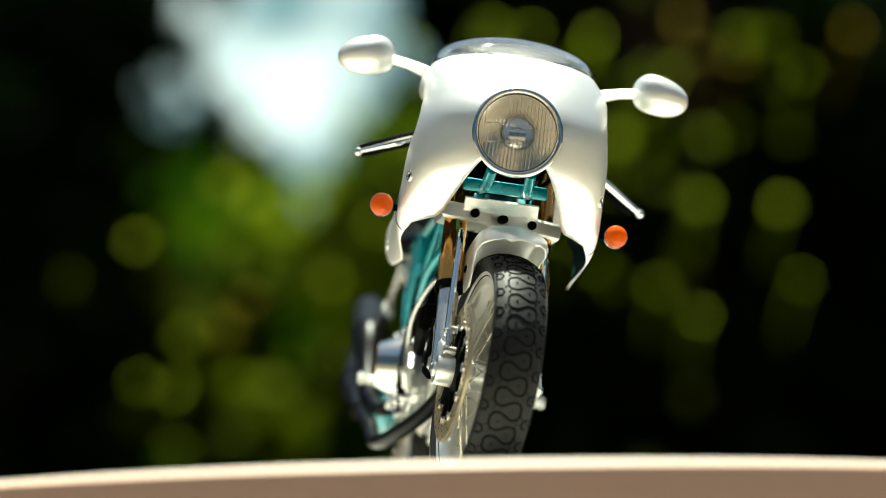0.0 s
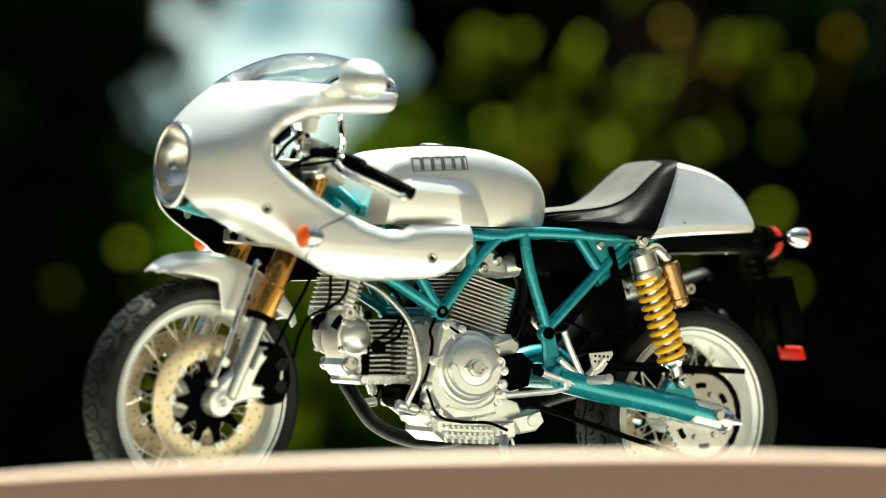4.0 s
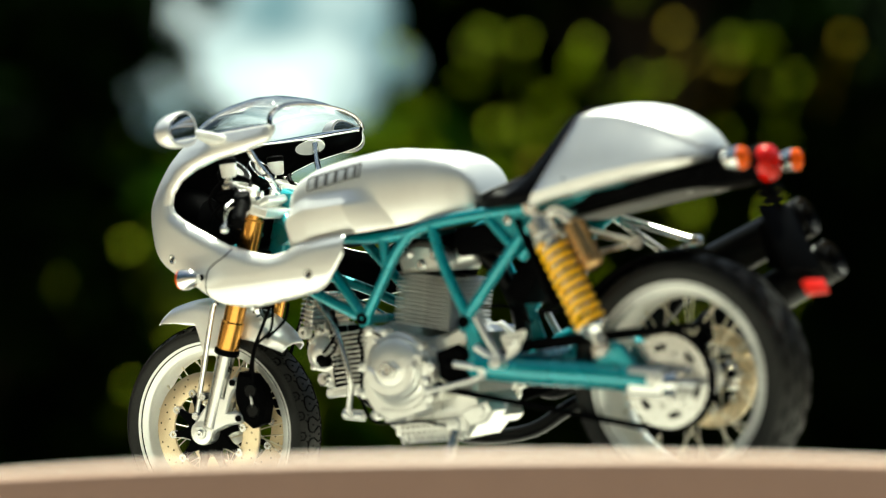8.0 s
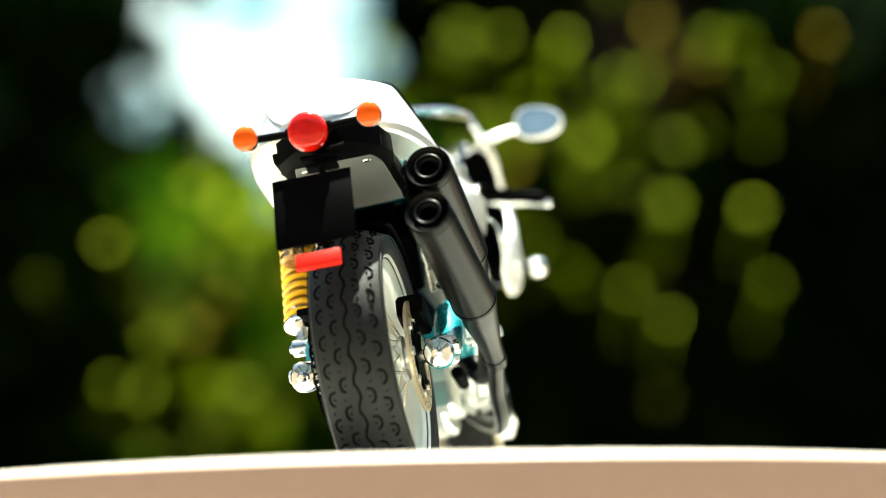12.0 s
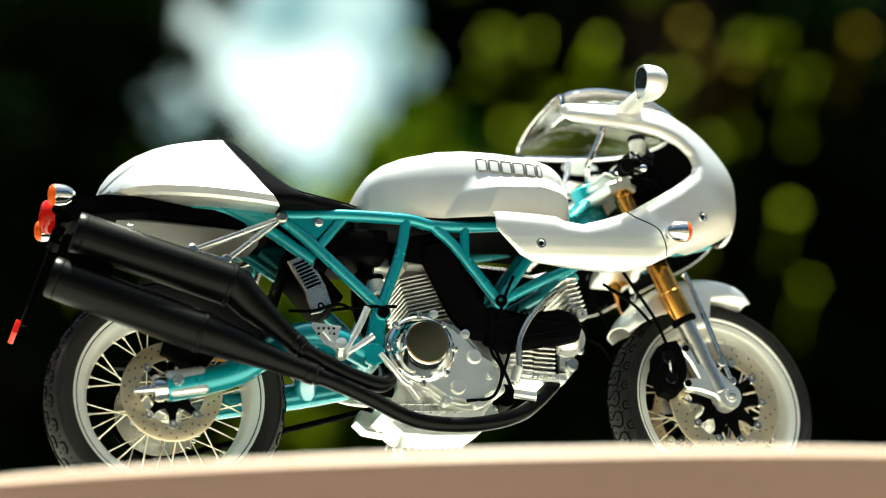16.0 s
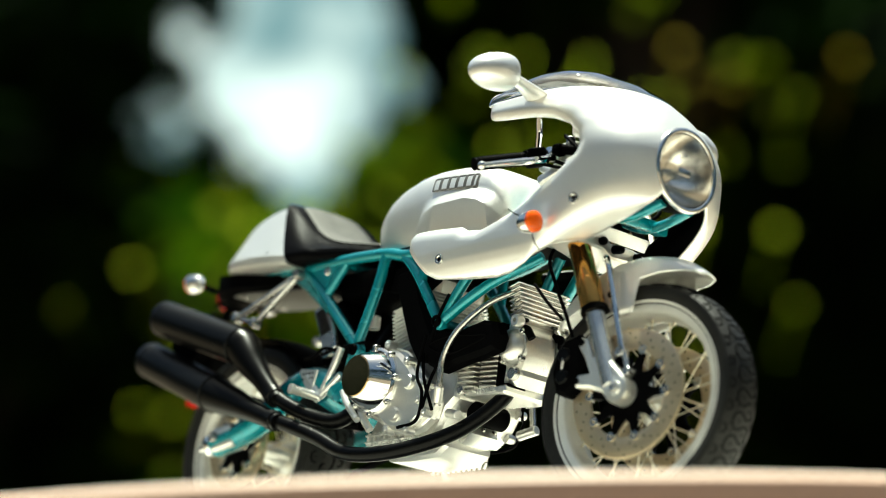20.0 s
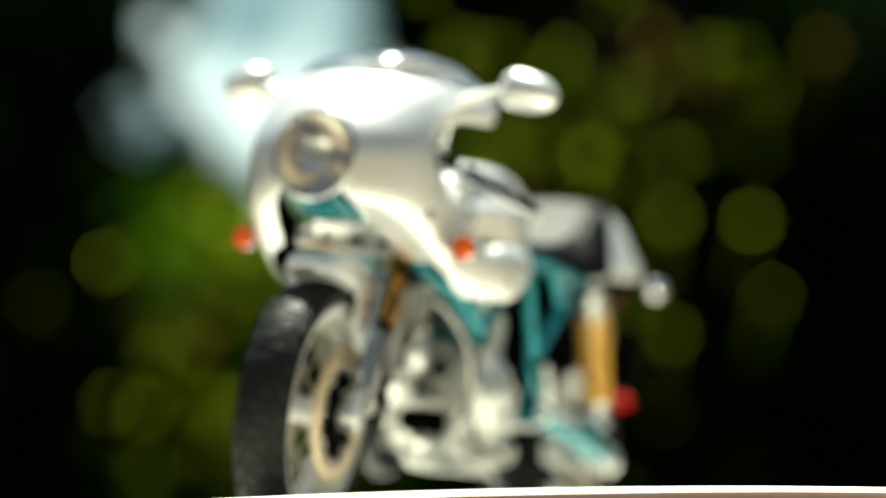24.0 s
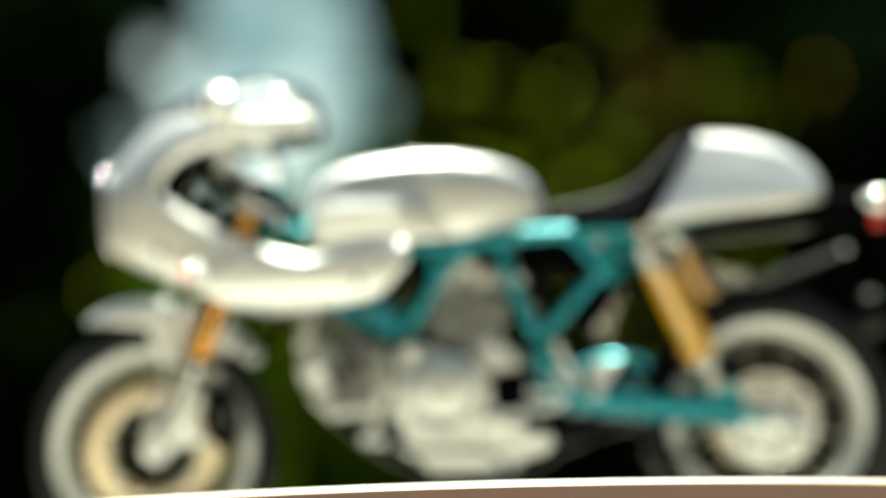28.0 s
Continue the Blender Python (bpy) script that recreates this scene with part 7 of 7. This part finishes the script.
# ---- controls ----
for s in (-1, 1):
    # rearset hanger: two spokes, plate, peg
    y = s * 0.165
    bm = bmesh.new()
    tube(bm, spline([(-0.225, y, 0.505), (-0.250, y, 0.455), (-0.292, y, 0.385)], 5), 0.0095, 12)
    tube(bm, spline([(-0.215, y, 0.432), (-0.25, y, 0.408), (-0.292, y, 0.382)], 5), 0.0095, 12)
    tube(bm, spline([(-0.292, y, 0.380), (-0.315, y * 1.02, 0.405), (-0.345, y * 1.05, 0.440)], 5), 0.0095, 12)
    hg = part("rearset", bm, M_ALU, BIKE, "cast aluminium footrest hanger")
    bm = bmesh.new()
    prism(bm, [(-0.298, 0.452), (-0.372, 0.462), (-0.375, 0.452), (-0.345, 0.408), (-0.318, 0.392)], y * 1.05, y * 1.08, 0.002)
    hp = part("heel_guard", bm, M_ALU, hg)
    # plate is not pierced; black stubs give the shade of its holes
    for i in range(4):
        for j in range(2):
            bm = bmesh.new()
            p = V(-0.318 - 0.013 * i, y * 1.081, 0.446 - 0.014 * j)
            rod(bm, p - Vector((0, s * 0.003, 0)), p + Vector((0, s * 0.001, 0)), 0.0035, seg=8)
            part("guard_hole_shade", bm, M_BLACK, hp)
    bm = bmesh.new()
    lathe(bm, [(0, 0), (0.014, 0), (0.016, 0.006), (0.012, 0.012), (0.012, 0.075), (0.014, 0.078), (0.014, 0.086), (0, 0.088)], (-0.298, y, 0.380), (-0.25, s, 0.1), 18)
    part("footrest", bm, M_ALU, hg, "ribbed footrest peg")
    # clip-on bars
    a, b = Vector((0.500, s * 0.125 + 0.006, 0.913)), Vector((0.395, s * 0.347 + 0.012, 0.825))
    d = (b - a).normalized()
    bm = bmesh.new()
    rod(bm, a, a.lerp(b, 0.5), 0.0125)
    lathe(bm, [(0.026, -0.018), (0.038, -0.018), (0.040, -0.012), (0.040, 0.012), (0.038, 0.018), (0.026, 0.018)], a + Vector((0.01, -s * 0.012, 0)), RAKE, 20, closed=True)
    bar = part("handlebar", bm, M_ALU, BIKE, "clip-on handlebar", STEER)
    bm = bmesh.new()
    g0 = a.lerp(b, 0.42)
    Lg = (b - g0).length
    prof = [(0, 0), (0.021, 0), (0.021, 0.006), (0.0165, 0.008)]
    nr = 14
    for k in range(nr):
        h = 0.012 + (Lg - 0.03) * k / nr
        prof += [(0.0165, h), (0.0178, h + 0.002), (0.0178, h + (Lg - 0.03) / nr - 0.003), (0.0165, h + (Lg - 0.03) / nr - 0.001)]
    prof += [(0.017, Lg - 0.012), (0.015, Lg - 0.010), (0.016, Lg), (0, Lg)]
    lathe(bm, prof, g0, d, 20)
    part("grip", bm, M_BLACK, bar, "ribbed black rubber grip", STEER)
    bm = bmesh.new()
    sw0 = a.lerp(b, 0.33)
    box(bm, (0, 0, 0), (0.042, 0.050, 0.046), None, 0.008)
    bm.transform(Matrix.Translation(sw0) @ d.to_track_quat("Y", "Z").to_matrix().to_4x4())
    part("switchgear", bm, M_BLACK, bar, "", STEER)
    bm = bmesh.new()
    o = Vector((0.045, 0, -0.008))
    l0, l1 = a.lerp(b, 0.25) + o * 0.7, b + o * 0.9 + d * 0.012
    pts = spline([l0, l0.lerp(l1, 0.25) + o * 0.4, l0.lerp(l1, 0.7) + o * 0.15, l1], 6)
    tube(bm, pts, [0.011 - 0.005 * k / (len(pts) - 1) for k in range(len(pts))], 10)
    bmesh.ops.create_uvsphere(bm, u_segments=14, v_segments=10, radius=0.0105, matrix=Matrix.Translation(l1))
    part("lever", bm, M_CHROME, bar, "chrome brake or clutch lever", STEER)
    bm = bmesh.new()
    mc = a.lerp(b, 0.18) + Vector((0.05, 0, 0.012))
    rod(bm, mc - Vector((0.03, 0, -0.006)), mc + Vector((0.030, -s * 0.01, -0.005)), 0.013)
    box(bm, mc - Vector((0.02, 0, 0.0)), (0.024, 0.03, 0.026), None, 0.004)
    part("master_cylinder", bm, M_BLACK, bar, "", STEER)
    bm = bmesh.new()
    rr_ = Vector((0.545, s * 0.125, 0.955))
    lathe(bm, [(0, 0), (0.017, 0), (0.020, 0.004), (0.022, 0.032), (0.022, 0.036)], rr_, (0, 0, 1), 24)
    rs = part("brake_reservoir", bm, M_WHITE, BIKE, "white brake fluid reservoir with a black cap", STEER)
    bm = bmesh.new()
    lathe(bm, [(0, 0.052), (0.020, 0.052), (0.0235, 0.048), (0.0235, 0.036), (0, 0.036)], rr_, (0, 0, 1), 24)
    part("reservoir_cap", bm, M_BLACK, rs, "", STEER)
    # chrome screen struts
    bm = bmesh.new()
    tube(bm, spline([(0.455, s * 0.155, 1.035), (0.44, s * 0.135, 0.985), (0.415, s * 0.105, 0.925), (0.43, s * 0.06, 0.900)], 6), 0.008, 10)
    part("screen_strut", bm, M_CHROME, BIKE, "chrome screen strut")
    # control cables and hoses behind the nose
    bm = bmesh.new()
    tube(bm, spline([(0.50, s * 0.14, 0.90), (0.58, s * 0.15, 0.86), (0.63, s * 0.11, 0.80), (0.58, s * 0.07, 0.76), (0.47, s * 0.07, 0.74)], 7), 0.005, 8)
    part("control_cable", bm, M_BLACK, BIKE)
    bm = bmesh.new()
    tube(bm, spline([(0.53, s * 0.13, 0.96), (0.60, s * 0.14, 0.90), (0.60, s * 0.10, 0.84), (0.53, s * 0.09, 0.80)], 7), 0.005, 8)
    part("control_cable", bm, M_BLACK, BIKE)
# cockpit: upper yoke, fork caps, lock barrel, banjo bolts
bm = bmesh.new()
prism(bm, [(0.405, -0.04), (0.435, -0.14), (0.50, -0.145), (0.53, -0.06), (0.535, 0.0), (0.53, 0.06), (0.50, 0.145), (0.435, 0.14), (0.405, 0.04)], -0.013, 0.013, 0.005, Matrix.Translation((0.47, 0, 0.858)) @ Matrix.Rotation(radians(-21), 4, "Y") @ Matrix.Translation((-0.47, 0, 0)) @ Matrix.Rotation(radians(-90), 4, "X"))
uy = part("upper_yoke", bm, M_ALU, BIKE, "cast aluminium upper yoke", STEER)
for s in (-1, 1):
    bm = bmesh.new()
    c0 = Vector((fork_x(0.885), s * 0.104, 0.885))
    lathe(bm, [(0, 0.026), (0.010, 0.026), (0.012, 0.022), (0.012, 0.012), (0.021, 0.010), (0.024, 0.004), (0.024, -0.004), (0, -0.004)], c0, RAKE, 20)
    part("fork_cap", bm, M_CHROME, uy, "chrome fork cap", STEER)
    bm = bmesh.new()
    lathe(bm, [(0.024, -0.030), (0.031, -0.030), (0.033, -0.026), (0.033, -0.004), (0.031, 0.0), (0.024, 0.0)], c0, RAKE, 24, closed=True)
    part("fork_collar", bm, M_ALU, uy, "aluminium clamp collar", STEER)
    bm = bmesh.new()
    rod(bm, c0 + Vector((0.03, -s * 0.03, 0.0)), c0 + Vector((0.03, -s * 0.03, 0.04)), 0.009)
    part("yoke_bolt", bm, M_CHROME, uy, "", STEER)
    bm = bmesh.new()
    tube(bm, spline([(0.53, s * 0.12, 0.955), (0.50, s * 0.09, 0.935), (0.49, s * 0.11, 0.915), (0.485, s * 0.15, 0.91)], 6), 0.006, 8)
    part("reservoir_hose", bm, M_BLACK, BIKE)
    bm = bmesh.new()
    rod(bm, (0.545, s * 0.125, 0.93), (0.545, s * 0.125, 0.955), 0.012)
    box(bm, (0.535, s * 0.135, 0.925), (0.035, 0.02, 0.014), None, 0.003)
    part("reservoir_bracket", bm, M_STEEL, BIKE)
    bm = bmesh.new()
    lathe(bm, [(0, 0.012), (0.009, 0.012), (0.011, 0.009), (0.011, -0.009), (0.009, -0.012), (0, -0.012)], (0.49, s * 0.165, 0.905), (0.2, s, 0.1), 12)
    part("banjo_bolt", bm, M_CHROME, BIKE, "", STEER)
    bm = bmesh.new()
    tube(bm, spline([(0.47, s * 0.19, 0.885), (0.53, s * 0.17, 0.87), (0.585, s * 0.12, 0.85), (0.57, s * 0.06, 0.78)], 6), 0.0045, 8)
    part("control_cable", bm, M_BLACK, BIKE)
bm = bmesh.new()
rod(bm, (0.50, 0.0, 0.875), (0.485, 0.0, 0.915), 0.017)
part("ignition_lock", bm, M_CHROME, BIKE, "", STEER)
# wiring loom and horn behind the fork
bm = bmesh.new()
box(bm, (0.56, 0, 0.80), (0.05, 0.16, 0.09), Matrix.Rotation(radians(15), 4, "Y"), 0.012)
part("wiring_box", bm, M_BLACK, BIKE)
bm = bmesh.new()
lathe(bm, [(0, 0.012), (0.014, 0.012), (0.016, 0.008), (0.036, 0.006), (0.040, 0.0), (0.036, -0.01), (0, -0.014)], (0.545, 0.03, 0.600), (1, 0.1, 0), 28)
hn = part("horn", bm, M_CHROME, BIKE, "round chrome horn with slots")
for k in range(10):
    a = 2 * math.pi * k / 10
    bm = bmesh.new()
    tube(bm, [V(0.5535, 0.03 + 0.018 * math.cos(a), 0.600 + 0.018 * math.sin(a)), V(0.552, 0.03 + 0.033 * math.cos(a + 0.3), 0.600 + 0.033 * math.sin(a + 0.3))], 0.003, 6)
    part("horn_slot", bm, M_BLACK, hn)
# loose cables
for pts in ([(0.158, 0.13, 0.584), (0.143, 0.135, 0.526), (0.158, 0.14, 0.484), (0.150, 0.14, 0.455), (0.160, 0.14, 0.384), (0.176, 0.13, 0.328)], [(0.287, 0.12, 0.599), (0.250, 0.125, 0.565), (0.231, 0.125, 0.529), (0.254, 0.125, 0.487), (0.290, 0.12, 0.459)], [(-0.168, 0.13, 0.518), (-0.233, 0.13, 0.530), (-0.297, 0.12, 0.521), (-0.352, 0.11, 0.477)], [(-0.367, 0.10, 0.484), (-0.41, 0.11, 0.511), (-0.453, 0.11, 0.517), (-0.495, 0.10, 0.495)], [(0.437, 0.12, 0.605), (0.446, 0.13, 0.535), (0.497, 0.13, 0.500), (0.520, 0.125, 0.451), (0.528, 0.12, 0.40)], [(0.387, 0.12, 0.60), (0.402, 0.125, 0.555), (0.461, 0.13, 0.514)], [(0.090, -0.15, 0.455), (0.100, -0.155, 0.420), (0.113, -0.158, 0.377), (0.142, -0.15, 0.302)], [(0.150, -0.15, 0.42), (0.134, -0.158, 0.376), (0.107, -0.155, 0.303)], [(-0.145, -0.15, 0.514), (-0.231, -0.16, 0.509), (-0.317, -0.155, 0.500)], [(0.11, 0.145, 0.50), (0.05, 0.15, 0.47), (0.0, 0.15, 0.455)], [(0.165, 0.15, 0.34), (0.13, 0.155, 0.275), (0.06, 0.155, 0.262), (-0.02, 0.15, 0.262), (-0.085, 0.14, 0.245)], [(0.29, 0.12, 0.44), (0.24, 0.13, 0.47), (0.235, 0.13, 0.54), (0.26, 0.10, 0.60)], [(-0.25, -0.15, 0.50), (-0.30, -0.16, 0.515), (-0.36, -0.15, 0.50), (-0.42, -0.13, 0.505)], [(0.10, -0.155, 0.50), (0.09, -0.165, 0.40), (0.115, -0.165, 0.345), (0.09, -0.155, 0.28), (0.02, -0.155, 0.268)], [(0.43, -0.10, 0.60), (0.50, -0.12, 0.54), (0.55, -0.11, 0.49)], [(0.17, -0.15, 0.60), (0.14, -0.155, 0.54), (0.12, -0.155, 0.48)]):
    bm = bmesh.new()
    tube(bm, spline(pts, 7), 0.0042, 8)
    part("cable", bm, M_BLACK, BIKE)
# gear lever and link, side stand
bm = bmesh.new()
tube(bm, [V(-0.285, 0.172, 0.375), V(-0.20, 0.168, 0.350), V(-0.055, 0.16, 0.332)], 0.0085, 10)
tube(bm, [V(-0.255, 0.175, 0.372), V(-0.155, 0.178, 0.395)], 0.009, 10)
gl = part("gear_lever", bm, M_ALU, BIKE, "aluminium gear lever linkage")
for p in (V(-0.05, 0.16, 0.333), V(-0.05, 0.16, 0.36), V(-0.235, 0.175, 0.372)):
    bm = bmesh.new()
    lathe(bm, [(0, 0.01), (0.008, 0.01), (0.013, 0.006), (0.013, -0.01), (0, -0.01)], p, (0, 1, 0), 14)
    part("lever_joint", bm, M_ALU, gl)
bm = bmesh.new()
tube(bm, [V(-0.155, 0.178, 0.395), V(-0.135, 0.178, 0.40)], 0.0115, 12)
part("lever_rubber", bm, M_BLACK, gl)
bm = bmesh.new()
tube(bm, spline([(-0.20, -0.165, 0.385), (-0.17, -0.17, 0.345), (-0.145, -0.165, 0.315), (-0.125, -0.17, 0.30)], 4), 0.0085, 10)
part("brake_pedal", bm, M_ALU, BIKE, "aluminium brake pedal")
bm = bmesh.new()
rod(bm, (-0.26, -0.12, 0.318), (-0.16, -0.12, 0.30), 0.016)
part("brake_cylinder", bm, M_BLACK, BIKE)
bm = bmesh.new()
p0 = Vector((-0.095, 0.10, 0.245))
foot = Vector((-0.070, 0.205, 0.036))
tube(bm, [p0, p0.lerp(foot, 0.5), foot], [0.014, 0.011, 0.010], 14)
box(bm, foot - Vector((0, 0, 0.002)), (0.07, 0.035, 0.008), Matrix.Rotation(radians(8.4), 4, "X"), 0.003)
ss = part("side_stand", bm, M_STEEL, BIKE, "steel side stand leg")
bm = bmesh.new()
lathe(bm, [(0, 0.02), (0.014, 0.02), (0.018, 0.015), (0.018, -0.015), (0, -0.015)], p0, (0, 1, 0), 16)
part("stand_pivot", bm, M_ALU, ss)
bm = bmesh.new()
prism(bm, [(-0.065, 0.262), (-0.125, 0.268), (-0.130, 0.232), (-0.10, 0.215), (-0.07, 0.228)], 0.085, 0.112, 0.005)
part("stand_bracket", bm, M_ALU, BIKE)
TURN = [
    (0.0, -77.90),
    (0.5, -85.44),
    (1.0, -93.12),
    (1.5, -101.20),
    (2.0, -109.30),
    (2.5, -117.19),
    (3.0, -125.17),
    (3.5, -133.34),
    (5.5, -166.41),
    (6.0, -174.73),
    (6.5, -183.05),
    (7.0, -191.33),
    (7.5, -199.54),
    (8.0, -207.63),
    (8.5, -215.56),
    (9.0, -223.46),
    (9.5, -231.41),
    (10.0, -239.37),
    (10.5, -247.35),
    (11.0, -255.43),
    (11.5, -263.73),
    (12.0, -272.12),
    (12.5, -280.42),
    (13.0, -288.54),
    (13.5, -296.46),
    (15.5, -328.27),
    (16.0, -336.41),
    (16.5, -344.69),
    (17.0, -352.91),
    (17.5, -360.82),
    (18.0, -368.67),
    (18.5, -376.71),
    (19.0, -384.76),
    (19.5, -392.66),
    (20.0, -400.58),
    (20.5, -408.72),
    (22.5, -442.01),
    (23.5, -458.95),
    (24.5, -475.93),
    (26.0, -502.11),
    (27.0, -519.39),
    (28.0, -535.69),
]

def motions():
    rows = [(t, pose(0, 0, 0, 0, 0, a)) for t, a in TURN]
    walk(turntable, rows)
    base = pose(-0.00456, -0.00078, 0, 0, 0, -7.1) @ pose(0, 0, 0, -8.44, 0, 0) @ Matrix.Translation((0, 0, -0.0018 * S))
    walk(motorcycle, [(t, m @ base) for t, m in rows])
    walk(focus, FOCUS)

FOCUS = [(0.0, pose(0, -0.06, 0.08)), (3.0, pose(0, -0.01, 0.08)), (7.2, pose(0, -0.015, 0.08)), (7.8, pose(0, 0.03, 0.08)), (8.2, pose(0, 0.03, 0.08)), (8.9, pose(0, -0.04, 0.08)), (9.5, pose(0, -0.055, 0.08)), (11.0, pose(0, -0.075, 0.08)), (17.2, pose(0, -0.01, 0.08)), (17.8, pose(0, -0.036, 0.08)), (18.2, pose(0, -0.036, 0.08)), (18.8, pose(0, -0.02, 0.08)), (20.5, pose(0, -0.02, 0.08)), (22.5, pose(0, -0.085, 0.08)), (24.0, pose(0, -0.15, 0.08)), (25.0, pose(0, -0.168, 0.08)), (28.0, pose(0, -0.182, 0.08))]
motions()
